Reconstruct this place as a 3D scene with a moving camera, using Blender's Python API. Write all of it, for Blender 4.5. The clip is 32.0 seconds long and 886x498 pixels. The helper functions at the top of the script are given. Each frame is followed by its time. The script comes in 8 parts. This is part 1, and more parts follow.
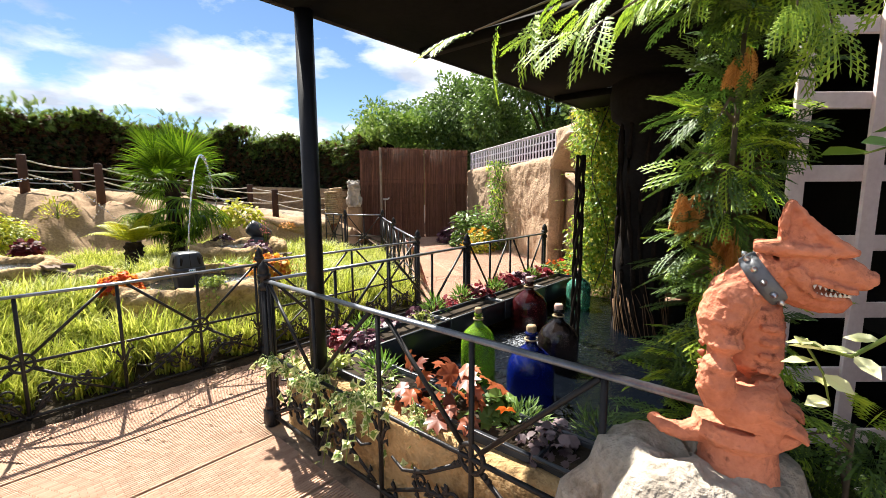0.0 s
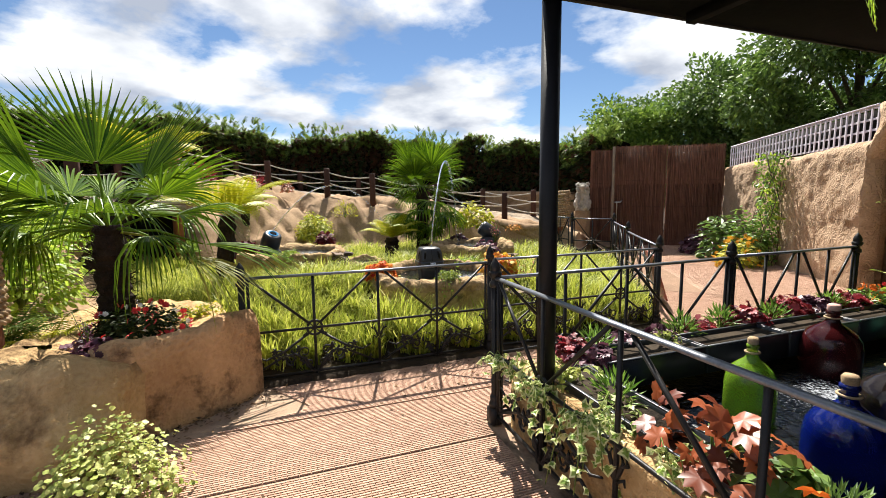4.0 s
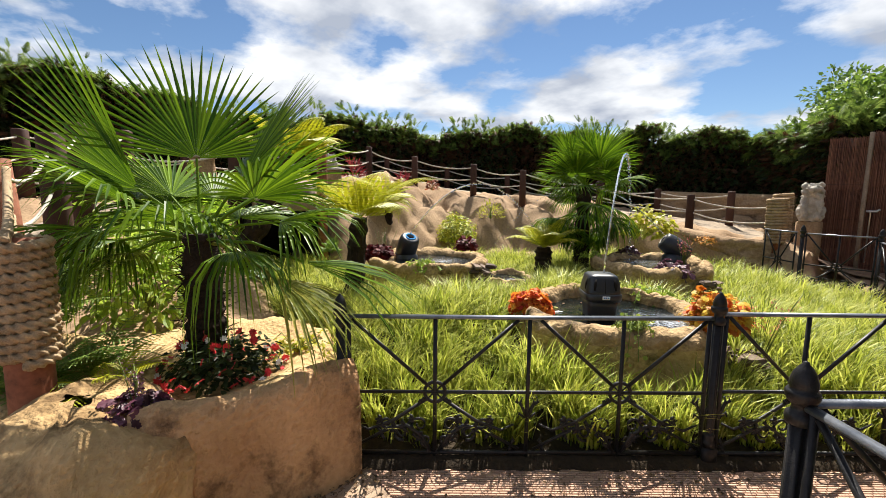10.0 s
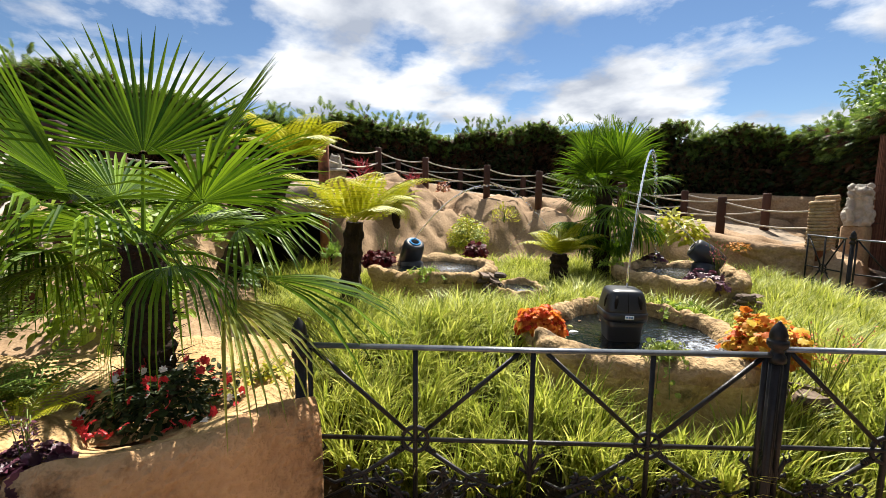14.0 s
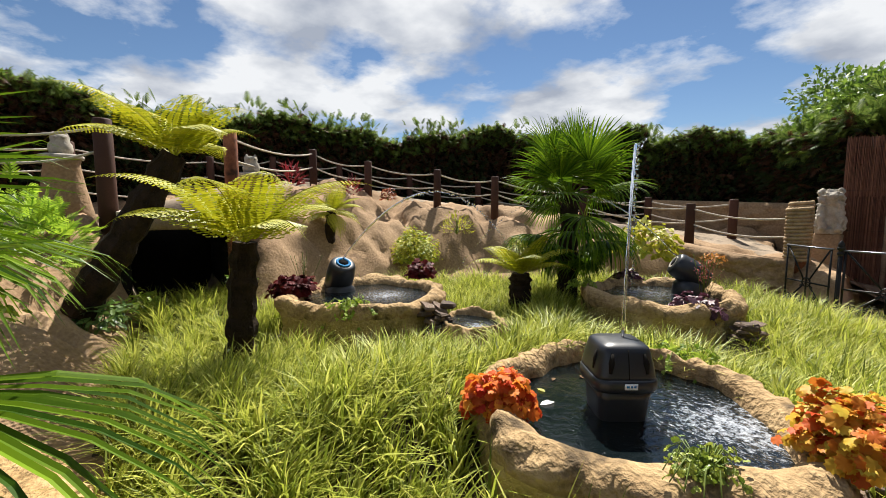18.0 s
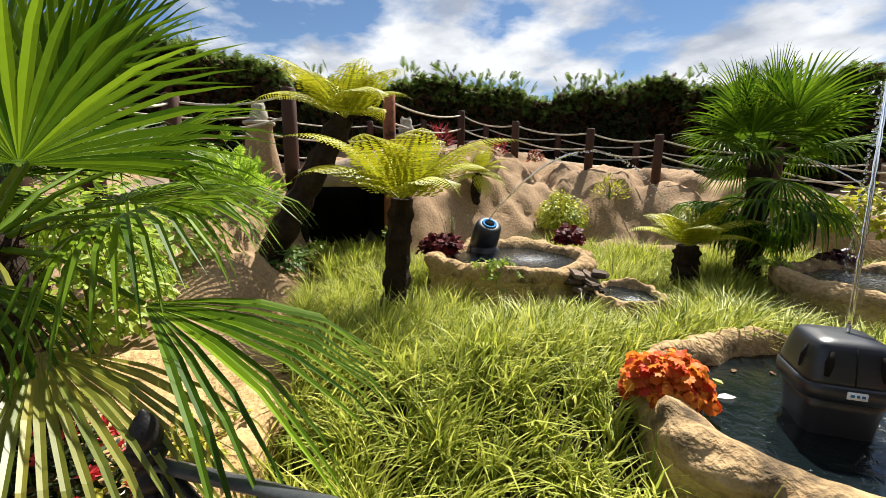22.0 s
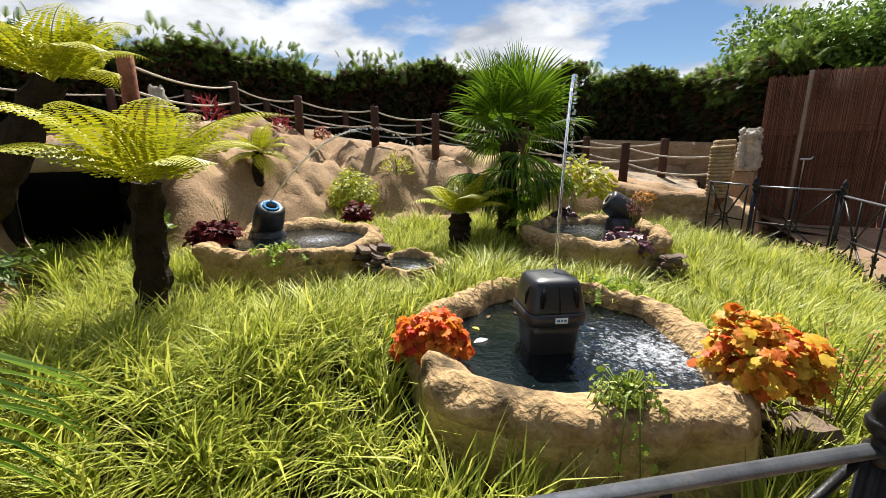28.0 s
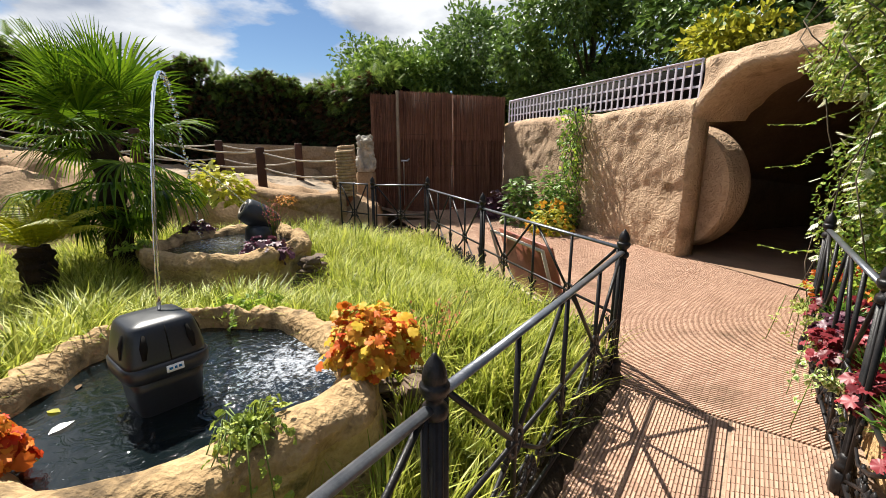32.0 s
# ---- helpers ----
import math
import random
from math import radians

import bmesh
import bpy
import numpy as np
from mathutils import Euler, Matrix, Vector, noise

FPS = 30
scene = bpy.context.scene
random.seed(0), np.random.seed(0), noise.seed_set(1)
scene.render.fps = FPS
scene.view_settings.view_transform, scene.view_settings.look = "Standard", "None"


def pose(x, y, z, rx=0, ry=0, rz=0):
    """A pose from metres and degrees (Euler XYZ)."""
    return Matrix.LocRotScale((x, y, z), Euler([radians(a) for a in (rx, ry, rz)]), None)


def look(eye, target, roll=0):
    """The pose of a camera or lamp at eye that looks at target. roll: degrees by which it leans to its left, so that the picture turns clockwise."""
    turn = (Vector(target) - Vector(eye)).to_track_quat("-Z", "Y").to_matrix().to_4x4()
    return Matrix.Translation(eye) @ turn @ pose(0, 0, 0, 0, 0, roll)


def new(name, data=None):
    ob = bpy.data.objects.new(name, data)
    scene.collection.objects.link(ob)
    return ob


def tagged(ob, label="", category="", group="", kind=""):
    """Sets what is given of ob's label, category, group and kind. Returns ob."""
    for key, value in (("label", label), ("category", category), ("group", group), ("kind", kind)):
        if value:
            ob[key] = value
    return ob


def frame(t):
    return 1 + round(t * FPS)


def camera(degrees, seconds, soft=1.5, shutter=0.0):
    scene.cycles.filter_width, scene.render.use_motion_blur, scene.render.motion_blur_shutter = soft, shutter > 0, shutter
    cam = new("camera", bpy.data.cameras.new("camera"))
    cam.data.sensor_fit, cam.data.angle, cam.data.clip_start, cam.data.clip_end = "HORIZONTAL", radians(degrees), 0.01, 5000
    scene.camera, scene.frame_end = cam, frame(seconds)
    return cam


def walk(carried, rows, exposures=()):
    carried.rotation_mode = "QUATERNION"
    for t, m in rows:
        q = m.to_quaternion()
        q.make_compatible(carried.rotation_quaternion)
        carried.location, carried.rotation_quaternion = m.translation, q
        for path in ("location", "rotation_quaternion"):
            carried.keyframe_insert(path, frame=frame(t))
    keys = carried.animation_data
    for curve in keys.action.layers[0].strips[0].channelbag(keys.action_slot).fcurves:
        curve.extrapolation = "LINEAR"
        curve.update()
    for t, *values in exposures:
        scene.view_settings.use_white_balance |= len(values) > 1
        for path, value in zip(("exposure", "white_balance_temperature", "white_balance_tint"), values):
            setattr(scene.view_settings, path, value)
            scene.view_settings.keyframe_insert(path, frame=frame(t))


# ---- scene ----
cam = camera(92.1, 32.0, soft=0.75)
EXPOSURES = [(0, 1.80), (2, 1.74), (3.5, 1.48), (5, 1.27), (9, 1.27), (11, 1.31), (15, 1.31), (18, 1.03), (22, 1.19), (32, 1.19)]
PATH = [
    (0, (0.049, 0.685, 1.485), (-0.212, 2.650, 1.222), -0.28),
    (1, (0.050, 0.725, 1.478), (-0.426, 2.656, 1.262), -0.14),
    (1.5, (0.036, 0.730, 1.471), (-0.584, 2.621, 1.271), -0.15),
    (2, (0.018, 0.740, 1.466), (-0.760, 2.573, 1.273), 0.0),
    (2.5, (-0.008, 0.748, 1.459), (-0.881, 2.536, 1.250), 0.05),
    (4.5, (-0.139, 0.877, 1.436), (-1.394, 2.417, 1.204), -0.36),
    (5, (-0.215, 0.924, 1.467), (-1.515, 2.426, 1.232), 0.25),
    (5.5, (-0.286, 1.028, 1.424), (-1.735, 2.383, 1.175), -0.36),
    (6, (-0.310, 1.140, 1.462), (-1.897, 2.330, 1.206), 0.32),
    (6.5, (-0.320, 1.216, 1.463), (-1.965, 2.324, 1.210), -0.03),
    (7, (-0.390, 1.258, 1.482), (-2.056, 2.335, 1.230), 0.31),
    (7.5, (-0.525, 1.274, 1.486), (-2.189, 2.359, 1.251), 0.32),
    (8, (-0.598, 1.314, 1.477), (-2.242, 2.427, 1.235), 0.37),
    (8.5, (-0.676, 1.426, 1.480), (-2.296, 2.569, 1.219), 0.43),
    (9, (-0.736, 1.568, 1.504), (-2.356, 2.712, 1.242), 0.33),
    (9.5, (-0.851, 1.622, 1.495), (-2.484, 2.747, 1.235), 0.50),
    (10, (-1.013, 1.651, 1.516), (-2.661, 2.757, 1.267), 0.56),
    (10.5, (-1.097, 1.713, 1.500), (-2.756, 2.805, 1.260), 0.54),
    (11, (-1.138, 1.867, 1.516), (-2.807, 2.942, 1.272), 0.41),
    (11.5, (-1.178, 1.982, 1.522), (-2.854, 3.046, 1.277), 0.49),
    (12, (-1.322, 2.036, 1.520), (-2.999, 3.099, 1.276), 0.49),
    (12.5, (-1.431, 2.055, 1.529), (-3.108, 3.119, 1.292), 0.59),
    (13, (-1.417, 2.043, 1.528), (-3.100, 3.097, 1.291), 0.57),
    (13.5, (-1.339, 2.037, 1.517), (-3.031, 3.076, 1.277), 0.55),
    (14, (-1.299, 2.036, 1.517), (-2.995, 3.069, 1.278), 0.53),
    (14.5, (-1.343, 2.085, 1.539), (-3.031, 3.131, 1.302), 0.66),
    (15, (-1.456, 2.141, 1.557), (-3.124, 3.222, 1.336), 0.52),
    (15.5, (-1.543, 2.271, 1.536), (-3.169, 3.418, 1.341), 0.63),
    (17.5, (-2.059, 2.707, 1.514), (-3.636, 3.922, 1.324), -0.04),
    (18, (-2.099, 2.820, 1.527), (-3.691, 4.014, 1.327), 0.12),
    (18.5, (-2.135, 2.903, 1.534), (-3.787, 4.009, 1.324), 0.16),
    (19, (-2.184, 2.897, 1.547), (-3.888, 3.923, 1.335), 0.12),
    (19.5, (-2.214, 2.879, 1.542), (-3.966, 3.822, 1.336), 0.18),
    (20, (-2.212, 2.872, 1.553), (-3.998, 3.749, 1.344), 0.27),
    (20.5, (-2.226, 2.857, 1.539), (-4.033, 3.685, 1.313), 0.29),
    (21, (-2.238, 2.814, 1.516), (-4.076, 3.554, 1.239), 0.46),
    (21.5, (-2.232, 2.792, 1.498), (-4.091, 3.450, 1.166), 0.54),
    (22, (-2.224, 2.788, 1.487), (-4.089, 3.409, 1.120), 0.59),
    (22.5, (-2.226, 2.808, 1.486), (-4.092, 3.410, 1.090), 0.56),
    (23, (-2.225, 2.841, 1.473), (-4.091, 3.432, 1.066), 0.54),
    (23.5, (-2.220, 2.834, 1.480), (-4.078, 3.444, 1.058), 0.57),
    (24, (-2.215, 2.855, 1.487), (-4.049, 3.526, 1.055), 0.56),
    (24.5, (-2.211, 2.874, 1.483), (-4.009, 3.633, 1.045), 0.40),
    (25, (-2.207, 2.902, 1.468), (-3.973, 3.732, 1.028), 0.41),
    (25.5, (-2.192, 2.918, 1.472), (-3.919, 3.819, 1.019), 0.43),
    (26, (-2.185, 2.948, 1.465), (-3.855, 3.943, 0.995), 0.40),
    (26.5, (-2.172, 2.972, 1.468), (-3.763, 4.083, 0.982), 0.31),
    (28.5, (-2.124, 2.968, 1.484), (-3.483, 4.365, 1.033), -0.02),
    (29, (-2.093, 2.984, 1.505), (-3.418, 4.412, 1.053), 0.06),
    (29.5, (-2.169, 2.976, 1.480), (-3.432, 4.464, 1.041), -0.01),
    (30, (-2.142, 3.054, 1.498), (-3.361, 4.577, 1.058), -0.03),
    (30.5, (-2.157, 3.132, 1.479), (-3.335, 4.686, 1.036), -0.15),
    (31, (-2.088, 3.132, 1.518), (-3.152, 4.763, 1.061), -0.14),
    (31.5, (-2.043, 3.172, 1.510), (-2.613, 5.037, 1.066), -0.06),
    (32, (-2.001, 3.180, 1.512), (-2.072, 5.128, 1.063), -0.14),
]
walk(cam, [(t, look(eye, target, roll)) for t, eye, target, roll in PATH], EXPOSURES)

# ---- world, sun ----
SUN_DIR = Vector((-0.41, 0.48, 0.87)).normalized()
world = bpy.data.worlds.new("sky")
scene.world = world
world.use_nodes = True
wt = world.node_tree
wt.nodes.clear()


def wnode(kind, **kw):
    n = wt.nodes.new(kind)
    for k, v in kw.items():
        if k == "op":
            n.operation = v
        elif k == "vals":
            for i, q in v.items():
                n.inputs[i].default_value = q
    return n


sky = wt.nodes.new("ShaderNodeTexSky")
sky.sky_type = 'NISHITA'
sky.sun_disc = False
sky.sun_elevation = math.asin(SUN_DIR.z)
sky.sun_rotation = math.atan2(SUN_DIR.x, SUN_DIR.y)
sky.altitude = 900
sky.air_density, sky.dust_density, sky.ozone_density = 1.0, 0.15, 3.0
coord = wt.nodes.new("ShaderNodeTexCoord")
sep = wt.nodes.new("ShaderNodeSeparateXYZ")
wt.links.new(coord.outputs["Generated"], sep.inputs[0])
up = wnode("ShaderNodeMath", op='MAXIMUM', vals={1: 0.0})
wt.links.new(sep.outputs[2], up.inputs[0])
lift = wnode("ShaderNodeMath", op='ADD', vals={1: 0.22})
wt.links.new(up.outputs[0], lift.inputs[0])
flat = wt.nodes.new("ShaderNodeVectorMath")
flat.operation = 'DIVIDE'
wt.links.new(coord.outputs["Generated"], flat.inputs[0])
wt.links.new(lift.outputs[0], flat.inputs[1])
shift = wt.nodes.new("ShaderNodeMapping")
shift.inputs["Location"].default_value = (3.1, 1.7, 0.0)
wt.links.new(flat.outputs[0], shift.inputs[0])
big = wt.nodes.new("ShaderNodeTexNoise")
big.inputs["Scale"].default_value, big.inputs["Detail"].default_value = 1.35, 9.0
big.inputs["Roughness"].default_value = 0.56
wt.links.new(shift.outputs[0], big.inputs["Vector"])
cover = wt.nodes.new("ShaderNodeValToRGB")
cover.color_ramp.elements[0].position, cover.color_ramp.elements[1].position = 0.455, 0.555
wt.links.new(big.outputs[0], cover.inputs[0])
tone = wt.nodes.new("ShaderNodeTexNoise")
tone.inputs["Scale"].default_value, tone.inputs["Detail"].default_value = 2.3, 6.0
wt.links.new(shift.outputs[0], tone.inputs["Vector"])
shade = wt.nodes.new("ShaderNodeValToRGB")
shade.color_ramp.elements[0].position, shade.color_ramp.elements[1].position = 0.36, 0.58
shade.color_ramp.elements[0].color = (4.4, 4.9, 5.9, 1)
shade.color_ramp.elements[1].color = (9.8, 10.0, 10.3, 1)
wt.links.new(tone.outputs[0], shade.inputs[0])
clouds = wt.nodes.new("ShaderNodeMixRGB")
wt.links.new(cover.outputs[0], clouds.inputs[0])
rich = wt.nodes.new("ShaderNodeHueSaturation")
rich.inputs["Saturation"].default_value = 1.06
wt.links.new(sky.outputs[0], rich.inputs["Color"])
wt.links.new(rich.outputs[0], clouds.inputs[1])
wt.links.new(shade.outputs[0], clouds.inputs[2])
bg = wt.nodes.new("ShaderNodeBackground")
bg.inputs["Strength"].default_value = 0.0445
wt.links.new(clouds.outputs[0], bg.inputs[0])
wo = wt.nodes.new("ShaderNodeOutputWorld")
wt.links.new(bg.outputs[0], wo.inputs[0])

sun = new("sun", bpy.data.lights.new("sun", 'SUN'))
sun.data.energy, sun.data.angle, sun.data.color = 5.0, radians(0.55), (1.0, 0.95, 0.86)
sun.matrix_world = look(SUN_DIR * 60, (0, 0, 0))


# ---- materials ----
def surf(name, dark, light, rough=0.7, scale=4.0, fine=60.0, bump=0.3, metal=0.0, stain=None, thin=0.0, rand=0.0, island=False,
         spots=None, spec=0.5, dist=0.01, fine_mix=0.35, ragged=0.0):
    """A procedural surface: two tones by coarse and fine noise, relief, stains, and a random turn of tone by object or island."""
    m = bpy.data.materials.new(name)
    m.use_nodes = True
    nt = m.node_tree
    p = nt.nodes["Principled BSDF"]
    p.inputs["Roughness"].default_value, p.inputs["Metallic"].default_value = rough, metal
    p.inputs["Specular IOR Level"].default_value = spec if rough < 0.6 else min(spec, 0.2)
    co = nt.nodes.new("ShaderNodeTexCoord")
    n1, n2 = nt.nodes.new("ShaderNodeTexNoise"), nt.nodes.new("ShaderNodeTexNoise")
    for n, s, d in ((n1, scale, 4.0), (n2, fine, 3.0)):
        n.inputs["Scale"].default_value, n.inputs["Detail"].default_value = s, d
        nt.links.new(co.outputs["Object"], n.inputs["Vector"])
    n2.inputs["Distortion"].default_value = ragged
    mix = nt.nodes.new("ShaderNodeMix")
    mix.data_type = 'FLOAT'
    mix.inputs[0].default_value = fine_mix
    nt.links.new(n1.outputs[0], mix.inputs[2])
    nt.links.new(n2.outputs[0], mix.inputs[3])
    val = mix.outputs[0]
    if rand:
        src = nt.nodes.new("ShaderNodeNewGeometry") if island else nt.nodes.new("ShaderNodeObjectInfo")
        out = src.outputs["Random Per Island"] if island else src.outputs["Random"]
        m2 = nt.nodes.new("ShaderNodeMix")
        m2.data_type = 'FLOAT'
        m2.inputs[0].default_value = rand
        nt.links.new(val, m2.inputs[2])
        nt.links.new(out, m2.inputs[3])
        val = m2.outputs[0]
    ramp = nt.nodes.new("ShaderNodeValToRGB")
    lo, hi = (0.32, 0.68) if not rand else (0.3 - 0.28 * rand, 0.7 + 0.28 * rand)
    ramp.color_ramp.elements[0].position, ramp.color_ramp.elements[1].position = lo, hi
    ramp.color_ramp.elements[0].color, ramp.color_ramp.elements[1].color = (*dark, 1), (*light, 1)
    for pos, c in spots or ():
        e = ramp.color_ramp.elements.new(pos)
        e.color = (*c, 1)
    nt.links.new(val, ramp.inputs[0])
    col = ramp.outputs[0]
    if stain:
        n3 = nt.nodes.new("ShaderNodeTexNoise")
        n3.inputs["Scale"].default_value, n3.inputs["Detail"].default_value = stain[1], 7.0
        n3.inputs["Roughness"].default_value = 0.65
        nt.links.new(co.outputs["Object"], n3.inputs["Vector"])
        r3 = nt.nodes.new("ShaderNodeValToRGB")
        r3.color_ramp.elements[0].position, r3.color_ramp.elements[1].position = stain[2], stain[2] + 0.12
        nt.links.new(n3.outputs[0], r3.inputs[0])
        m3 = nt.nodes.new("ShaderNodeMixRGB")
        nt.links.new(r3.outputs[0], m3.inputs[0])
        nt.links.new(col, m3.inputs[1])
        m3.inputs[2].default_value = (*stain[0], 1)
        col = m3.outputs[0]
    nt.links.new(col, p.inputs["Base Color"])
    if bump:
        b = nt.nodes.new("ShaderNodeBump")
        b.inputs["Strength"].default_value, b.inputs["Distance"].default_value = bump, dist
        nt.links.new(mix.outputs[0], b.inputs["Height"])
        nt.links.new(b.outputs[0], p.inputs["Normal"])
    if thin:
        tr = nt.nodes.new("ShaderNodeBsdfTranslucent")
        nt.links.new(col, tr.inputs[0])
        ms = nt.nodes.new("ShaderNodeMixShader")
        ms.inputs[0].default_value = thin
        nt.links.new(p.outputs[0], ms.inputs[1])
        nt.links.new(tr.outputs[0], ms.inputs[2])
        nt.links.new(ms.outputs[0], nt.nodes["Material Output"].inputs[0])
    return m


M = {}
M["cement"] = surf("sand_render", (0.33, 0.20, 0.085), (0.58, 0.40, 0.20), 0.94, 1.6, 34, 1.0, stain=((0.15, 0.09, 0.04), 2.2, 0.53), dist=0.06)
M["cement_red"] = surf("weathered_render", (0.30, 0.165, 0.08), (0.53, 0.33, 0.17), 0.94, 2.2, 34, 1.0, stain=((0.10, 0.055, 0.028), 3.0, 0.53), dist=0.08)
M["wall"] = surf("plaster_render", (0.30, 0.20, 0.125), (0.49, 0.35, 0.235), 0.94, 2.5, 11, 1.0, stain=((0.22, 0.145, 0.085), 1.6, 0.57), dist=0.05, fine_mix=0.5, ragged=2.2)
M["mound"] = surf("rock_render", (0.20, 0.125, 0.068), (0.38, 0.26, 0.155), 0.94, 1.2, 30, 0.6, stain=((0.085, 0.055, 0.034), 1.6, 0.62), dist=0.03, fine_mix=0.55)
M["pond_stone"] = surf("mossy_render", (0.30, 0.205, 0.075), (0.52, 0.38, 0.165), 0.9, 3.0, 38, 1.0, stain=((0.075, 0.065, 0.022), 3.2, 0.54), dist=0.05, fine_mix=0.45)
M["pond_rim"] = surf("rough_rim", (0.24, 0.155, 0.075), (0.48, 0.335, 0.175), 0.92, 5.0, 30, 1.0, stain=((0.10, 0.07, 0.04), 4.5, 0.54), dist=0.05, fine_mix=0.5)
# Wall render darkened: the shade of the deep tunnel is in the colour.
M["tunnel"] = surf("tunnel_shade_render", (0.08, 0.05, 0.03), (0.19, 0.12, 0.07), 0.95, 1.5, 14, 0.8, dist=0.03, ragged=1.5)
M["floor_worn"] = surf("worn_mat_floor", (0.22, 0.15, 0.10), (0.42, 0.30, 0.21), 0.95, 2.0, 110, 0.5, stain=((0.10, 0.07, 0.05), 2.5, 0.51), fine_mix=0.5)
M["soil"] = surf("soil", (0.016, 0.011, 0.007), (0.05, 0.035, 0.02), 0.95, 5, 60, 0.8, dist=0.03)
M["sandpath"] = surf("gravel_path", (0.21, 0.16, 0.11), (0.38, 0.30, 0.22), 0.95, 2.0, 90, 0.6, stain=((0.10, 0.08, 0.06), 2.2, 0.50), dist=0.02)
M["mat_rib"] = surf("mat_rib", (0.30, 0.18, 0.125), (0.50, 0.33, 0.24), 0.85, 1.5, 120, 0.3, stain=((0.21, 0.135, 0.09), 1.2, 0.58), rand=0.35, island=True)
M["mat_base"] = surf("mat_base", (0.19, 0.12, 0.08), (0.30, 0.195, 0.13), 0.95, 3, 90, 0.3)
M["iron"] = surf("black_painted_iron", (0.007, 0.007, 0.008), (0.019, 0.017, 0.017), 0.42, 20, 160, 0.3, spec=0.26, stain=((0.055, 0.03, 0.018), 9, 0.62))
# Worn iron, its blue-grey raised to paint in the sky's sheen.
M["iron_worn_sheen"] = surf("worn_sheen_top_rail", (0.09, 0.10, 0.12), (0.20, 0.21, 0.23), 0.33, 14, 120, 0.2, metal=0.6, stain=((0.10, 0.07, 0.045), 7, 0.6))
M["pole"] = surf("black_pole", (0.005, 0.005, 0.006), (0.010, 0.010, 0.012), 0.45, 8, 90, 0.12, spec=0.2)
M["plastic"] = surf("black_plastic", (0.012, 0.014, 0.018), (0.022, 0.025, 0.032), 0.36, 9, 120, 0.05)
# Shade under the canopy is put into this near-black colour.
M["roof"] = surf("shaded_soffit", (0.002, 0.002, 0.002), (0.009, 0.008, 0.007), 0.7, 1.5, 30, 0.2, spec=0.05)
M["fascia"] = surf("roof_fascia", (0.015, 0.014, 0.013), (0.035, 0.033, 0.03), 0.6, 3, 40, 0.2, spec=0.2)
M["rope"] = surf("natural_rope", (0.20, 0.13, 0.07), (0.46, 0.34, 0.21), 0.9, 12, 150, 0.6, dist=0.01)
M["rope_grey"] = surf("grey_rope", (0.34, 0.30, 0.25), (0.55, 0.50, 0.43), 0.9, 12, 150, 0.6)
M["post"] = surf("dark_stained_post", (0.030, 0.013, 0.009), (0.085, 0.038, 0.025), 0.7, 4, 50, 0.5, rand=0.3)
M["post_red"] = surf("red_brown_log", (0.13, 0.042, 0.022), (0.33, 0.125, 0.065), 0.75, 4, 40, 0.8, stain=((0.05, 0.02, 0.012), 5, 0.56))
M["beam"] = surf("weathered_beam", (0.16, 0.11, 0.07), (0.34, 0.26, 0.19), 0.8, 3, 50, 0.5)
M["deck"] = surf("pale_deck_board", (0.40, 0.33, 0.26), (0.58, 0.50, 0.42), 0.8, 3, 50, 0.3)
M["reed"] = surf("reed_screen", (0.08, 0.030, 0.020), (0.29, 0.14, 0.09), 0.8, 6, 60, 0.4, rand=0.5, island=True)
M["reed_back"] = surf("gate_boards", (0.07, 0.035, 0.025), (0.13, 0.07, 0.05), 0.85, 3, 40, 0.2)
M["lattice"] = surf("lilac_grey_lattice", (0.50, 0.46, 0.53), (0.68, 0.63, 0.70), 0.7, 5, 60, 0.1)
M["lattice_pink"] = surf("pale_pink_trellis", (0.62, 0.50, 0.49), (0.78, 0.67, 0.65), 0.65, 5, 60, 0.15)
# Near-black for shaded recesses, shade put into the colour; also liner and joints.
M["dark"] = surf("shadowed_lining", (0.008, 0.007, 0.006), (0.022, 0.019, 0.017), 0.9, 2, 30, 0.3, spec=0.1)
M["terracotta"] = surf("terracotta", (0.38, 0.12, 0.065), (0.60, 0.235, 0.14), 0.72, 9, 70, 1.0, stain=((0.17, 0.055, 0.035), 22, 0.58), dist=0.02)
M["boulder"] = surf("grey_boulder", (0.22, 0.19, 0.155), (0.42, 0.37, 0.31), 0.95, 6, 40, 1.0, dist=0.03, stain=((0.15, 0.12, 0.09), 7, 0.56), fine_mix=0.5)
M["statue"] = surf("grey_stone_statue", (0.26, 0.23, 0.19), (0.46, 0.42, 0.36), 0.92, 9, 60, 0.9, dist=0.02)
M["slate"] = surf("dark_slate", (0.045, 0.030, 0.022), (0.20, 0.14, 0.10), 0.75, 9, 60, 1.0, dist=0.03, rand=0.5)
M["grass"] = surf("lawn_blades", (0.085, 0.12, 0.010), (0.63, 0.61, 0.16), 0.5, 0.7, 2.5, 0.0, thin=0.44, rand=0.75, island=True, spec=0.3,
                  spots=[(0.40, (0.30, 0.350, 0.042)), (0.70, (0.50, 0.515, 0.085))])
M["hedge"] = surf("conifer_spray", (0.008, 0.016, 0.005), (0.052, 0.072, 0.017), 0.6, 0.6, 3, 0.0, thin=0.22, rand=0.6, island=True)
M["hedge_brown"] = surf("dry_conifer_spray", (0.030, 0.015, 0.008), (0.125, 0.055, 0.025), 0.7, 0.6, 3, 0.0, thin=0.22, rand=0.6, island=True)
# Gaps in the hedge: deep shade put into a near-black colour.
M["hedge_core"] = surf("hedge_inner_shade", (0.003, 0.004, 0.003), (0.010, 0.008, 0.005), 0.95, 2, 20, 0.5, spec=0.05)
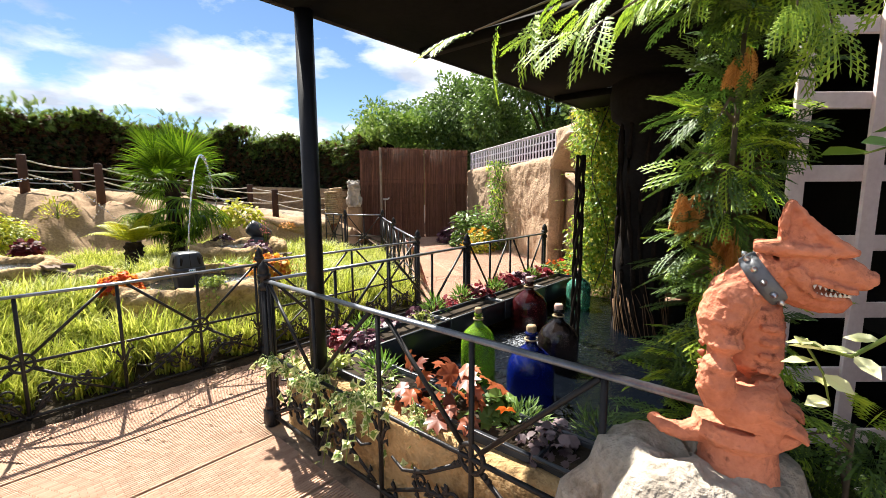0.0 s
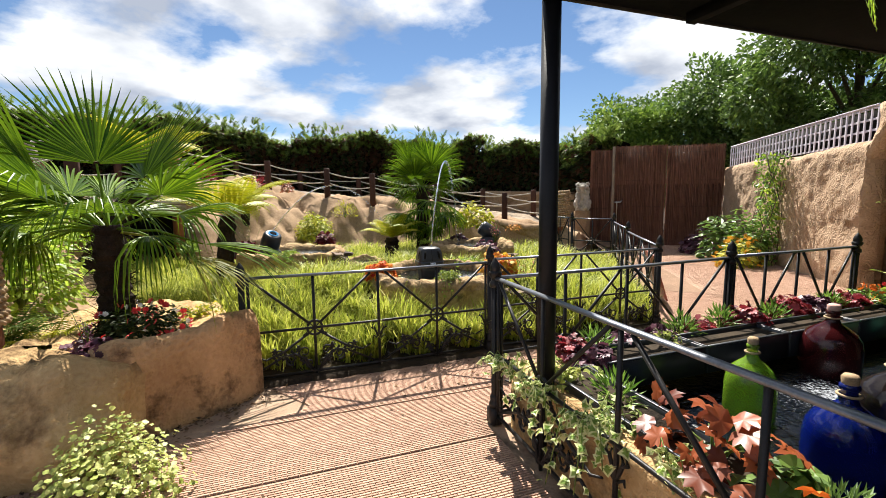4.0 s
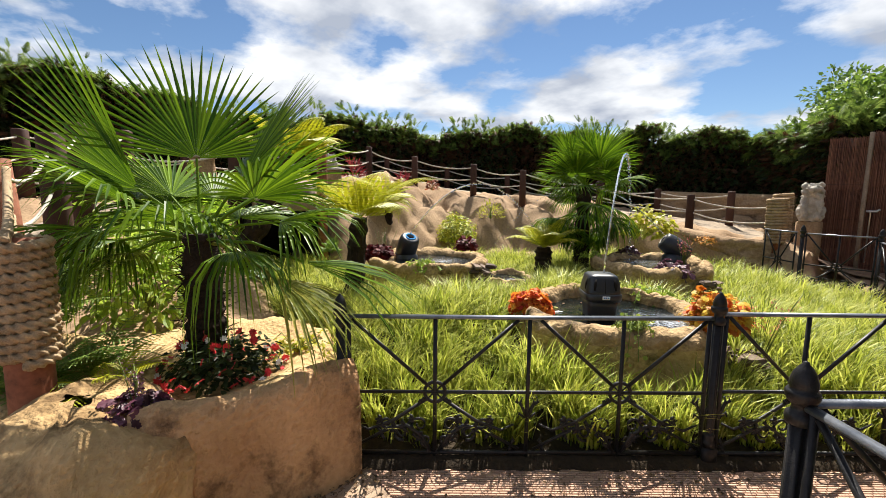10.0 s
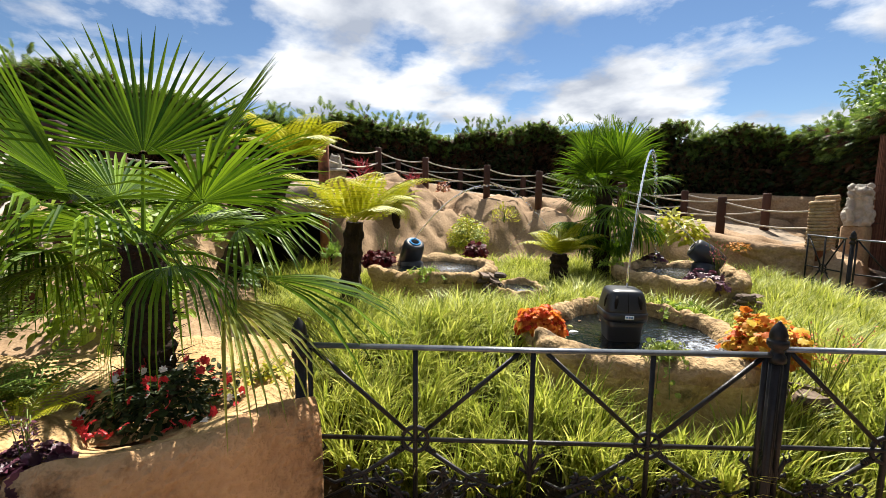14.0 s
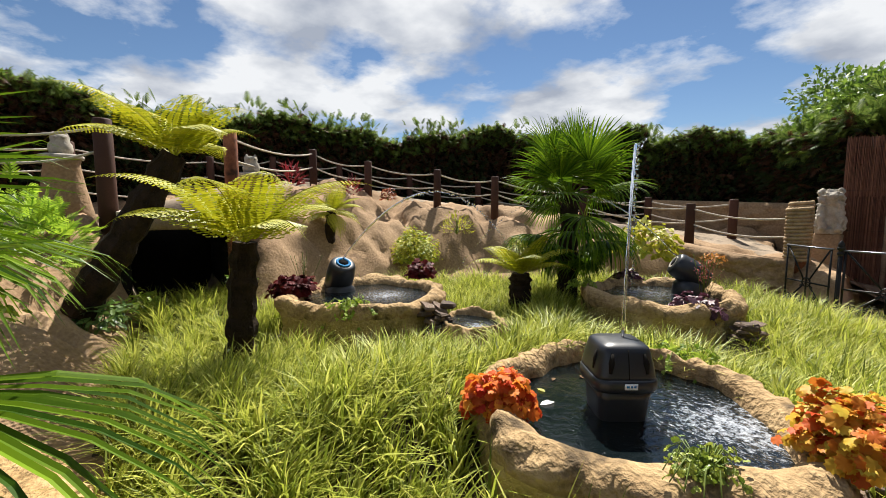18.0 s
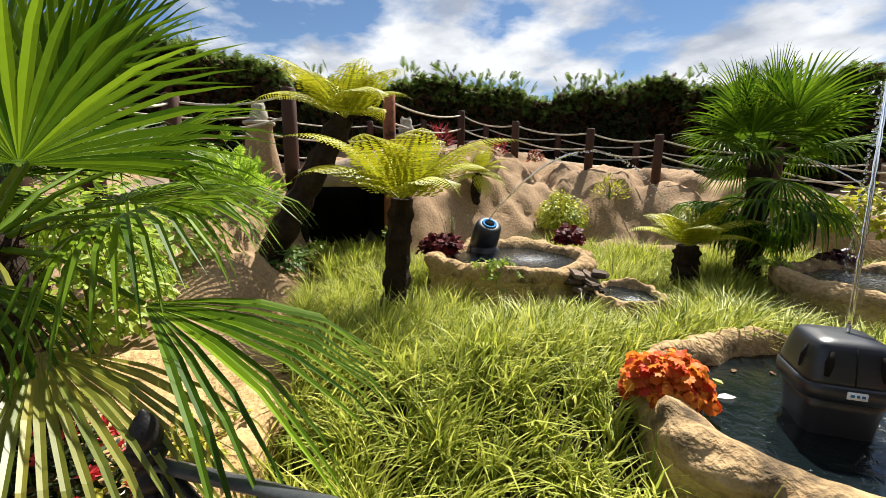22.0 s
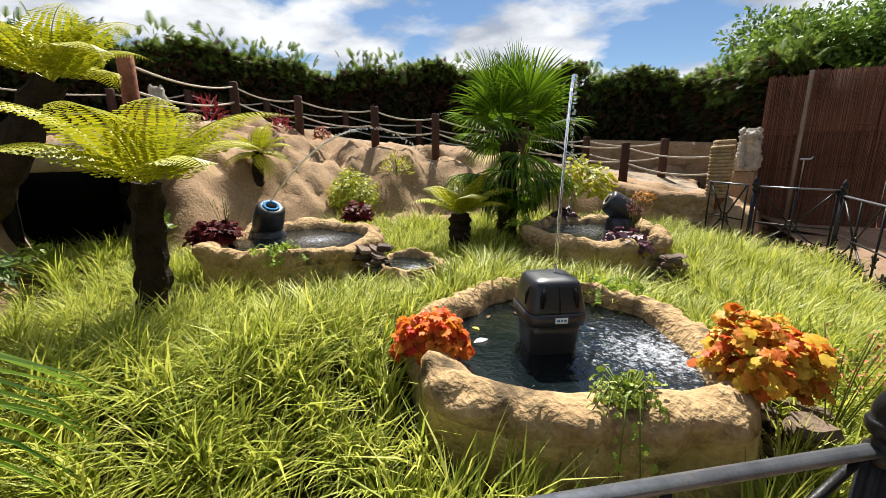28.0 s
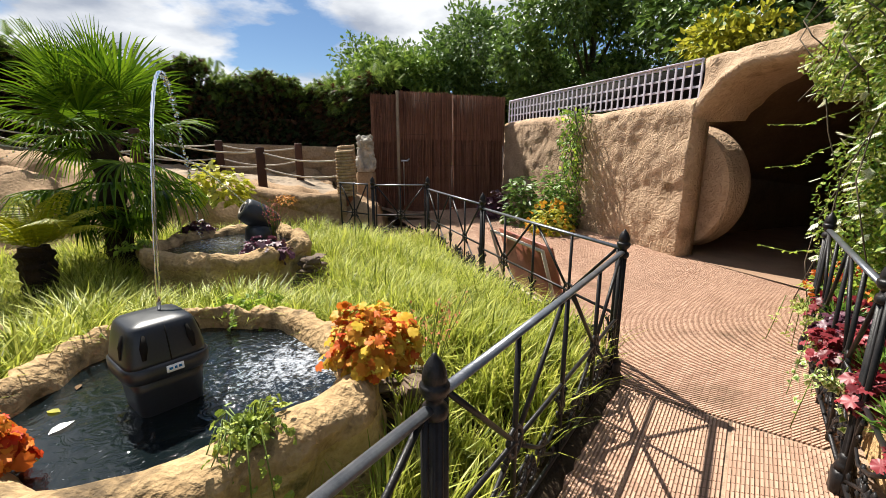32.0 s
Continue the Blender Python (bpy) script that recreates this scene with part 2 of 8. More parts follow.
M["hedge_tip"] = surf("fresh_conifer_tip", (0.05, 0.10, 0.016), (0.22, 0.29, 0.06), 0.6, 0.6, 3, 0.0, thin=0.4, rand=0.6, island=True)
M["leaf"] = surf("tree_leaf", (0.05, 0.115, 0.014), (0.28, 0.40, 0.06), 0.5, 0.4, 2, 0.0, thin=0.32, rand=0.6, island=True)
M["leaf_dark"] = surf("dark_tree_leaf", (0.032, 0.075, 0.016), (0.20, 0.31, 0.06), 0.45, 0.4, 2, 0.0, thin=0.3, rand=0.6, island=True)
M["palm"] = surf("fan_palm_leaf", (0.013, 0.052, 0.003), (0.20, 0.32, 0.014), 0.42, 2, 30, 0.05, thin=0.34, rand=0.6, island=True, spec=0.16)
M["palm_tip"] = surf("yellowing_palm_leaf", (0.10, 0.14, 0.015), (0.34, 0.30, 0.04), 0.4, 2, 30, 0.05, thin=0.38, rand=0.4, island=True)
M["fern"] = surf("tree_fern_frond", (0.21, 0.245, 0.007), (0.56, 0.52, 0.026), 0.5, 2, 20, 0.0, thin=0.32, rand=0.5, island=True, spec=0.3)
M["fern_deep"] = surf("deep_green_frond", (0.07, 0.14, 0.015), (0.27, 0.38, 0.06), 0.5, 2, 20, 0.0, thin=0.4, rand=0.4, island=True)
M["trunk"] = surf("fibrous_trunk", (0.010, 0.007, 0.005), (0.042, 0.026, 0.016), 0.95, 10, 70, 1.0, dist=0.03)
M["litter"] = surf("dry_litter", (0.05, 0.03, 0.018), (0.20, 0.12, 0.06), 0.9, 5, 40, 0.2, rand=0.8, island=True)
M["bark"] = surf("tree_bark", (0.05, 0.04, 0.03), (0.14, 0.11, 0.08), 0.95, 5, 40, 0.8)
M["bark_dark"] = surf("dark_vine_bark", (0.008, 0.006, 0.005), (0.028, 0.021, 0.016), 0.95, 5, 60, 0.9, spec=0.05)
M["stem"] = surf("green_stem", (0.07, 0.12, 0.02), (0.18, 0.22, 0.05), 0.6, 5, 40, 0.1)
M["orange"] = surf("orange_heuchera_leaf", (0.60, 0.15, 0.012), (0.88, 0.40, 0.035), 0.5, 3, 25, 0.2, thin=0.35, rand=0.7, island=True, spec=0.15, spots=[(0.15, (0.52, 0.055, 0.012)), (0.80, (0.62, 0.46, 0.05))])
M["orange_red"] = surf("red_orange_heuchera_leaf", (0.58, 0.12, 0.014), (0.86, 0.34, 0.04), 0.5, 3, 25, 0.2, thin=0.35, rand=0.7, island=True, spec=0.15, spots=[(0.24, (0.46, 0.03, 0.012))])
M["purple"] = surf("dark_purple_leaf", (0.035, 0.010, 0.022), (0.16, 0.05, 0.08), 0.45, 4, 30, 0.2, thin=0.2, rand=0.6, island=True)
M["withered"] = surf("withered_purple_leaf", (0.05, 0.025, 0.03), (0.26, 0.19, 0.20), 0.55, 4, 30, 0.2, thin=0.2, rand=0.7, island=True)
M["crimson"] = surf("crimson_leaf", (0.08, 0.007, 0.012), (0.34, 0.035, 0.045), 0.45, 4, 30, 0.2, thin=0.3, rand=0.6, island=True)
M["begonia"] = surf("bronze_red_leaf", (0.10, 0.02, 0.012), (0.46, 0.12, 0.04), 0.4, 4, 30, 0.2, thin=0.35, rand=0.7, island=True)
M["bore"] = surf("black_rubber", (0.004, 0.004, 0.005), (0.010, 0.010, 0.011), 0.95, 6, 40, 0.1, spec=0.02)
M["maroon"] = surf("maroon_heuchera_leaf", (0.030, 0.006, 0.008), (0.17, 0.022, 0.026), 0.55, 3, 25, 0.2, thin=0.25, rand=0.7, island=True, spec=0.12)
M["golden_bush"] = surf("golden_green_leaf", (0.16, 0.24, 0.012), (0.66, 0.62, 0.05), 0.5, 3, 25, 0.1, thin=0.4, rand=0.8, island=True)
M["yellow"] = surf("golden_leaf", (0.24, 0.27, 0.02), (0.62, 0.56, 0.06), 0.5, 3, 25, 0.1, thin=0.4, rand=0.6, island=True)
M["ivy"] = surf("cream_ivy_edge", (0.50, 0.54, 0.20), (0.74, 0.74, 0.42), 0.45, 3, 55, 0.1, thin=0.3, rand=0.5, island=True)
M["ivy_core"] = surf("green_ivy_centre", (0.10, 0.20, 0.025), (0.30, 0.42, 0.07), 0.45, 3, 55, 0.1, thin=0.3, rand=0.5, island=True)
M["ivy_light"] = surf("pale_variegated_leaf", (0.26, 0.34, 0.05), (0.62, 0.62, 0.22), 0.5, 3, 55, 0.1, thin=0.35, rand=0.6, island=True)
M["green"] = surf("shrub_leaf", (0.05, 0.13, 0.015), (0.25, 0.40, 0.06), 0.45, 3, 25, 0.1, thin=0.35, rand=0.6, island=True)
M["lime"] = surf("lime_leaf", (0.15, 0.26, 0.02), (0.46, 0.56, 0.08), 0.5, 3, 25, 0.1, thin=0.52, rand=0.6, island=True)
M["creeper"] = surf("yellow_green_creeper", (0.12, 0.20, 0.02), (0.42, 0.46, 0.07), 0.45, 3, 25, 0.1, thin=0.3, rand=0.6, island=True)
M["cream_flower"] = surf("cream_flower", (0.55, 0.55, 0.38), (0.8, 0.8, 0.62), 0.6, 6, 40, 0.0, thin=0.3)
M["red_petal"] = surf("red_petal", (0.5, 0.02, 0.03), (0.75, 0.06, 0.06), 0.5, 6, 40, 0.0, thin=0.2)
M["white_petal"] = surf("white_petal", (0.7, 0.68, 0.66), (0.85, 0.84, 0.82), 0.5, 6, 40, 0.0, thin=0.2)
M["orange_petal"] = surf("orange_petal", (0.75, 0.14, 0.02), (0.85, 0.30, 0.04), 0.5, 6, 40, 0.0, thin=0.2)
M["dry_orange"] = surf("dry_conifer_tuft", (0.42, 0.17, 0.04), (0.68, 0.34, 0.10), 0.6, 6, 40, 0.0, thin=0.3, rand=0.5, island=True)
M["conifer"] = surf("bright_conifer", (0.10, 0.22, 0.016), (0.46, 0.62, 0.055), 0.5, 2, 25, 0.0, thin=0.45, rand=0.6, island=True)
# Shaded copy of the conifer green: the shrub's inner shade as colour.
M["conifer_shade"] = surf("shaded_conifer", (0.02, 0.055, 0.008), (0.10, 0.18, 0.022), 0.55, 2, 25, 0.0, thin=0.25, rand=0.6, island=True)
M["label_white"] = surf("white_label", (0.7, 0.75, 0.8), (0.8, 0.83, 0.86), 0.4, 5, 40, 0.0)
M["label_blue"] = surf("blue_print", (0.02, 0.14, 0.34), (0.04, 0.22, 0.46), 0.75, 5, 40, 0.0, spec=0.1)
M["collar"] = surf("grey_leather_collar", (0.06, 0.065, 0.075), (0.14, 0.15, 0.17), 0.5, 8, 60, 0.2)
M["metal"] = surf("bright_metal", (0.5, 0.5, 0.5), (0.7, 0.7, 0.7), 0.3, 8, 60, 0.05, metal=1.0)
M["board"] = surf("red_brown_board", (0.20, 0.055, 0.035), (0.34, 0.12, 0.08), 0.45, 3, 40, 0.1)
M["cork"] = surf("pink_wax_cork", (0.42, 0.24, 0.2), (0.58, 0.38, 0.32), 0.7, 8, 60, 0.2)


def glassy(name, colour, rough=0.05, ior=1.45, trans=1.0):
    m = bpy.data.materials.new(name)
    m.use_nodes = True
    p = m.node_tree.nodes["Principled BSDF"]
    p.inputs["Base Color"].default_value = (*colour, 1)
    p.inputs["Roughness"].default_value, p.inputs["IOR"].default_value = rough, ior
    p.inputs["Transmission Weight"].default_value = trans
    return m


M["glass_blue"] = glassy("cobalt_glass", (0.004, 0.014, 0.19), trans=0.55)
M["glass_amber"] = glassy("amber_glass", (0.08, 0.012, 0.014), trans=0.6)
M["glass_dark"] = glassy("smoky_glass", (0.03, 0.022, 0.02), trans=0.55)
M["glass_green"] = glassy("lime_glass", (0.35, 0.62, 0.05), trans=0.7)
M["glass_teal"] = glassy("teal_glass", (0.15, 0.5, 0.35), trans=0.7)
M["droplet"] = glassy("falling_water", (1, 1, 1), 0.0, 1.33)


def water(name, deep, pale_patch_at, pale_patch_r, strength=0.5, calm=-0.04):
    """Dark rippling water with a pale patch: churned bubbles where a jet falls, painted glints in the pool."""
    m = bpy.data.materials.new(name)
    m.use_nodes = True
    nt = m.node_tree
    p = nt.nodes["Principled BSDF"]
    p.inputs["Roughness"].default_value, p.inputs["Specular IOR Level"].default_value = 0.05, 0.5
    co = nt.nodes.new("ShaderNodeTexCoord")
    d = nt.nodes.new("ShaderNodeVectorMath")
    d.operation = 'DISTANCE'
    d.inputs[1].default_value = pale_patch_at
    nt.links.new(co.outputs["Object"], d.inputs[0])
    fall = nt.nodes.new("ShaderNodeMapRange")
    fall.inputs[1].default_value, fall.inputs[2].default_value = 0.0, pale_patch_r
    fall.inputs[3].default_value, fall.inputs[4].default_value = 0.22, calm
    nt.links.new(d.outputs["Value"], fall.inputs[0])
    n = nt.nodes.new("ShaderNodeTexNoise")
    n.inputs["Scale"].default_value, n.inputs["Detail"].default_value, n.inputs["Roughness"].default_value = 46, 7, 0.72
    nt.links.new(co.outputs["Object"], n.inputs["Vector"])
    add = nt.nodes.new("ShaderNodeMath")
    nt.links.new(fall.outputs[0], add.inputs[0])
    nt.links.new(n.outputs[0], add.inputs[1])
    ramp = nt.nodes.new("ShaderNodeValToRGB")
    ramp.color_ramp.elements[0].position, ramp.color_ramp.elements[1].position = 0.60, 0.84
    ramp.color_ramp.elements[0].color, ramp.color_ramp.elements[1].color = (*deep, 1), (0.55, 0.58, 0.63, 1)
    nt.links.new(add.outputs[0], ramp.inputs[0])
    nt.links.new(ramp.outputs[0], p.inputs["Base Color"])
    w = nt.nodes.new("ShaderNodeTexNoise")
    w.inputs["Scale"].default_value, w.inputs["Detail"].default_value = 13, 6
    w.inputs["Distortion"].default_value = 1.2
    nt.links.new(co.outputs["Object"], w.inputs["Vector"])
    b = nt.nodes.new("ShaderNodeBump")
    b.inputs["Distance"].default_value = 0.03
    stir = nt.nodes.new("ShaderNodeMapRange")
    stir.inputs[1].default_value, stir.inputs[2].default_value = pale_patch_r * 0.5, pale_patch_r * 1.7
    stir.inputs[3].default_value, stir.inputs[4].default_value = strength, strength * 0.34
    nt.links.new(d.outputs["Value"], stir.inputs[0])
    nt.links.new(stir.outputs[0], b.inputs["Strength"])
    nt.links.new(w.outputs[0], b.inputs["Height"])
    nt.links.new(b.outputs[0], p.inputs["Normal"])
    return m


# ---- mesh building ----
rng = np.random.default_rng(7)


class Geo:
    """Collects vertices and faces of one mesh."""

    def __init__(self):
        self.v, self.f = [], []

    def add(self, v, f):
        k = len(self.v)
        self.v.extend(tuple(p) for p in v)
        self.f.extend(tuple(i + k for i in q) for q in f)
        return self

    def tube(self, pts, r, n=8, flat=1.0, cap=True, twist=0.0, lobes=0, lobe=0.0):
        pts = [Vector(p) for p in pts]
        rs = r if isinstance(r, (list, tuple)) else [r] * len(pts)
        k, ref = len(self.v), Vector((0, 0, 1))
        run = 0.0
        for i, p in enumerate(pts):
            t = (pts[min(i + 1, len(pts) - 1)] - pts[max(i - 1, 0)])
            t = t.normalized() if t.length > 1e-9 else Vector((0, 0, 1))
            if i:
                run += (p - pts[i - 1]).length
            side = t.cross(ref)
            if side.length < 1e-3:
                side = t.cross(Vector((1, 0, 0)))
            side.normalize()
            upv = side.cross(t)
            for j in range(n):
                a = 2 * math.pi * j / n
                q = rs[i] * (1 + lobe * math.cos(lobes * a + twist * run)) if lobes else rs[i]
                self.v.append(tuple(p + side * (math.cos(a) * q) + upv * (math.sin(a) * q * flat)))
        for i in range(len(pts) - 1):
            for j in range(n):
                a, b = k + i * n + j, k + i * n + (j + 1) % n
                self.f.append((a, b, b + n, a + n))
        if cap:
            self.f.append(tuple(k + j for j in range(n))[::-1])
            self.f.append(tuple(k + (len(pts) - 1) * n + j for j in range(n)))
        return self

    def lathe(self, prof, at=(0, 0, 0), n=20, square=0.0, turn=None):
        k = len(self.v)
        for r, z in prof:
            for j in range(n):
                a = 2 * math.pi * (j + 0.5) / n
                c, s = math.cos(a), math.sin(a)
                q = r if not square else r / (abs(c) ** square + abs(s) ** square) ** (1 / square)
                p = Vector((q * c, q * s, z))
                if turn:
                    p = turn @ p
                self.v.append((p.x + at[0], p.y + at[1], p.z + at[2]))
        m = len(prof)
        for i in range(m - 1):
            for j in range(n):
                a, b = k + i * n + j, k + i * n + (j + 1) % n
                self.f.append((a, b, b + n, a + n))
        if prof[0][0] > 1e-4:
            self.f.append(tuple(k + j for j in range(n))[::-1])
        if prof[-1][0] > 1e-4:
            self.f.append(tuple(k + (m - 1) * n + j for j in range(n)))
        return self

    def box(self, c, s, turn=None, bevel=0.0):
        b = bevel
        x, y, z = s[0] / 2, s[1] / 2, s[2] / 2
        if not b:
            v = [Vector((i, j, l)) for l in (-z, z) for j in (-y, y) for i in (-x, x)]
            f = [(0, 2, 3, 1), (4, 5, 7, 6), (0, 1, 5, 4), (2, 6, 7, 3), (0, 4, 6, 2), (1, 3, 7, 5)]
        else:
            ring = [(x - b, -y), (x, -y + b), (x, y - b), (x - b, y), (-x + b, y), (-x, y - b), (-x, -y + b), (-x + b, -y)]
            inn = [(max(abs(p) - b, 0) * (1 if p > 0 else -1), max(abs(q) - b, 0) * (1 if q > 0 else -1)) for p, q in ring]
            v = [Vector((*p, l)) for pts, l in ((inn, -z), (ring, -z + b), (ring, z - b), (inn, z)) for p in pts]
            f = [tuple(range(8))[::-1], tuple(range(24, 32))]
            f += [(i * 8 + j, i * 8 + (j + 1) % 8, i * 8 + 8 + (j + 1) % 8, i * 8 + 8 + j) for i in range(3) for j in range(8)]
        if turn:
            v = [turn @ p for p in v]
        return self.add([(p[0] + c[0], p[1] + c[1], p[2] + c[2]) for p in v], f)

    def scatter(self, bv, bf, pos, rot, size):
        """Many copies of a small shape: place, turn (n,3,3) and size each."""
        bv = np.asarray(bv, float)
        size = np.asarray(size, float)
        if size.ndim == 1:
            size = size[:, None]
        pts = np.einsum('nij,nkj->nki', rot, bv[None] * size[:, None, :]) + np.asarray(pos)[:, None, :]
        k0, nb = len(self.v), len(bv)
        self.v.extend(map(tuple, pts.reshape(-1, 3)))
        bf = [tuple(q) for q in bf]
        for i in range(len(pos)):
            k = k0 + i * nb
            self.f.extend(tuple(j + k for j in q) for q in bf)
        return self

    def obj(self, name, mat, parent=None, label="", smooth=True, at=None):
        me = bpy.data.meshes.new(name)
        nv, nf = len(self.v), len(self.f)
        me.vertices.add(nv)
        me.vertices.foreach_set("co", np.asarray(self.v, np.float32).ravel())
        lens = np.fromiter((len(q) for q in self.f), np.int32, nf)
        idx = np.fromiter((i for q in self.f for i in q), np.int32, int(lens.sum()))
        me.loops.add(len(idx))
        me.loops.foreach_set("vertex_index", idx)
        me.polygons.add(nf)
        me.polygons.foreach_set("loop_start", np.concatenate(([0], np.cumsum(lens)[:-1])).astype(np.int32))
        me.polygons.foreach_set("use_smooth", np.full(nf, smooth, bool))
        me.materials.append(mat)
        me.update(calc_edges=True)
        me.validate()
        ob = new(name, me)
        if parent:
            ob.parent = parent
        if label:
            ob["label"] = label
        if at:
            ob.location = at
        return ob


def thing(name, label, category, at=(0, 0, 0), group="", kind="", turn=0.0):
    """An empty at the base of a thing, to parent its parts."""
    ob = new(name)
    ob.empty_display_size = 0.1
    ob.location = at
    ob.rotation_euler = (0, 0, turn)
    return tagged(ob, label, category, group, kind)


def frames(d, roll=None, n=None):
    """Turns that lay the y axis along rows of d, with the z axis near up and a random roll."""
    d = d / np.linalg.norm(d, axis=1, keepdims=True)
    upv = np.tile([0.0, 0.0, 1.0], (len(d), 1)) if n is None else n
    x = np.cross(d, upv)
    ln = np.linalg.norm(x, axis=1, keepdims=True)
    x = np.where(ln > 1e-4, x / np.maximum(ln, 1e-6), [1.0, 0.0, 0.0])
    z = np.cross(x, d)
    if roll is not None:
        c, s = np.cos(roll)[:, None], np.sin(roll)[:, None]
        x, z = c * x + s * z, c * z - s * x
    return np.stack([x, d, z], axis=2)


LEAF = ([(0, 0, 0), (0.22, 0.3, 0.05), (0.24, 0.62, 0.06), (0, 1, -0.02), (-0.24, 0.62, 0.06), (-0.22, 0.3, 0.05), (0, 0.45, -0.02)],
        [(0, 1, 6), (1, 2, 6), (2, 3, 6), (3, 4, 6), (4, 5, 6), (5, 0, 6)])
SLIM = ([(0, 0, 0), (0.10, 0.4, 0.03), (0, 1, -0.05), (-0.10, 0.4, 0.03)], [(0, 1, 2, 3)])


def lobed(n=7, depth=0.3):
    v = [(0, 0.42, 0.05)]
    for i in range(2 * n + 1):
        a = -2.5 + 5.0 * i / (2 * n)
        r = 0.52 * (1 if i % 2 else 1 - depth) * (1.08 - 0.12 * abs(a) / 2.5)
        v.append((r * math.sin(a), 0.42 + r * math.cos(a), (-0.12 if i % 4 == 1 else 0.0) if i % 2 else 0.06))
    v.append((0, 0.10, 0))
    m = len(v)
    return v, [(0, i, i + 1) for i in range(1, m - 1)] + [(0, m - 1, 1)]


LOBED = lobed()
FRILL = lobed(8, 0.17)
IVY = lobed(3, 0.42)
ROUND = lobed(5, 0.07)
BROADLEAF = lobed(4, 0.16)


def spray(n=6, droop=0.12, wide=0.045, slim=False):
    """A flat conifer spray: a stalk with narrow side shoots."""
    v, f = [], []

    def shoot(a, b, w):
        a, b = np.array(a), np.array(b)
        d = (b - a) / np.linalg.norm(b - a)
        s = np.array([-d[1], d[0], 0]) * w
        k = len(v)
        if slim:
            v.extend([tuple(a - s), tuple(a + s), tuple(b)])
            f.append((k, k + 1, k + 2))
            return
        v.extend([tuple(a - s * 0.6), tuple(a + s * 0.6), tuple((a + b) / 2 + s), tuple(b), tuple((a + b) / 2 - s)])
        f.append((k, k + 1, k + 2, k + 3, k + 4))

    shoot((0, 0, 0), (0, 1, -droop), 0.035)
    for i in range(n):
        y = 0.12 + 0.75 * i / n
        ln = 0.42 * (1 - 0.65 * i / n)
        for sgn in (-1, 1):
            shoot((0, y, -droop * y * y), (sgn * ln * 0.8, y + ln * 0.75, -droop * (y + 0.2) - 0.05), wide)
    return v, f


SPRAY = spray()
HEDGE_SPRAY = spray(6, 0.2, 0.055, True)


def thuja(n=8, droop=0.35):
    """A flat fan of conifer foliage: a nodding stalk, side twigs and scale-leaved shoots on them."""
    v, f = [], []

    def blade(a, b, w, z):
        d = np.subtract(b, a)
        s = np.array([-d[1], d[0]]) / np.hypot(*d) * w
        m = np.add(a, np.multiply(d, 0.55))
        k = len(v)
        za, zb = -droop * a[1] ** 2 + z, -droop * b[1] ** 2 + z - 0.02
        v.extend([(*a, za), (*(m + s), (za + zb) / 2), (*b, zb), (*(m - s), (za + zb) / 2)])
        f.append((k, k + 1, k + 2, k + 3))

    blade((0, 0), (0, 1), 0.012, 0.0)
    for i in range(n):
        for sg in (-1, 1):
            y = 0.10 + 0.82 * (i + (0.25 if sg > 0 else 0.0)) / n
            ln = 0.46 * math.sin(math.pi * min(0.95, 0.28 + 0.66 * (1 - y))) ** 0.8
            tip = (sg * ln * 0.80, y + ln * 0.62)
            blade((0, y), tip, 0.022, 0.0)
            for j in range(1, 4):
                q = (tip[0] * j / 4, y + (tip[1] - y) * j / 4)
                sl = ln * 0.36 * (1.1 - 0.17 * j)
                blade(q, (q[0] + sg * sl * 0.98, q[1] + sl * 0.10), 0.021, -0.012)
                blade(q, (q[0] + sg * sl * 0.12, q[1] + sl * 0.98), 0.021, 0.012)
    return v, f


THUJA = thuja()


def ball(n):
    d = rng.normal(size=(n, 3))
    return d / np.linalg.norm(d, axis=1, keepdims=True)


def shingled(n, tip=0.35, jitter=0.4):
    """Turns that lay leaves over a crown like shingles: faces along rows of n, tips outwards and a little down."""
    n = n / np.linalg.norm(n, axis=1, keepdims=True)
    t = n * [1.0, 1.0, 0.0] * 0.5 + rng.normal(0, 0.6, n.shape) - [0, 0, 0.55]
    t = t - n * np.sum(t * n, axis=1, keepdims=True)
    t = t / np.maximum(np.linalg.norm(t, axis=1, keepdims=True), 1e-3) + n * rng.normal(tip, 0.2, (len(n), 1))
    return frames(t, rng.normal(0, jitter, len(n)), n + rng.normal(0, 0.15, n.shape))


BROAD = [LEAF, LOBED, FRILL, IVY, ROUND, BROADLEAF]


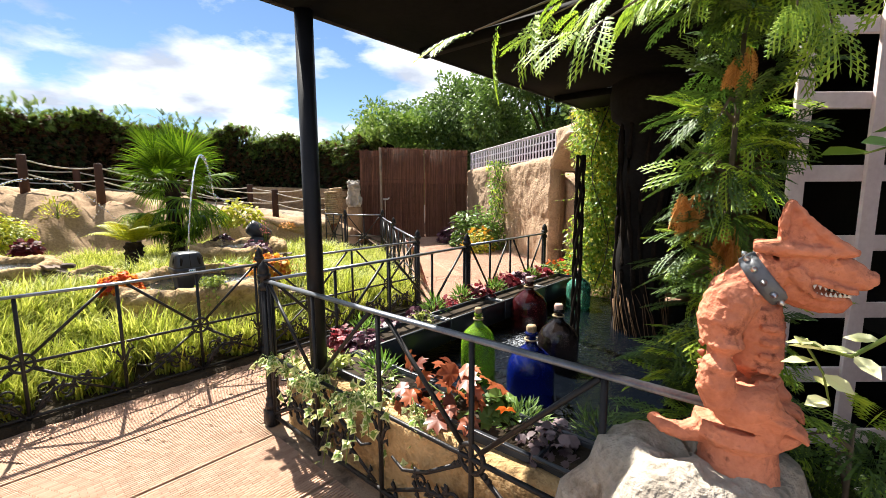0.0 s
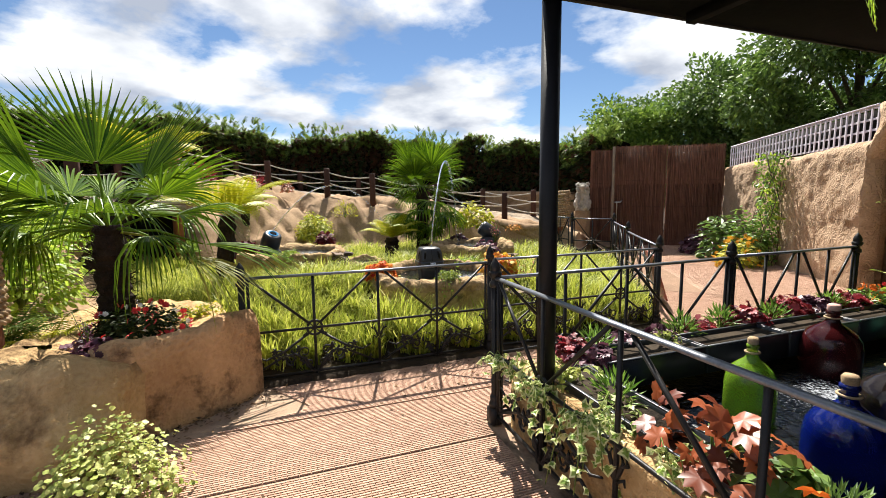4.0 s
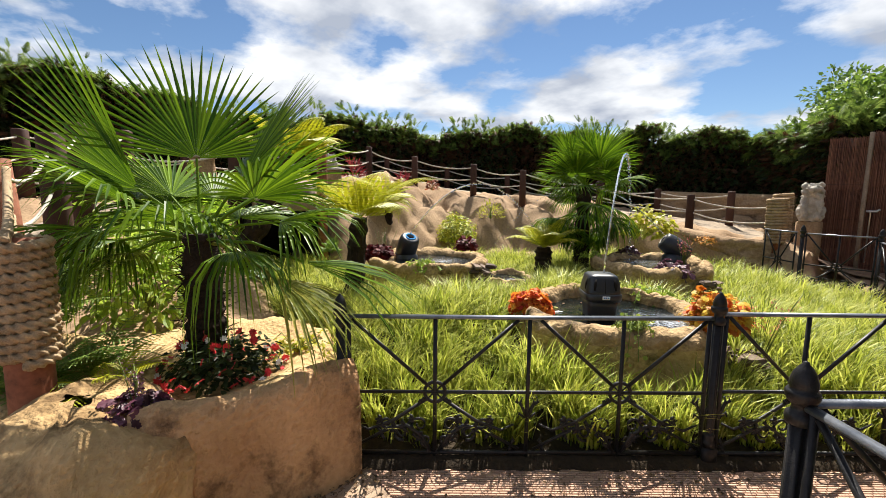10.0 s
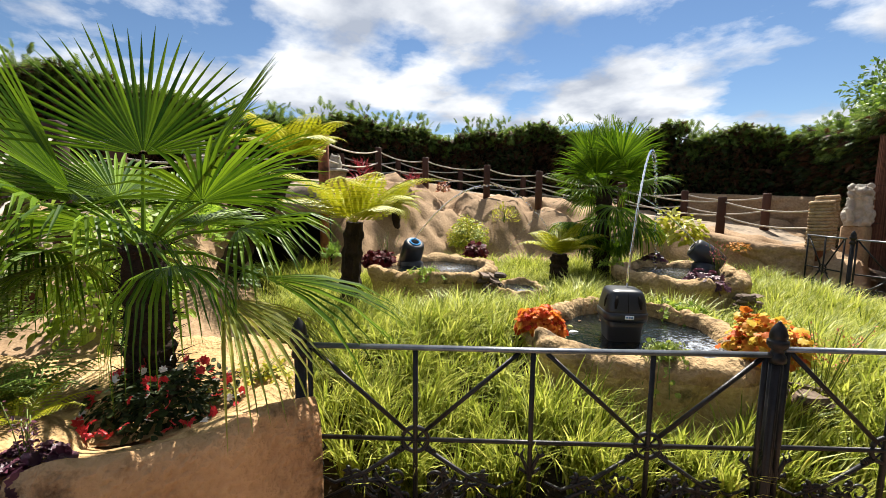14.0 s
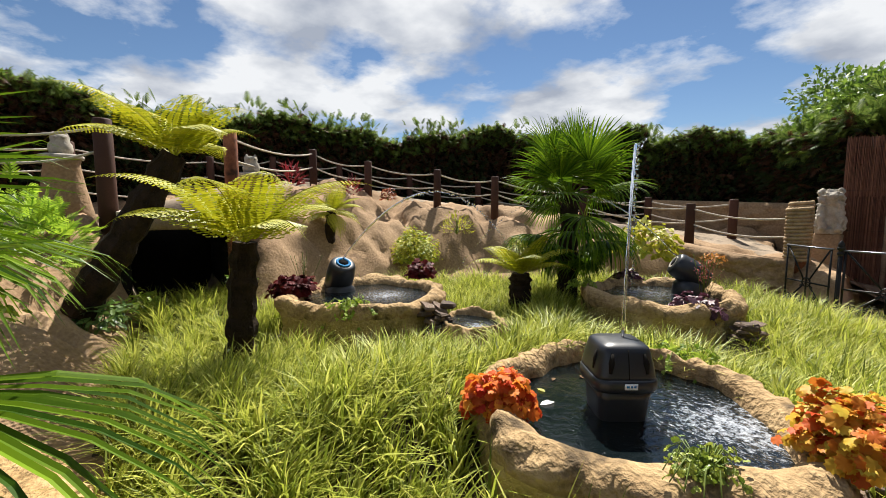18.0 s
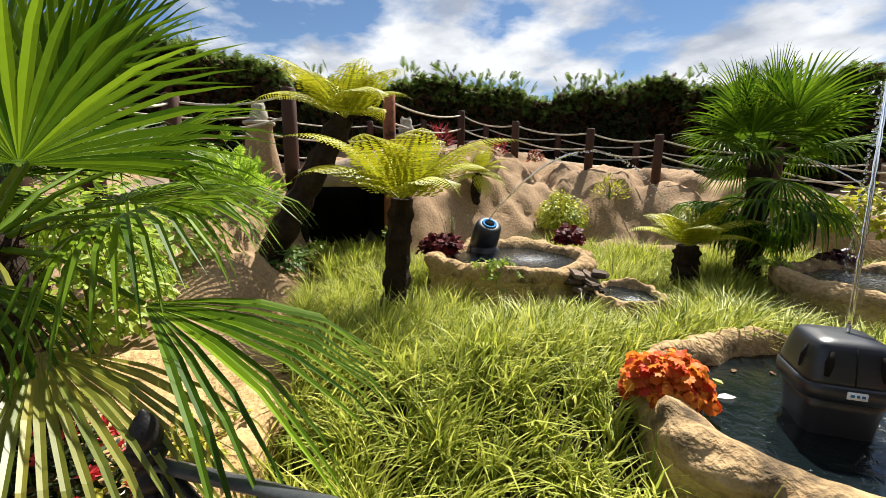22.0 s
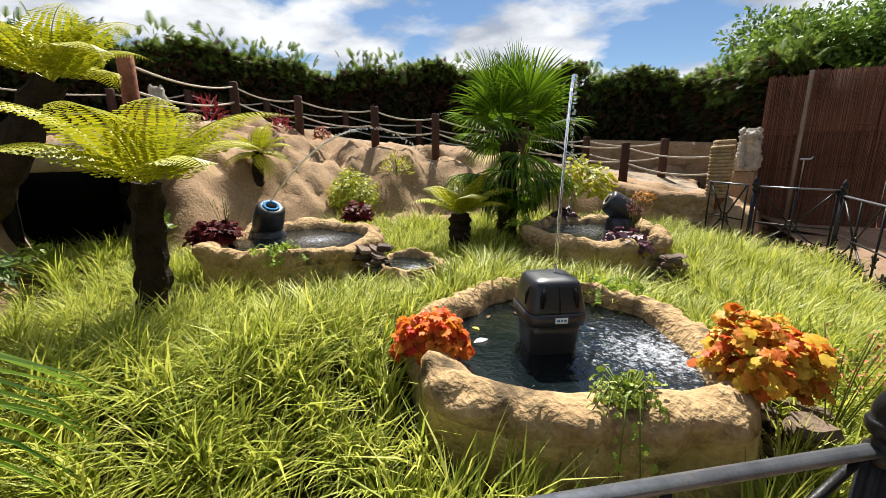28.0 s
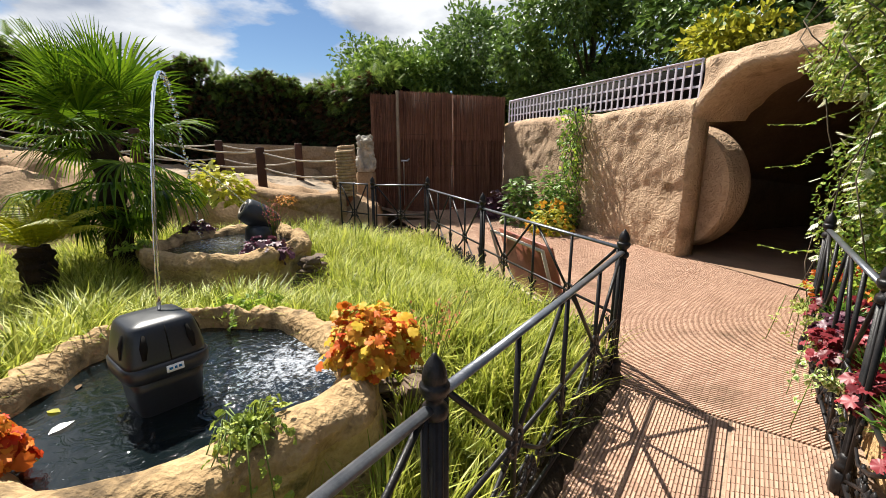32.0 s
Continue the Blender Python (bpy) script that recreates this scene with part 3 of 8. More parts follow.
def bush(name, at, size, mat, leaf, count, leaf_size, label, category, group="", stem=True, kind="", flat=0.8, parts=()):
    """A plant: short stems and a dome of leaves; parts adds flowers (name, material, count, size)."""
    ob = thing(name, label, category, at, group, kind)
    sx, sy, sz = size
    d = ball(count)
    d[:, 2] = np.abs(d[:, 2]) * 1.0
    r = rng.uniform(0.55, 1.0, count)[:, None] * (1 + 0.18 * np.sin(5 * d[:, :1] + at[0] * 9) * np.cos(4 * d[:, 1:2]))
    pos = d * r * [sx, sy, sz]
    out = d + rng.normal(0, 0.35, (count, 3)) + [0, 0, 0.25]
    turn = shingled(d + [0, 0, 0.35]) if leaf in BROAD else frames(out, rng.normal(0, 0.5, count))
    g = Geo().scatter(*leaf, pos, turn, rng.uniform(0.65, 1.2, count) * leaf_size)
    g.obj("foliage", mat, ob, smooth=leaf in (FRILL, LOBED, ROUND))
    if stem:
        s = Geo()
        for i in range(7):
            q = pos[rng.integers(count)]
            s.tube([(0, 0, -0.02), tuple(q * [0.4, 0.4, 0.6]), tuple(q * 0.9)], [0.006 + 0.01 * sz, 0.004 + 0.005 * sz, 0.002], 5)
        s.obj("stem", M["stem"], ob)
    for pname, pm, pc, ps in parts:
        k = rng.integers(count, size=pc)
        p = d[k] * [sx, sy, sz] * 1.03
        turn, sz_ = frames(d[k] + rng.normal(0, 0.3, (pc, 3)), rng.uniform(0, 6, pc)), rng.uniform(0.7, 1.2, pc) * ps
        for i in range(pc):
            Geo().scatter(*LOBED, p[i:i + 1], turn[i:i + 1], sz_[i:i + 1]).obj(pname, pm, ob, smooth=False)
    return ob


# ---- terrain ----
POST_A, POST_B, POST_C = (-3.20, 2.45), (-2.06, 4.18), (-0.955, 5.855)
POST_D, POST_E, POST_F = (-1.74, 7.79), (-2.47, 9.72), (-3.31, 9.69)
POST_P, POST_M, POST_N, POST_Q = (-1.39, 3.11), (-0.27, 4.88), (0.62, 6.25), (0.40, 1.91)
LAWN = [POST_A, POST_B, POST_C, POST_D, POST_E, POST_F, (-4.0, 10.0), (-5.1, 9.5), (-6.3, 8.7), (-7.2, 7.6), (-7.75, 6.5), (-7.9, 5.4),
        (-7.45, 4.35), (-7.55, 3.9), (-9.9, 3.85), (-9.9, 2.95), (-7.6, 2.95), (-6.4, 2.75), (-5.2, 2.6), (-4.3, 2.75), (-3.75, 2.55)]
RAMP = [(-2.2, -0.4, 0.0), (-3.6, 0.0, 0.03), (-5.2, 0.1, 0.35), (-7.3, 0.3, 0.95), (-8.9, 1.4, 1.35), (-9.5, 3.4, 1.48), (-11.1, 4.7, 1.9),
        (-11.7, 6.3, 2.05), (-10.9, 8.0, 1.75), (-9.6, 9.6, 1.5), (-7.6, 11.0, 1.2), (-5.6, 11.7, 1.0), (-4.5, 11.6, 0.8), (-3.9, 12.0, 0.4), (-3.0, 12.2, 0.16),
        (-1.5, 11.0, 0.12), (0.0, 8.0, 0.06), (0.2, 5.0, 0.0), (-1.0, 1.5, 0.0), (1.5, 0.5, 0.0)]


def seg_dist(px, py, a, b):
    ax, ay, bx, by = a[0], a[1], b[0], b[1]
    k = ((px - ax) * (bx - ax) + (py - ay) * (by - ay)) / ((bx - ax) ** 2 + (by - ay) ** 2)
    k = np.clip(k, 0, 1)
    return np.hypot(px - ax - k * (bx - ax), py - ay - k * (by - ay)), k


def inside(px, py, poly):
    res = np.zeros(np.shape(px), bool)
    for (x0, y0), (x1, y1) in zip(poly, poly[1:] + poly[:1]):
        cross = ((y0 > py) != (y1 > py)) & (px < (x1 - x0) * (py - y0) / (y1 - y0 + 1e-12) + x0)
        res ^= cross
    return res


def wavy(x, y, s, seed=0.0):
    return (np.sin(x * 1.7 * s + seed) * np.cos(y * 2.1 * s + 1.3 * seed) + 0.6 * np.sin(x * 3.9 * s + y * 2.7 * s + seed * 2) +
            0.35 * np.cos(x * 7.3 * s - y * 6.1 * s + seed * 3)) / 1.95


def crags(px, py, steep):
    """Rounded boulders and clefts for the rendered mound."""
    out = np.zeros(px.shape)
    for i in np.flatnonzero(steep.ravel() > 0.02):
        x, y = px.ravel()[i], py.ravel()[i]
        d = noise.voronoi((x * 0.62, y * 0.62, 0.3))[0]
        out.ravel()[i] = 0.36 * (0.45 - d[0]) + 0.13 * noise.fractal((x * 2.2, y * 2.2, 1.0), 0.8, 2.0, 5) - 0.15 * max(0.0, 0.13 - (d[1] - d[0])) / 0.13
    return out


def terrain(px, py):
    """Height of the ground, and which surface it is: 0 lawn, 1 rock, 2 sandy ramp, 3 level path."""
    px, py = np.asarray(px, float), np.asarray(py, float)
    d_l = np.full(px.shape, 99.0)
    d_f = np.full(px.shape, 99.0)
    for i, (a, b) in enumerate(zip(LAWN, LAWN[1:] + LAWN[:1])):
        d, _ = seg_dist(px, py, a, b)
        d_l = np.minimum(d_l, d)
        if i < 5:
            d_f = np.minimum(d_f, d)
    ins = inside(px, py, LAWN)
    d_r, z_r = np.full(px.shape, 99.0), np.zeros(px.shape)
    for a, b in zip(RAMP, RAMP[1:]):
        d, k = seg_dist(px, py, a, b)
        near = d < d_r
        z_r = np.where(near, a[2] + k * (b[2] - a[2]), z_r)
        d_r = np.minimum(d, d_r)
    high = 0.19 + 0.21 * np.clip((px + 5.0) / 0.9, 0, 1) * np.clip((6.3 - py) / 0.9, 0, 1)
    lawn_z = 0.02 + high * np.clip((d_f - 0.08) / 1.25, 0, 1) ** 0.8 + 0.02 * wavy(px, py, 0.8)
    s = np.clip(d_l / np.maximum(0.55, np.where(px > -6.3, 0.4, 0.8) * (d_l + d_r - 0.7)), 0, 1)
    rise = np.sin(s * math.pi / 2) ** 1.15
    edge = 0.02 + high * np.clip((d_f - 0.08) / 1.25, 0, 1) ** 0.8
    steep = np.clip((z_r - 0.3) / 0.8, 0, 1)
    lumps = steep * crags(px, py, steep) * np.clip(d_l / 0.4, 0, 1) * np.clip((d_r - 0.35) / 0.5, 0, 1)
    out_z = edge * (1 - rise) + z_r * rise + lumps
    flat = (z_r < 0.2) & (d_f < 3) | (z_r <= 0.13)
    path_z = np.where(py > 5, 0.02 * (py - 5), 0.0) * (px > -3.4)
    out_z = np.where(flat, np.where(z_r > 0.03, np.minimum(z_r, path_z + 0.05), path_z), out_z)
    z = np.where(ins, lawn_z, out_z)
    far = np.clip((np.maximum(np.abs(px + 4), np.abs(py - 5)) - 14) / 10, 0, 1)
    z = z * (1 - far)
    kind = np.where(ins, 0, np.where(flat, 3, np.where(d_r < 0.62, 2, 1)))
    return z, kind


def ground_z(x, y):
    return float(terrain(np.array([x]), np.array([y]))[0][0])


def build_terrain():
    xs, ys = np.arange(-15, 6.01, 0.075), np.arange(-6, 18.01, 0.075)
    gx, gy = np.meshgrid(xs, ys, indexing="ij")
    z, kind = terrain(gx, gy)
    nx, ny = gx.shape
    pts = np.stack([gx, gy, z], -1).reshape(-1, 3)
    cx, cy = (gx[:-1, :-1] + 0.0375).ravel(), (gy[:-1, :-1] + 0.0375).ravel()
    fk = terrain(cx, cy)[1]
    i, j = np.meshgrid(np.arange(nx - 1), np.arange(ny - 1), indexing="ij")
    q = (i * ny + j).ravel()
    quads = np.stack([q, q + ny, q + ny + 1, q + 1], -1)
    names = (("lawn_soil", "soil", "dark garden soil under the long grass", "soil"),
             ("rock_mound", "mound", "sculpted sand-coloured render mound with rounded ledges", "rock mound"),
             ("ramp_path", "sandpath", "sandy footpath that climbs behind the mound", "footpath"),
             ("pavement", "floor_worn", "worn sandy floor beside the ribbed matting", "pavement"))
    for k, (nm, mt, lab, cat) in enumerate(names):
        sel = quads[fk == k]
        used, inv = np.unique(sel, return_inverse=True)
        g = Geo()
        g.v = [tuple(p) for p in pts[used]]
        g.f = [tuple(r) for r in inv.reshape(-1, 4)]
        tagged(g.obj(nm, M[mt]), lab, cat, kind="structure")
    far = Geo()
    ring = [(-15, -6), (6, -6), (6, 18), (-15, 18)]
    out = [(-600, -600), (600, -600), (600, 600), (-600, 600)]
    far.v = [(x, y, float(terrain(np.array([x]), np.array([y]))[0][0]) - 0.02) for x, y in ring] + [(x, y, -0.05) for x, y in out]
    far.f = [(i, 4 + i, 4 + (i + 1) % 4, (i + 1) % 4) for i in range(4)]
    for p in range(4):
        far.v[p] = (far.v[p][0], far.v[p][1], 0.0)
    far.f = [(4 + i, 4 + (i + 1) % 4, (i + 1) % 4, i) for i in range(4)]
    tagged(far.obj("ground", M["soil"]), "bare earth that runs out beyond the garden", "ground", kind="structure")


build_terrain()


# ---- ribbed matting on the path ----
U = Vector((0.555, 0.832, 0))      # along the fence
W = Vector((0.832, -0.555, 0))     # across it
ORG = Vector((POST_A[0], POST_A[1], 0))


def matting(name, origin, along, across, length, width, pitch, label, seam_every=0.0, keep=None, dash=0.0):
    """A rubbery mat: a dark sheet with raised ribs that run along it."""
    ob = thing(name, label, "matting", kind="structure")
    base, ribs = Geo(), Geo()
    n = int(width / pitch)
    turn = Matrix((along, across, Vector((0, 0, 1)))).transposed()
    for i in range(n):
        c0 = origin + across * ((i + 0.5) * pitch)
        lo, hi = 0.0, length
        if keep:
            ts = [k * 0.05 for k in range(int(length / 0.05) + 1) if keep(*(c0 + along * (k * 0.05))[:2])]
            if len(ts) < 3:
                continue
            lo, hi = ts[0], ts[-1]
            for back in (1, -1):
                end = lo if back > 0 else hi
                step = 0.05
                for _ in range(5):
                    step /= 2
                    q = c0 + along * (end - back * step)
                    if keep(*q[:2]):
                        end -= back * step
                lo, hi = (end, hi) if back > 0 else (lo, end)
        if seam_every and int((i + 1) * pitch / seam_every) != int(i * pitch / seam_every):
            continue
        if dash:
            k = lo - (dash * 0.5 if i % 2 else 0.0)
            while k < hi:
                a, b = c0 + along * max(k, lo), c0 + along * min(k + dash * 0.93, hi)
                k += dash
                if (b - a).length < 0.008:
                    continue
                za, zb = max(0.0, 0.02 * (a.y - 5)) * (a.x > -3.4), max(0.0, 0.02 * (b.y - 5)) * (b.x > -3.4)
                half, top, h = across * (pitch * 0.37), across * (pitch * 0.28), 0.010
                ribs.add([(a - half)[:2] + (za,), (a + half)[:2] + (za,), (b + half)[:2] + (zb,), (b - half)[:2] + (zb,),
                          (a - top)[:2] + (za + h,), (a + top)[:2] + (za + h,), (b + top)[:2] + (zb + h,), (b - top)[:2] + (zb + h,)],
                         [(4, 5, 6, 7), (0, 1, 5, 4), (1, 2, 6, 5), (2, 3, 7, 6), (3, 0, 4, 7)])
        k = lo
        while k < hi - 0.02:
            e = min(k + 0.6, hi)
            a, b = c0 + along * k, c0 + along * e
            mid = (a + b) / 2
            za, zb = ground_z(a.x, a.y), ground_z(b.x, b.y)
            half = across * (pitch * 0.36)
            top = across * (pitch * 0.27)
            h = 0.011
            v = [a - half + Vector((0, 0, za)), a + half + Vector((0, 0, za)), b + half + Vector((0, 0, zb)), b - half + Vector((0, 0, zb)),
                 a - top + Vector((0, 0, za + h)), a + top + Vector((0, 0, za + h)), b + top + Vector((0, 0, zb + h)), b - top + Vector((0, 0, zb + h))]
            if not dash:
                ribs.add(v, [(4, 5, 6, 7), (0, 1, 5, 4), (1, 2, 6, 5), (2, 3, 7, 6), (3, 0, 4, 7)])
            s = across * (pitch * 0.5)
            base.add([a - s + Vector((0, 0, za + 0.004)), a + s + Vector((0, 0, za + 0.004)), b + s + Vector((0, 0, zb + 0.004)), b - s + Vector((0, 0, zb + 0.004))],
                     [(0, 1, 2, 3)])
            k = e
    base.obj("backing", M["mat_base"], ob)
    tagged(ribs.obj("ribbing", M["mat_rib"], ob, smooth=False), kind="stuff")
    return ob


def clear_of_planter(x, y):
    q = Vector((x, y, 0)) - ORG
    if q.dot(W) > 1.09 and q.dot(U) > 1.5:
        return False
    return not (x < -2.55 and y < 2.55 and (x + 3.35) * 0.9 + (y - 1.6) * -0.35 < 0.42)


matting("matting", ORG + W * 0.04 - U * 1.6, U, W, 5.55, 3.0, 0.018, "ribbed beige rubber matting along the black railings", 0.62, clear_of_planter, 0.06)
V1 = Vector((-0.36, 0.933, 0))
V2 = Vector((0.933, 0.36, 0))
matting("matting", Vector((-1.75, 4.75, 0)) - V1 * 0.8, V2, V1, 4.8, 9.4, 0.0165, "ribbed beige rubber matting that leads to the reed gate", 0.0,
        lambda x, y: not bool(inside(np.array([x - 0.03]), np.array([y]), LAWN)[0]) and (Vector((x, y, 0)) - ORG).dot(U) > 3.97 and
        (Vector((x, y, 0)) - Vector((*POST_P, 0))).dot(W) < 0.0 + 0.55 * max(0, (Vector((x, y, 0)) - Vector((*POST_N, 0))).dot(U)) and
        (x - 0.95) * 0.927 + (y - 9.05) * 0.375 < 0.15, 0.075)


# ---- iron fences ----
def finial_post(parent, h, dx=0.0, base=True):
    g = Geo()
    g.tube([(dx, 0, 0.02), (dx, 0, 0.15), (dx, 0, h - 0.15)], 0.0225, 30, lobes=6, lobe=0.14)
    post = g.obj("post", M["iron"], parent)
    f = Geo().lathe([(0.022, h - 0.185), (0.034, h - 0.180), (0.037, h - 0.165), (0.034, h - 0.150), (0.024, h - 0.142), (0.022, h - 0.125), (0.033, h - 0.118), (0.040, h - 0.104),
                     (0.041, h - 0.090), (0.038, h - 0.084), (0.031, h - 0.081), (0.034, h - 0.072), (0.033, h - 0.056), (0.027, h - 0.036), (0.017, h - 0.018), (0.009, h - 0.010), (0.007, h - 0.003), (0.0, h)], (dx, 0, 0), 20)
    f.obj("finial", M["iron"], post)
    if base:
        Geo().box((dx, 0, 0.06), (0.085, 0.085, 0.12), bevel=0.012).lathe([(0.042, 0.12), (0.036, 0.15), (0.028, 0.16), (0.034, 0.18), (0.024, 0.2)], (dx, 0, 0), 12).obj("foot", M["iron"], post)


def fence_panel(a, b, h=0.99, label="", start=True, end=False, group="garden railings", z=None, ornate=True, extra=0.0):
    """One panel of wrought-iron railing from post a to post b."""
    a, b = Vector((*a, 0)), Vector((*b, 0))
    za, zb = (ground_z(*a[:2]), ground_z(*b[:2])) if z is None else z
    L = (b - a).length
    ang = math.atan2((b - a).y, (b - a).x)
    ob = thing("iron_railing", label or "black wrought-iron garden railing panel with acorn finials", "railing", (a.x, a.y, min(za, zb)), group, turn=ang)
    top, low, bot = h - 0.125, h * 0.435, 0.07
    if start:
        finial_post(ob, h)
    if end:
        finial_post(ob, h, L)
    Geo().tube([(0.03, 0, top), (L * 0.5, 0, top - 0.003), (L - 0.03 + extra, 0, top)], 0.019, 10, 0.62).obj("top_rail", M["iron_worn_sheen"], ob, "worn grey-black top rail with sky sheen in its colour")
    Geo().tube([(0.03, 0, low), (L - 0.03 + extra, 0, low)], 0.0105, 8).obj("middle_rail", M["iron"], ob)
    Geo().tube([(0.03, 0, bot), (L - 0.03 + extra, 0, bot)], 0.012, 8).obj("bottom_rail", M["iron"], ob)
    n = 4 if L > 1.2 else 2
    xs = [0.045] + [L * k / n for k in range(1, n)] + [L - 0.045]
    for x in xs:
        Geo().tube([(x, 0, bot - 0.05), (x, 0, top)], 0.0115, 8).obj("bar", M["iron"], ob)
    rings = [xs[1], xs[3]] if n == 4 else [xs[1]]
    r = 0.058
    for x in rings:
        g = Geo()
        g.tube([(x + r * math.cos(2 * math.pi * k / 20), 0, low + r * math.sin(2 * math.pi * k / 20)) for k in range(21)], 0.0105, 6, cap=False)
        hoop = g.obj("ring", M["iron"], ob)
        for k in range(8):
            q = 2 * math.pi * k / 8
            Geo().tube([(x + 0.012 * math.cos(q), 0, low + 0.012 * math.sin(q)), (x + r * math.cos(q), 0, low + r * math.sin(q))], 0.005, 4).obj("spoke", M["iron"], hoop)
        Geo().lathe([(0.0, -0.014), (0.014, -0.008), (0.014, 0.008), (0.0, 0.014)], (x, 0, low), 8, turn=Matrix.Rotation(math.pi / 2, 3, 'X')).obj("boss", M["iron"], hoop)
        for q in (-0.6, -2.54):
            for d in (0.02, 0.042):
                Geo().lathe([(0.0, -0.016), (0.015, 0.0), (0.0, 0.016)], (x + (r + d) * math.cos(q), 0, low + (r + d) * math.sin(q)), 6).obj("bead", M["iron"], hoop)
        for s in (-1, 1):
            x2 = x + s * (L / n - 0.06)
            Geo().tube([(x + s * r * 0.74, 0, low + r * 0.68), (x2, 0, top - 0.015)], 0.0105, 8).obj("brace", M["iron"], ob)
            xm = x + s * (L / n) * 0.72
            Geo().tube([(x + s * r * 0.74, 0, low - r * 0.68), (x + s * (L / n) * 0.45, 0, low - 0.17), (xm, 0, low - 0.225), (x + s * (L / n) * 0.86, 0, low - 0.19)],
                       [0.0105, 0.010, 0.008, 0.006], 7).obj("lower_brace", M["iron"], ob)
    if ornate:
        for x in xs[0:1] + xs[2:3] + xs[-1:] if n == 4 else ():
            g = Geo()
            for s in (-1, 1):
                g.tube([(x, 0, low - 0.16), (x + s * 0.022, 0, low - 0.10), (x + s * 0.040, 0, low - 0.06), (x + s * 0.026, 0, low - 0.03)], [0.008, 0.010, 0.009, 0.005], 6)
                g.tube([(x + s * 0.03, 0, low - 0.075), (x + s * 0.062, 0, low - 0.055), (x + s * 0.05, 0, low - 0.025)], [0.008, 0.009, 0.004], 6)
                g.tube([(x + s * 0.012, 0, low - 0.15), (x + s * 0.045, 0, low - 0.125), (x + s * 0.05, 0, low - 0.15)], [0.007, 0.008, 0.004], 6)
            g.obj("fleur", M["iron"], ob)
        n4 = n
        for x in rings:
            g = Geo()
            for s in (-1, 1):
                for cx, cz, r0, turns in ((0.085, 0.165, 0.052, 1.35), (0.19, 0.115, 0.045, 1.3), (0.05, 0.070, 0.036, 1.2), (0.27, 0.175, 0.034, 1.2)):
                    n = 20
                    pts = []
                    for k in range(n + 1):
                        q = -1.9 + turns * 2 * math.pi * k / n
                        rr = r0 * (1 - 0.72 * k / n)
                        pts.append((x + s * (cx + rr * math.cos(q)), 0, bot + cz + rr * math.sin(q)))
                    g.tube(pts, [0.009 - 0.004 * k / n for k in range(n + 1)], 6)
                    tip = Vector(pts[6])
                    for e in (-0.5, 0.25, 1.0):
                        out = Vector((s * math.cos(e), 0, math.sin(e))) * 0.042
                        g.tube([tip, tip + out * 0.55 + Vector((0, 0, 0.006)), tip + out], [0.006, 0.011, 0.003], 6)
                stem = [(x + s * 0.02, 0, bot), (x + s * 0.075, 0, bot + 0.10), (x + s * 0.16, 0, bot + 0.16), (x + s * 0.25, 0, bot + 0.145), (x + s * L / n4 * 0.92, 0, bot + 0.02)]
                g.tube(stem, [0.012, 0.011, 0.010, 0.010, 0.008], 6)
                for k in range(7):
                    q = (k + 0.6) / 7 * 4
                    i0 = min(int(q), 3)
                    p = Vector(stem[i0]).lerp(Vector(stem[i0 + 1]), q - i0)
                    for e in (-1, 1):
                        tip = p + Vector((s * 0.016 * e, 0, e * 0.045))
                        g.tube([p, (p + tip) / 2 + Vector((s * 0.012, 0, 0)), tip], [0.006, 0.012, 0.003], 6)
            g.obj("scrollwork", M["iron"], ob)
    return ob


fence_panel(POST_A, POST_B, 0.985, z=(0.0, 0.0), label="black wrought-iron railing panel between the render planter and the lawn")
fence_panel(POST_B, POST_C, 1.01, z=(0.0, 0.0))
fence_panel(POST_C, POST_D, 1.01, z=(0.02, 0.04))
fence_panel(POST_D, POST_E, 1.02, z=(0.05, 0.08))
fence_panel(POST_E, POST_F, 1.04, end=True, z=(0.09, 0.1), label="short black railing panel near the reed gate")
fence_panel((-3.36, 9.69), (-3.95, 10.1), 1.04, start=False, z=(0.1, 0.12), label="short black railing panel beside the rope bollard")
fence_panel(POST_P, POST_Q, 1.075, z=(0.0, 0.0), label="black wrought-iron railing panel in front of the pool planters", extra=0.30)
fence_panel(POST_P, POST_M, 1.075, z=(0.0, 0.0), start=False, label="black wrought-iron railing panel between the path and the pool")
fence_panel(POST_M, POST_N, 1.085, z=(0.0, 0.03), end=True, label="black wrought-iron railing panel at the end of the pool")


# ---- hedge ----
HEDGE = [(-9.5, -5.5), (-11.6, -1.0), (-12.6, 2.4), (-13.0, 5.0), (-12.7, 8.2), (-11.0, 11.4), (-8.3, 13.4), (-5.6, 14.4), (-3.45, 13.0)]


def along_line(line, step):
    for a, b in zip(line, line[1:]):
        a, b = Vector(a), Vector(b)
        n = max(1, round((b - a).length / step))
        for i in range(n):
            yield a.lerp(b, i / n), (b - a).normalized()
    yield Vector(line[-1]), (Vector(line[-1]) - Vector(line[-2])).normalized()


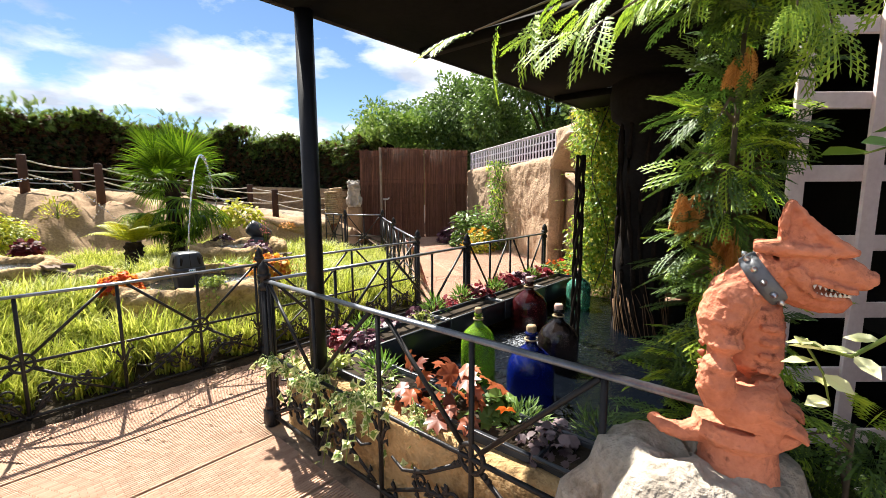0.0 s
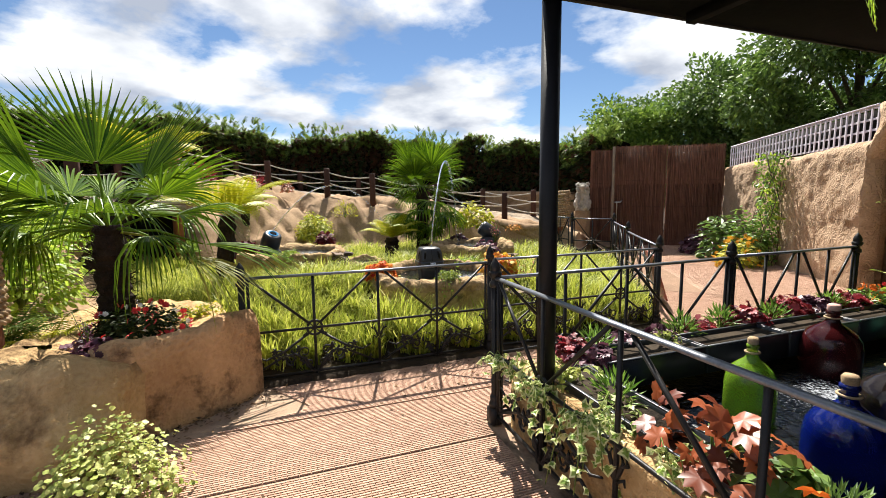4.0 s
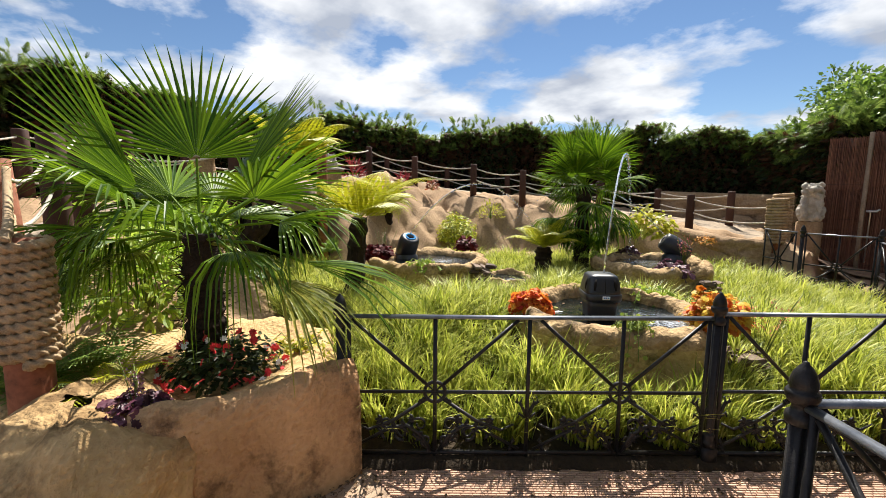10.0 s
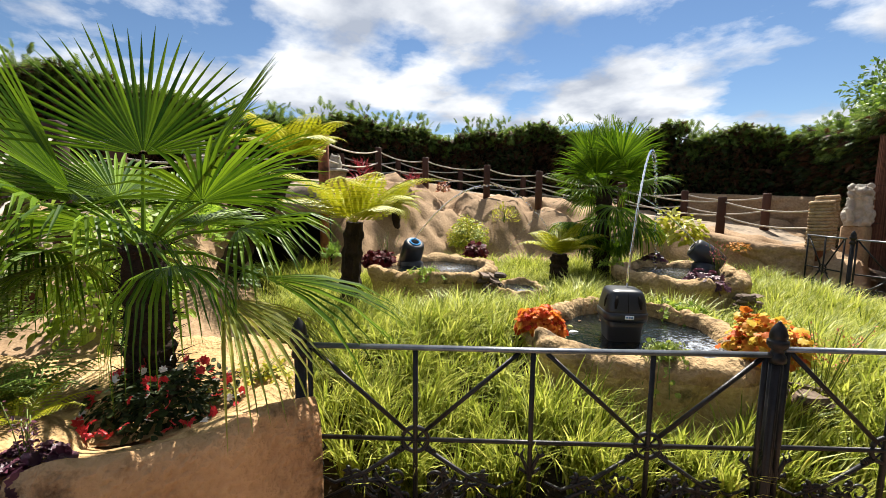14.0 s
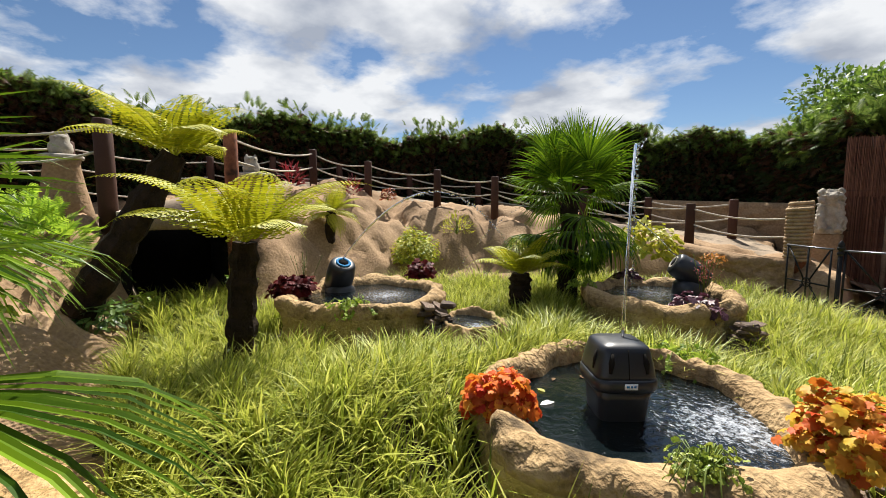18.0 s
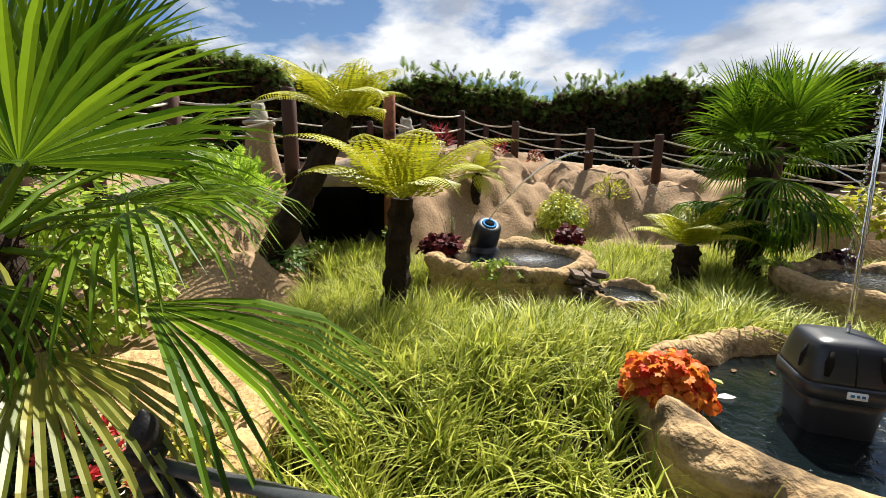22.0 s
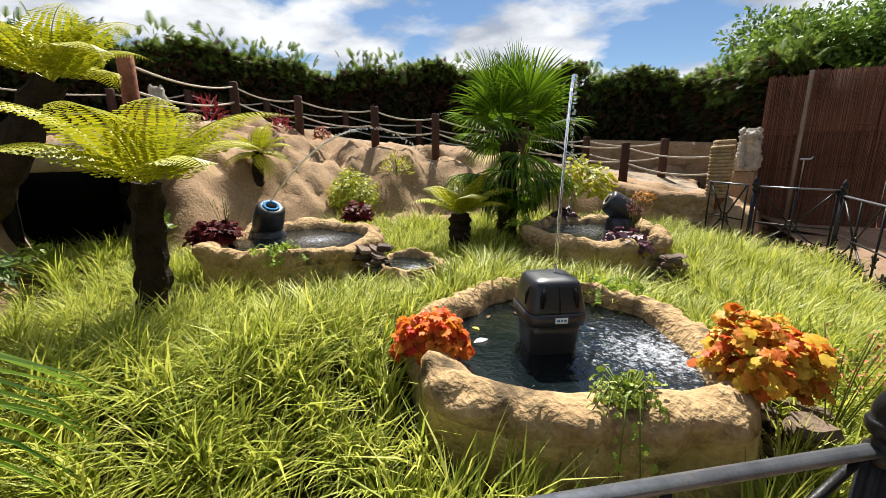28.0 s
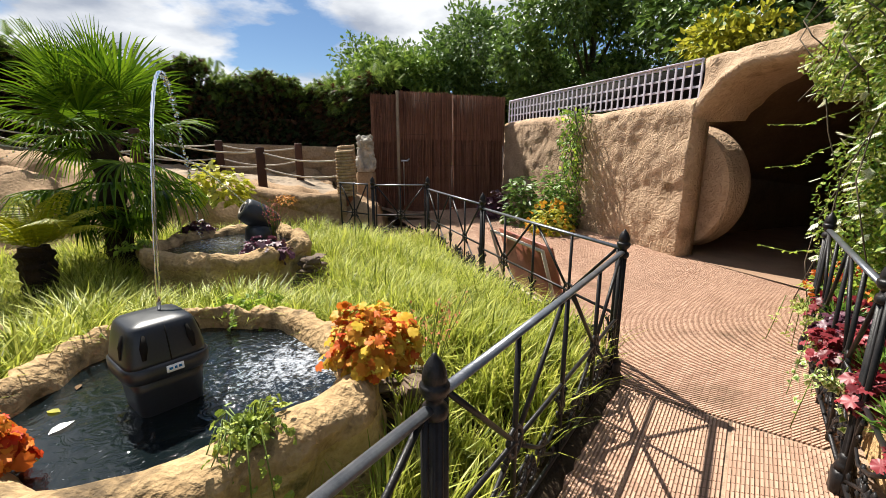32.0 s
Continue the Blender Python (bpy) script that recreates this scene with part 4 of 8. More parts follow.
def build_hedge():
    ob = thing("conifer_hedge", "tall dark clipped conifer hedge with brown patches and fresh tips", "hedge")
    stations = list(along_line(HEDGE, 0.5))
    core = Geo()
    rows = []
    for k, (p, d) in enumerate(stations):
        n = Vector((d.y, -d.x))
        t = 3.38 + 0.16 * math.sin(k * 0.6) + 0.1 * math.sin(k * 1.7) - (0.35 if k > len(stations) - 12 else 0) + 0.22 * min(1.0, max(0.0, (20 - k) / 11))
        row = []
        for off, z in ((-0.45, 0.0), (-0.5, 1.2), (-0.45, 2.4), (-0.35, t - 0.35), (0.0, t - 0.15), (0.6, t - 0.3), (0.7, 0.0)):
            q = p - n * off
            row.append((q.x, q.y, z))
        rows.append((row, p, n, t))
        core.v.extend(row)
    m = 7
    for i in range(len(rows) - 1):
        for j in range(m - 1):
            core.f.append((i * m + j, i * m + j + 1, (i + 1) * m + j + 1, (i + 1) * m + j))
    # Near-black sheet behind the sprays stands in for shade within the hedge.
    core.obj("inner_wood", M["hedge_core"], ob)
    sets = {"hedge": ([], []), "hedge_brown": ([], []), "hedge_tip": ([], [])}
    for i in range(len(rows) - 1):
        _, p, n, t = rows[i]
        _, p2, _, _ = rows[i + 1]
        for _ in range(880):
            k = rng.random()
            q = p.lerp(p2, k)
            top = rng.random() < 0.20
            if top:
                off, z = rng.uniform(-0.3, 0.5), t - 0.2 + rng.normal(0, 0.06)
            else:
                z = t * (1 - rng.random() ** 1.3 * 0.97)
                off = 0.47 + 0.1 * math.sin(q.x * 3 + z * 4) * math.cos(q.y * 3 - z * 2.5) + rng.normal(0, 0.05)
            x, y = q.x + n.x * off, q.y + n.y * off
            out = np.array([n.x, n.y, -0.15 if not top else 1.5]) + rng.normal(0, 0.5, 3)
            key = "hedge"
            patch = math.sin(q.x * 1.3 + z * 1.1) + math.cos(q.y * 1.7 - z * 0.9)
            if top and rng.random() < 0.65 or z > t - 0.4 and rng.random() < 0.35:
                key = "hedge_tip"
            elif rng.random() < (0.80 if patch > 0.0 else 0.45):
                key = "hedge_brown"
            sets[key][0].append((x, y, z))
            sets[key][1].append(out)
        if rng.random() < 0.5:
            for _ in range(14):
                k = rng.random()
                q = p.lerp(p2, k)
                lean = rng.normal(0, 0.3, 2)
                hgt = rng.uniform(0.1, 0.62)
                for s in range(3):
                    sets["hedge_tip"][0].append((q.x + lean[0] * s * 0.1, q.y + lean[1] * s * 0.1, t - 0.2 + hgt * s / 2))
                    sets["hedge_tip"][1].append(np.array([lean[0], lean[1], 0.9]) + rng.normal(0, 0.3, 3))
    for key, (pos, out) in sets.items():
        pos, out = np.array(pos), np.array(out)
        g = Geo().scatter(*HEDGE_SPRAY, pos, frames(out, rng.normal(0, 0.8, len(pos))), rng.uniform(0.13, 0.27, len(pos)) * (1.35 if key == "hedge_tip" else 1.0))
        tagged(g.obj({"hedge": "foliage", "hedge_brown": "dry_foliage", "hedge_tip": "fresh_growth"}[key], M[key], ob, smooth=False), kind="stuff")


build_hedge()


# ---- trees beyond ----
def tree(at, height, spread, mat, count, leaf_size, label, trunk_h=0.35):
    ob = thing("tree", label, "tree", at)
    g = Geo().tube([(0, 0, -0.1), (0.05, 0.03, height * 0.2), (0.0, 0.1, height * 0.45), (0.08, 0.0, height * 0.8)],
                   [height * 0.03, height * 0.024, height * 0.017, height * 0.006], 10)
    blobs = []
    for k in range(16):
        a, zz = rng.uniform(0, 2 * math.pi), rng.uniform(trunk_h, 0.95)
        rr = spread * rng.uniform(0.25, 0.75) * math.sin(min(1, (1.08 - zz) / 0.45) * math.pi / 2)
        c = np.array([rr * math.cos(a), rr * math.sin(a), height * zz])
        blobs.append((c, spread * rng.uniform(0.28, 0.48)))
        z0 = height * max(0.15, zz - 0.3)
        g.tube([(0, 0.05, z0), tuple((c + [0, 0, z0]) / 2 + [0, 0, 0.15]), tuple(c)], [height * 0.010, height * 0.006, height * 0.002], 6)
    g.obj("trunk", M["bark"], ob)
    pos, out = [], []
    per = count // len(blobs)
    for c, r in blobs:
        d = ball(per)
        rad = r * rng.uniform(0.45, 1.05, per)[:, None] * (1 + 0.25 * np.sin(6 * d[:, :1] + c[0]) * np.cos(5 * d[:, 2:3]))
        pos.append(c + d * rad * [1, 1, 0.85])
        out.append(d + rng.normal(0, 0.6, (per, 3)) - [0, 0, 0.2])
    pos, out = np.concatenate(pos), np.concatenate(out)
    tagged(Geo().scatter(*SLIM_WIDE, pos, frames(out, rng.normal(0, 0.9, len(pos))), rng.uniform(0.6, 1.2, len(pos)) * leaf_size).obj("crown", mat, ob, smooth=False), kind="stuff")
    return ob


SLIM_WIDE = ([(0, 0, 0), (0.26, 0.45, 0.06), (0, 1, -0.05), (-0.26, 0.45, 0.06)], [(0, 1, 2, 3)])
tree((-1.6, 19.0, 0), 5.8, 2.9, M["leaf_dark"], 30000, 0.18, "broad green tree behind the reed gate")
tree((-5.4, 21.5, 0), 5.8, 2.3, M["leaf_dark"], 18000, 0.18, "tall round tree beyond the hedge")
tree((-4.0, 17.2, 0), 4.2, 2.1, M["leaf"], 20000, 0.17, "light green tree above the hedge")
tree((1.6, 15.8, 0), 6.1, 2.8, M["leaf_dark"], 30000, 0.17, "dark leafy tree behind the rendered wall")
tree((4.2, 12.4, 0), 6.3, 2.9, M["leaf_dark"], 30000, 0.17, "dark leafy tree over the cave arch")
tree((2.6, 10.9, 0), 3.6, 1.1, M["yellow"], 5000, 0.15, "golden shrub above the rendered wall", 0.5)


# ---- ponds ----
def outline(c, rx, ry, seed, rough=0.06, n=56, turn=0.0):
    pts = []
    for k in range(n):
        a = 2 * math.pi * k / n
        q = 1 + rough * (math.sin(3 * a + seed) + 0.7 * math.sin(5 * a + 2.1 * seed) + 0.4 * math.sin(8 * a + 3 * seed)) / 1.6
        x, y = rx * q * math.cos(a), ry * q * math.sin(a)
        pts.append(Vector((c[0] + x * math.cos(turn) - y * math.sin(turn), c[1] + x * math.sin(turn) + y * math.cos(turn), 0)))
    return pts


def swell(d, bias):
    return 1 - bias * (d.x * 0.75 - d.y * 0.66)


def ring_wall(pts, c, prof, seed, amp=0.02, bias=0.0):
    """Sweeps a section of (offset inwards, height) round an outline, roughened; bias thickens it towards the path."""
    g = Geo()
    c = Vector((c[0], c[1], 0))
    for p in pts:
        d = (c - p).normalized()
        for off, z in prof:
            q = p + d * (off * swell(d, bias)) + Vector((0, 0, z))
            nz = noise.fractal(q * 3.1 + Vector((seed, 0, 0)), 0.8, 2.0, 4)
            nz2 = noise.noise(q * 13.0)
            q = q - d * (nz * amp * 1.4 + nz2 * amp * 0.35) + Vector((0, 0, (nz * 1.0 + nz2 * 0.4) * amp * (0.9 if z > 0.25 else 0.2)))
            g.v.append(tuple(q))
    m, n = len(prof), len(pts)
    for i in range(n):
        for j in range(m - 1):
            g.f.append((i * m + j, ((i + 1) % n) * m + j, ((i + 1) % n) * m + j + 1, i * m + j + 1))
    return g


def pond(c, rx, ry, base, rim, level, seed, label, foam, pale_patch_r, turn=0.0, thick=0.17, bias=0.0):
    pts = outline(c, rx, ry, seed, turn=turn)
    dense = [p.lerp(q, k / 3) for p, q in zip(pts, pts[1:] + pts[:1]) for k in range(3)]
    ob = thing("garden_pond", label, "pond", (0, 0, 0), "raised ponds on the lawn")
    wall = [(-0.04, base - 0.15), (-0.02, base + 0.03), (0.0, base + 0.09), (0.012, base + 0.15), (0.018, (base + rim) / 2), (0.014, rim - 0.17), (0.008, rim - 0.12), (0.012, rim - 0.07), (0.03, rim - 0.04)]
    ring_wall(dense, c, wall, seed, 0.045).obj("wall", M["pond_stone"], ob, "mossy yellow render wall")
    edge = [(0.03, rim - 0.16), (0.004, rim - 0.11), (-0.002, rim - 0.06), (0.012, rim - 0.025), (thick * 0.25, rim), (thick * 0.5, rim + 0.010), (thick * 0.75, rim), (thick * 0.95, rim - 0.03), (thick + 0.005, rim - 0.07), (thick + 0.015, rim - 0.10),
            (thick + 0.03, level - 0.12)]
    ring_wall(dense, c, edge, seed, 0.055, bias).obj("rim", M["pond_rim"], ob, "rough sandy rim")
    floor = Geo()
    mid = Vector((c[0], c[1], 0))
    inner = [p + (mid - p).normalized() * (thick * 0.7 * swell((mid - p).normalized(), bias)) for p in pts]
    floor.v = [(p.x, p.y, level - 0.11) for p in inner]
    floor.f = [tuple(range(len(inner)))]
    floor.obj("liner", M["dark"], ob, "black liner")
    surf_g = Geo()
    surf_g.v = [(p.x, p.y, level) for p in inner]
    surf_g.f = [tuple(range(len(inner)))]
    w = water("pond_water_" + str(int(seed)), (0.004, 0.007, 0.008), (*foam, level), pale_patch_r, 0.5)
    tagged(surf_g.obj("pond_water", w), "dark rippling pond water with churned bubbles", "water", kind="structure")
    return ob


POND_F, POND_L, POND_R = (-3.13, 4.78), (-6.05, 4.80), (-4.28, 7.32)
pond(POND_F, 0.785, 0.80, 0.08, 0.615, 0.51, 1.0, "round raised pond with a rough sandy rim on the lawn", (-2.80, 5.05), 0.50, bias=0.42)
pond(POND_L, 0.80, 0.86, 0.22, 0.67, 0.59, 2.0, "raised pond with mossy walls below the mound", (-6.0, 5.0), 0.5, turn=0.6)
pond(POND_R, 0.74, 0.86, 0.22, 0.66, 0.58, 4.0, "raised pond with mossy walls in front of the fan palm", (-4.5, 7.35), 0.6, turn=0.3)
pond((-4.90, 5.22), 0.32, 0.27, 0.15, 0.54, 0.505, 6.0, "small stone spill basin beside the raised pond", (-4.8, 5.2), 0.2, thick=0.06)


def slates(at, n, seed, label, spread=0.22, h=0.35):
    ob = thing("slate_cascade", label, "rocks", at)
    r = np.random.default_rng(seed)
    for k in range(n):
        z = h * k / n
        c = (np.clip(r.normal(0, spread * 0.35), -spread * 0.5, spread * 0.5), np.clip(r.normal(0, spread * 0.35), -spread * 0.5, spread * 0.5), z)
        g = Geo()
        m = 7
        sx, sy, th = r.uniform(0.06, 0.14), r.uniform(0.05, 0.12), r.uniform(0.02, 0.05)
        ang, tilt = r.uniform(0, 6), r.normal(0, 0.12)
        jit = r.uniform(0.55, 1.25, m)
        for zz, sc in ((0, 0.8), (th * 0.5, 1.0), (th, 0.82)):
            for j in range(m):
                a = ang + 2 * math.pi * j / m
                g.v.append((c[0] + sx * jit[j] * sc * math.cos(a), c[1] + sy * jit[j] * sc * math.sin(a), c[2] + zz + tilt * sx * math.cos(a) + r.normal(0, 0.004)))
        for i in range(2):
            for j in range(m):
                g.f.append((i * m + j, i * m + (j + 1) % m, (i + 1) * m + (j + 1) % m, (i + 1) * m + j))
        g.f += [tuple(range(m))[::-1], tuple(range(2 * m, 3 * m))]
        g.obj("slate", M["slate"], ob, smooth=False)


slates((-5.20, 5.06, 0.20), 34, 3, "stacked dark slates where the pond spills over", 0.20, 0.42)
slates((-3.42, 7.05, 0.16), 30, 5, "stacked dark slates beside the pond", 0.24, 0.36)
slates((-2.28, 5.12, 0.06), 24, 8, "stacked wet dark slates by the pond rim", 0.24, 0.34)


def pump_box():
    ob = thing("fountain_pump", "black plastic fountain pump housing standing in the pond", "pump", (-3.22, 4.74, 0.35), turn=0.93)
    ob.scale = (1.05, 1.05, 1.10)
    Geo().lathe([(0.098, -0.05), (0.102, 0.04), (0.108, 0.14), (0.117, 0.24), (0.125, 0.29)], n=48, square=7).obj("base", M["plastic"], ob)
    Geo().lathe([(0.120, 0.278), (0.140, 0.284), (0.147, 0.298), (0.147, 0.334), (0.139, 0.342)], n=48, square=5).obj("collar", M["plastic"], ob)
    Geo().lathe([(0.139, 0.338), (0.136, 0.354), (0.128, 0.400), (0.117, 0.445), (0.110, 0.466), (0.098, 0.477), (0.05, 0.481), (0.0, 0.482)], n=48, square=6).obj("hood", M["plastic"], ob)
    for s in (-1, 1):
        Geo().tube([(s * 0.082, -0.132, 0.368), (s * 0.077, -0.126, 0.41), (s * 0.070, -0.115, 0.450)], [0.007, 0.014, 0.006], 8).obj("slot", M["dark"], ob)
        Geo().tube([(s * 0.133, -0.06, 0.368), (s * 0.126, -0.057, 0.41), (s * 0.116, -0.053, 0.450)], [0.005, 0.010, 0.005], 8).obj("slot", M["dark"], ob)
    Geo().tube([(0, -0.138, 0.345), (0, -0.129, 0.40), (0, -0.112, 0.466)], 0.0025, 6).obj("seam", M["dark"], ob)
    lab = Geo().box((0.005, -0.149, 0.317), (0.058, 0.004, 0.026), bevel=0.0015).obj("label_plate", M["label_white"], ob, "small white label")
    for k, (x, w) in enumerate(((-0.014, 0.012), (0.002, 0.008), (0.017, 0.010))):
        Geo().box((x + 0.004, -0.1516, 0.318), (w, 0.0015, 0.009)).obj("print", M["label_blue"], lab)
    for k in range(26):
        a, z = rng.uniform(-2.6, -0.5), rng.uniform(0.36, 0.42)
        Geo().lathe([(0.0, -0.002), (0.003, 0.0), (0.0, 0.002)], (0.125 * math.cos(a), 0.122 * math.sin(a), z), 5).obj("water_drop", M["droplet"], ob)


pump_box()


def jet_nozzle(at, aim, label, scale=1.0, rim="statue"):
    """A black tilted fountain float with a round mouth."""
    ob = thing("fountain_nozzle", label, "fountain", at)
    turn = Vector(aim).to_track_quat('Z', 'Y').to_matrix()
    s = scale
    Geo().lathe([(0.05 * s, -0.20 * s), (0.105 * s, -0.17 * s), (0.125 * s, -0.08 * s), (0.128 * s, 0.05 * s), (0.120 * s, 0.13 * s), (0.110 * s, 0.158 * s), (0.098 * s, 0.168 * s), (0.064 * s, 0.168 * s)], n=26, turn=turn).obj("body", M["plastic"], ob)
    m = Geo().lathe([(0.066 * s, 0.166 * s), (0.070 * s, 0.174 * s), (0.062 * s, 0.180 * s), (0.046 * s, 0.176 * s), (0.040 * s, 0.15 * s)], n=24, turn=turn).obj("mouth", M[rim], ob, "pale rim of the mouth")
    Geo().lathe([(0.046 * s, 0.172 * s), (0.044 * s, 0.10 * s), (0.0, 0.06 * s)], n=18, turn=turn).obj("bore", M["bore"], m)
    Geo().lathe([(0.12 * s, -0.30), (0.15 * s, -0.27), (0.14 * s, -0.12), (0.08 * s, -0.06)], n=18).obj("float", M["plastic"], ob)


jet_nozzle((-6.55, 4.72, 0.735), (0.46, 0.02, 0.80), "black fountain nozzle with a blue mouth in the mossy pond", 1.2, "label_blue")
jet_nozzle((-4.16, 7.70, 0.82), (-0.66, -0.52, 0.55), "black tilted fountain nozzle in the palm pond", 1.1)


def water_arc(p0, p1, apex, label, r=0.010, beads=70, solid=0.5):
    """A thrown jet: a thin unbroken stream that breaks into beads."""
    ob = thing("water_jet", label, "water jet", p0)
    a, b = Vector(p0), Vector(p1)
    h0, h1 = apex - a.z, apex - b.z
    split = math.sqrt(h0) / (math.sqrt(h0) + math.sqrt(h1))

    def at(t):
        q = a.lerp(b, t)
        z = apex - (h0 * ((t - split) / split) ** 2 if t < split else h1 * ((t - split) / (1 - split)) ** 2)
        return Vector((q.x, q.y, z)) - a

    n = 40
    pts = [at(solid * i / n) for i in range(n + 1)]
    Geo().tube(pts, [r * (0.55 + 0.35 * math.sin(i * 1.9) ** 2 + 0.2 * i / n) for i in range(n + 1)], 7).obj("stream", M["droplet"], ob)
    g = Geo()
    for k in range(beads):
        t = solid * 0.7 + (1 - solid * 0.7) * k / beads
        q = at(t) + Vector(rng.normal(0, r * 0.8, 3))
        rr = r * rng.uniform(0.5, 1.15)
        g.lathe([(0.0, -rr * 1.2), (rr * 0.8, -rr * 0.6), (rr, 0.0), (rr * 0.8, rr * 0.6), (0.0, rr * 1.2)], tuple(q), 7)
    tagged(g.obj("bead_trail", M["droplet"], ob), kind="stuff")


water_arc((-3.22, 4.78, 0.88), (-4.55, 7.25, 0.60), 1.98, "thin tall water jet thrown from behind the pump housing", 0.012, 110, 0.6)
water_arc((-6.42, 4.70, 0.95), (-6.25, 7.25, 0.75), 1.70, "long low arc of water beads thrown between the ponds", 0.012, 110, 0.4)
water_arc((-4.2, 7.6, 0.92), (-6.6, 6.4, 0.62), 1.68, "low arc of water beads thrown from the palm pond", 0.009, 80, 0.45)


# ---- long grass ----
def build_grass():
    n = 95000
    xs, ys = rng.uniform(-10, -0.8, n * 3), rng.uniform(2.3, 10.2, n * 3)
    cx, cy = np.round(xs / 0.15) * 0.15, np.round(ys / 0.15) * 0.15
    jx, jy = 0.05 * np.sin(cx * 57 + cy * 31), 0.05 * np.cos(cx * 41 - cy * 67)
    xs, ys = cx + jx + rng.normal(0, 0.034, n * 3), cy + jy + rng.normal(0, 0.034, n * 3)
    ok = inside(xs, ys, LAWN) & (xs > -8.4)
    near = np.minimum(seg_dist(xs, ys, POST_A, POST_B)[0], seg_dist(xs, ys, POST_B, POST_C)[0])
    ok &= rng.random(n * 3) < np.where(near < 0.9, 1.0, np.where(near < 2.6, 0.68, 0.5))
    for c, r in ((POND_F, 0.88), (POND_L, 0.90), (POND_R, 0.88), ((-4.90, 5.22), 0.40)):
        ok &= np.hypot(xs - c[0], ys - c[1]) > r
    ok &= np.hypot(xs + 3.3, ys - 2.3) > 0.35
    for a, b in ((POST_A, POST_B), (POST_B, POST_C), (POST_C, POST_D)):
        ok &= seg_dist(xs, ys, a, b)[0] > 0.10 + 0.06 * np.sin(xs * 11 + ys * 7)
    xs, ys = xs[ok][:n], ys[ok][:n]
    cx, cy = cx[ok][:n], cy[ok][:n]
    n = len(xs)
    z0 = terrain(xs, ys)[0] - 0.02
    swirl = 2.2 * np.sin(cx * 1.1) + 1.7 * np.cos(cy * 1.3)
    ang = np.arctan2(ys - cy + rng.normal(0, 0.03, n), xs - cx + rng.normal(0, 0.03, n)) * 0.7 + swirl * 0.3 + rng.normal(0, 0.7, n)
    tall = 0.29 + 0.07 * np.sin(cx * 2.3) * np.cos(cy * 1.9) + 0.05 * np.sin(cx * 5.1 + cy * 4.3)
    ln = tall * rng.uniform(0.6, 1.55, n)
    fence = np.minimum(seg_dist(xs, ys, POST_A, POST_B)[0], seg_dist(xs, ys, POST_B, POST_C)[0])
    ln = ln * np.where(fence < 0.6, 1.1, 1.0)
    lean = rng.uniform(0.25, 1.0, n) * np.where(fence < 0.6, 0.75, 1.0)
    wd = rng.uniform(0.0024, 0.0062, n)
    t = np.array([0.0, 0.35, 0.7, 1.0])
    out = np.stack([np.cos(ang), np.sin(ang), np.zeros(n)], -1)
    side = np.stack([-np.sin(ang), np.cos(ang), np.zeros(n)], -1)
    base = np.stack([xs, ys, z0], -1)
    vs = []
    for k, tt in enumerate(t):
        mid = base + out * (ln * lean * tt ** 1.8)[:, None] + np.array([0, 0, 1.0]) * (ln * (tt - 0.42 * lean * tt ** 2.6))[:, None]
        if k < 3:
            w = (wd * (1.0, 1.15, 0.8)[k])[:, None]
            vs += [mid - side * w, mid + side * w]
        else:
            vs.append(mid)
    v = np.stack(vs, 1).reshape(-1, 3)
    g = Geo()
    g.v = list(map(tuple, v))
    for i in range(n):
        k = i * 7
        g.f += [(k, k + 1, k + 3, k + 2), (k + 2, k + 3, k + 5, k + 4), (k + 4, k + 5, k + 6)]
    tagged(g.obj("long_grass", M["grass"], smooth=False), "long arching yellow-green grass that fills the lawn", "grass", kind="stuff")


build_grass()


# ---- palms and tree ferns ----
def fan_leaf(parent, base, d, pet, R, mat, n=38, half=2.3, droop=0.25, tip=0.0, roll=0.0, stiff=0.6):
    d = Vector(d).normalized()
    hub = Vector(base) + d * pet - Vector((0, 0, 0.10 * pet * (1 - d.z)))
    g = Geo()
    g.tube([base, Vector(base) + d * pet * 0.5 + Vector((0, 0, 0.02)), hub], [0.012, 0.009, 0.007], 6)
    f = d.cross(Vector((0, 0, 1)))
    f = f.normalized() if f.length > 0.05 else Vector((1, 0, 0))
    upn = f.cross(d).normalized()
    q = Matrix.Rotation(roll, 3, d)
    f, upn = q @ f, q @ upn
    st = (0.03, 0.20, 0.38, 0.62, 0.85, 1.0)
    da = 2 * half / (n - 1)
    for k in range(n):
        a = -half + da * k
        dr = (d * math.cos(a) + f * math.sin(a)).normalized()
        sd = (f * math.cos(a) - d * math.sin(a)).normalized()
        ln = R * (0.80 + 0.20 * math.cos(a * 0.7)) * random.uniform(0.93, 1.04)
        dip = droop * random.uniform(0.7, 1.3) * (1 + 0.5 * abs(a) / half)
        k0 = len(g.v)
        for i, s in enumerate(st):
            w = ln * (math.tan(da / 2) * s * 0.98 if s < 0.39 else math.tan(da / 2) * 0.37 * (1 - ((s - 0.38) / 0.62) ** 1.9))
            p = hub + dr * (ln * s * (1 - 0.25 * dip * s * s)) + Vector((0, 0, -dip * ln * (s ** 2.4) * stiff)) + upn * (0.05 * ln * s * math.cos(a))
            if s > 0.72:
                p.z -= tip * ln * (s - 0.72) * random.uniform(0.4, 1.2)
            fold = upn * (w * 0.55)
            g.v += [tuple(p - sd * w + fold * 0.4), tuple(p - fold * 0.6), tuple(p + sd * w + fold * 0.4)]
        for i in range(len(st) - 1):
            b = k0 + i * 3
            g.f += [(b, b + 1, b + 4, b + 3), (b + 1, b + 2, b + 5, b + 4)]
    return g.obj("leaf", mat, parent, smooth=False)


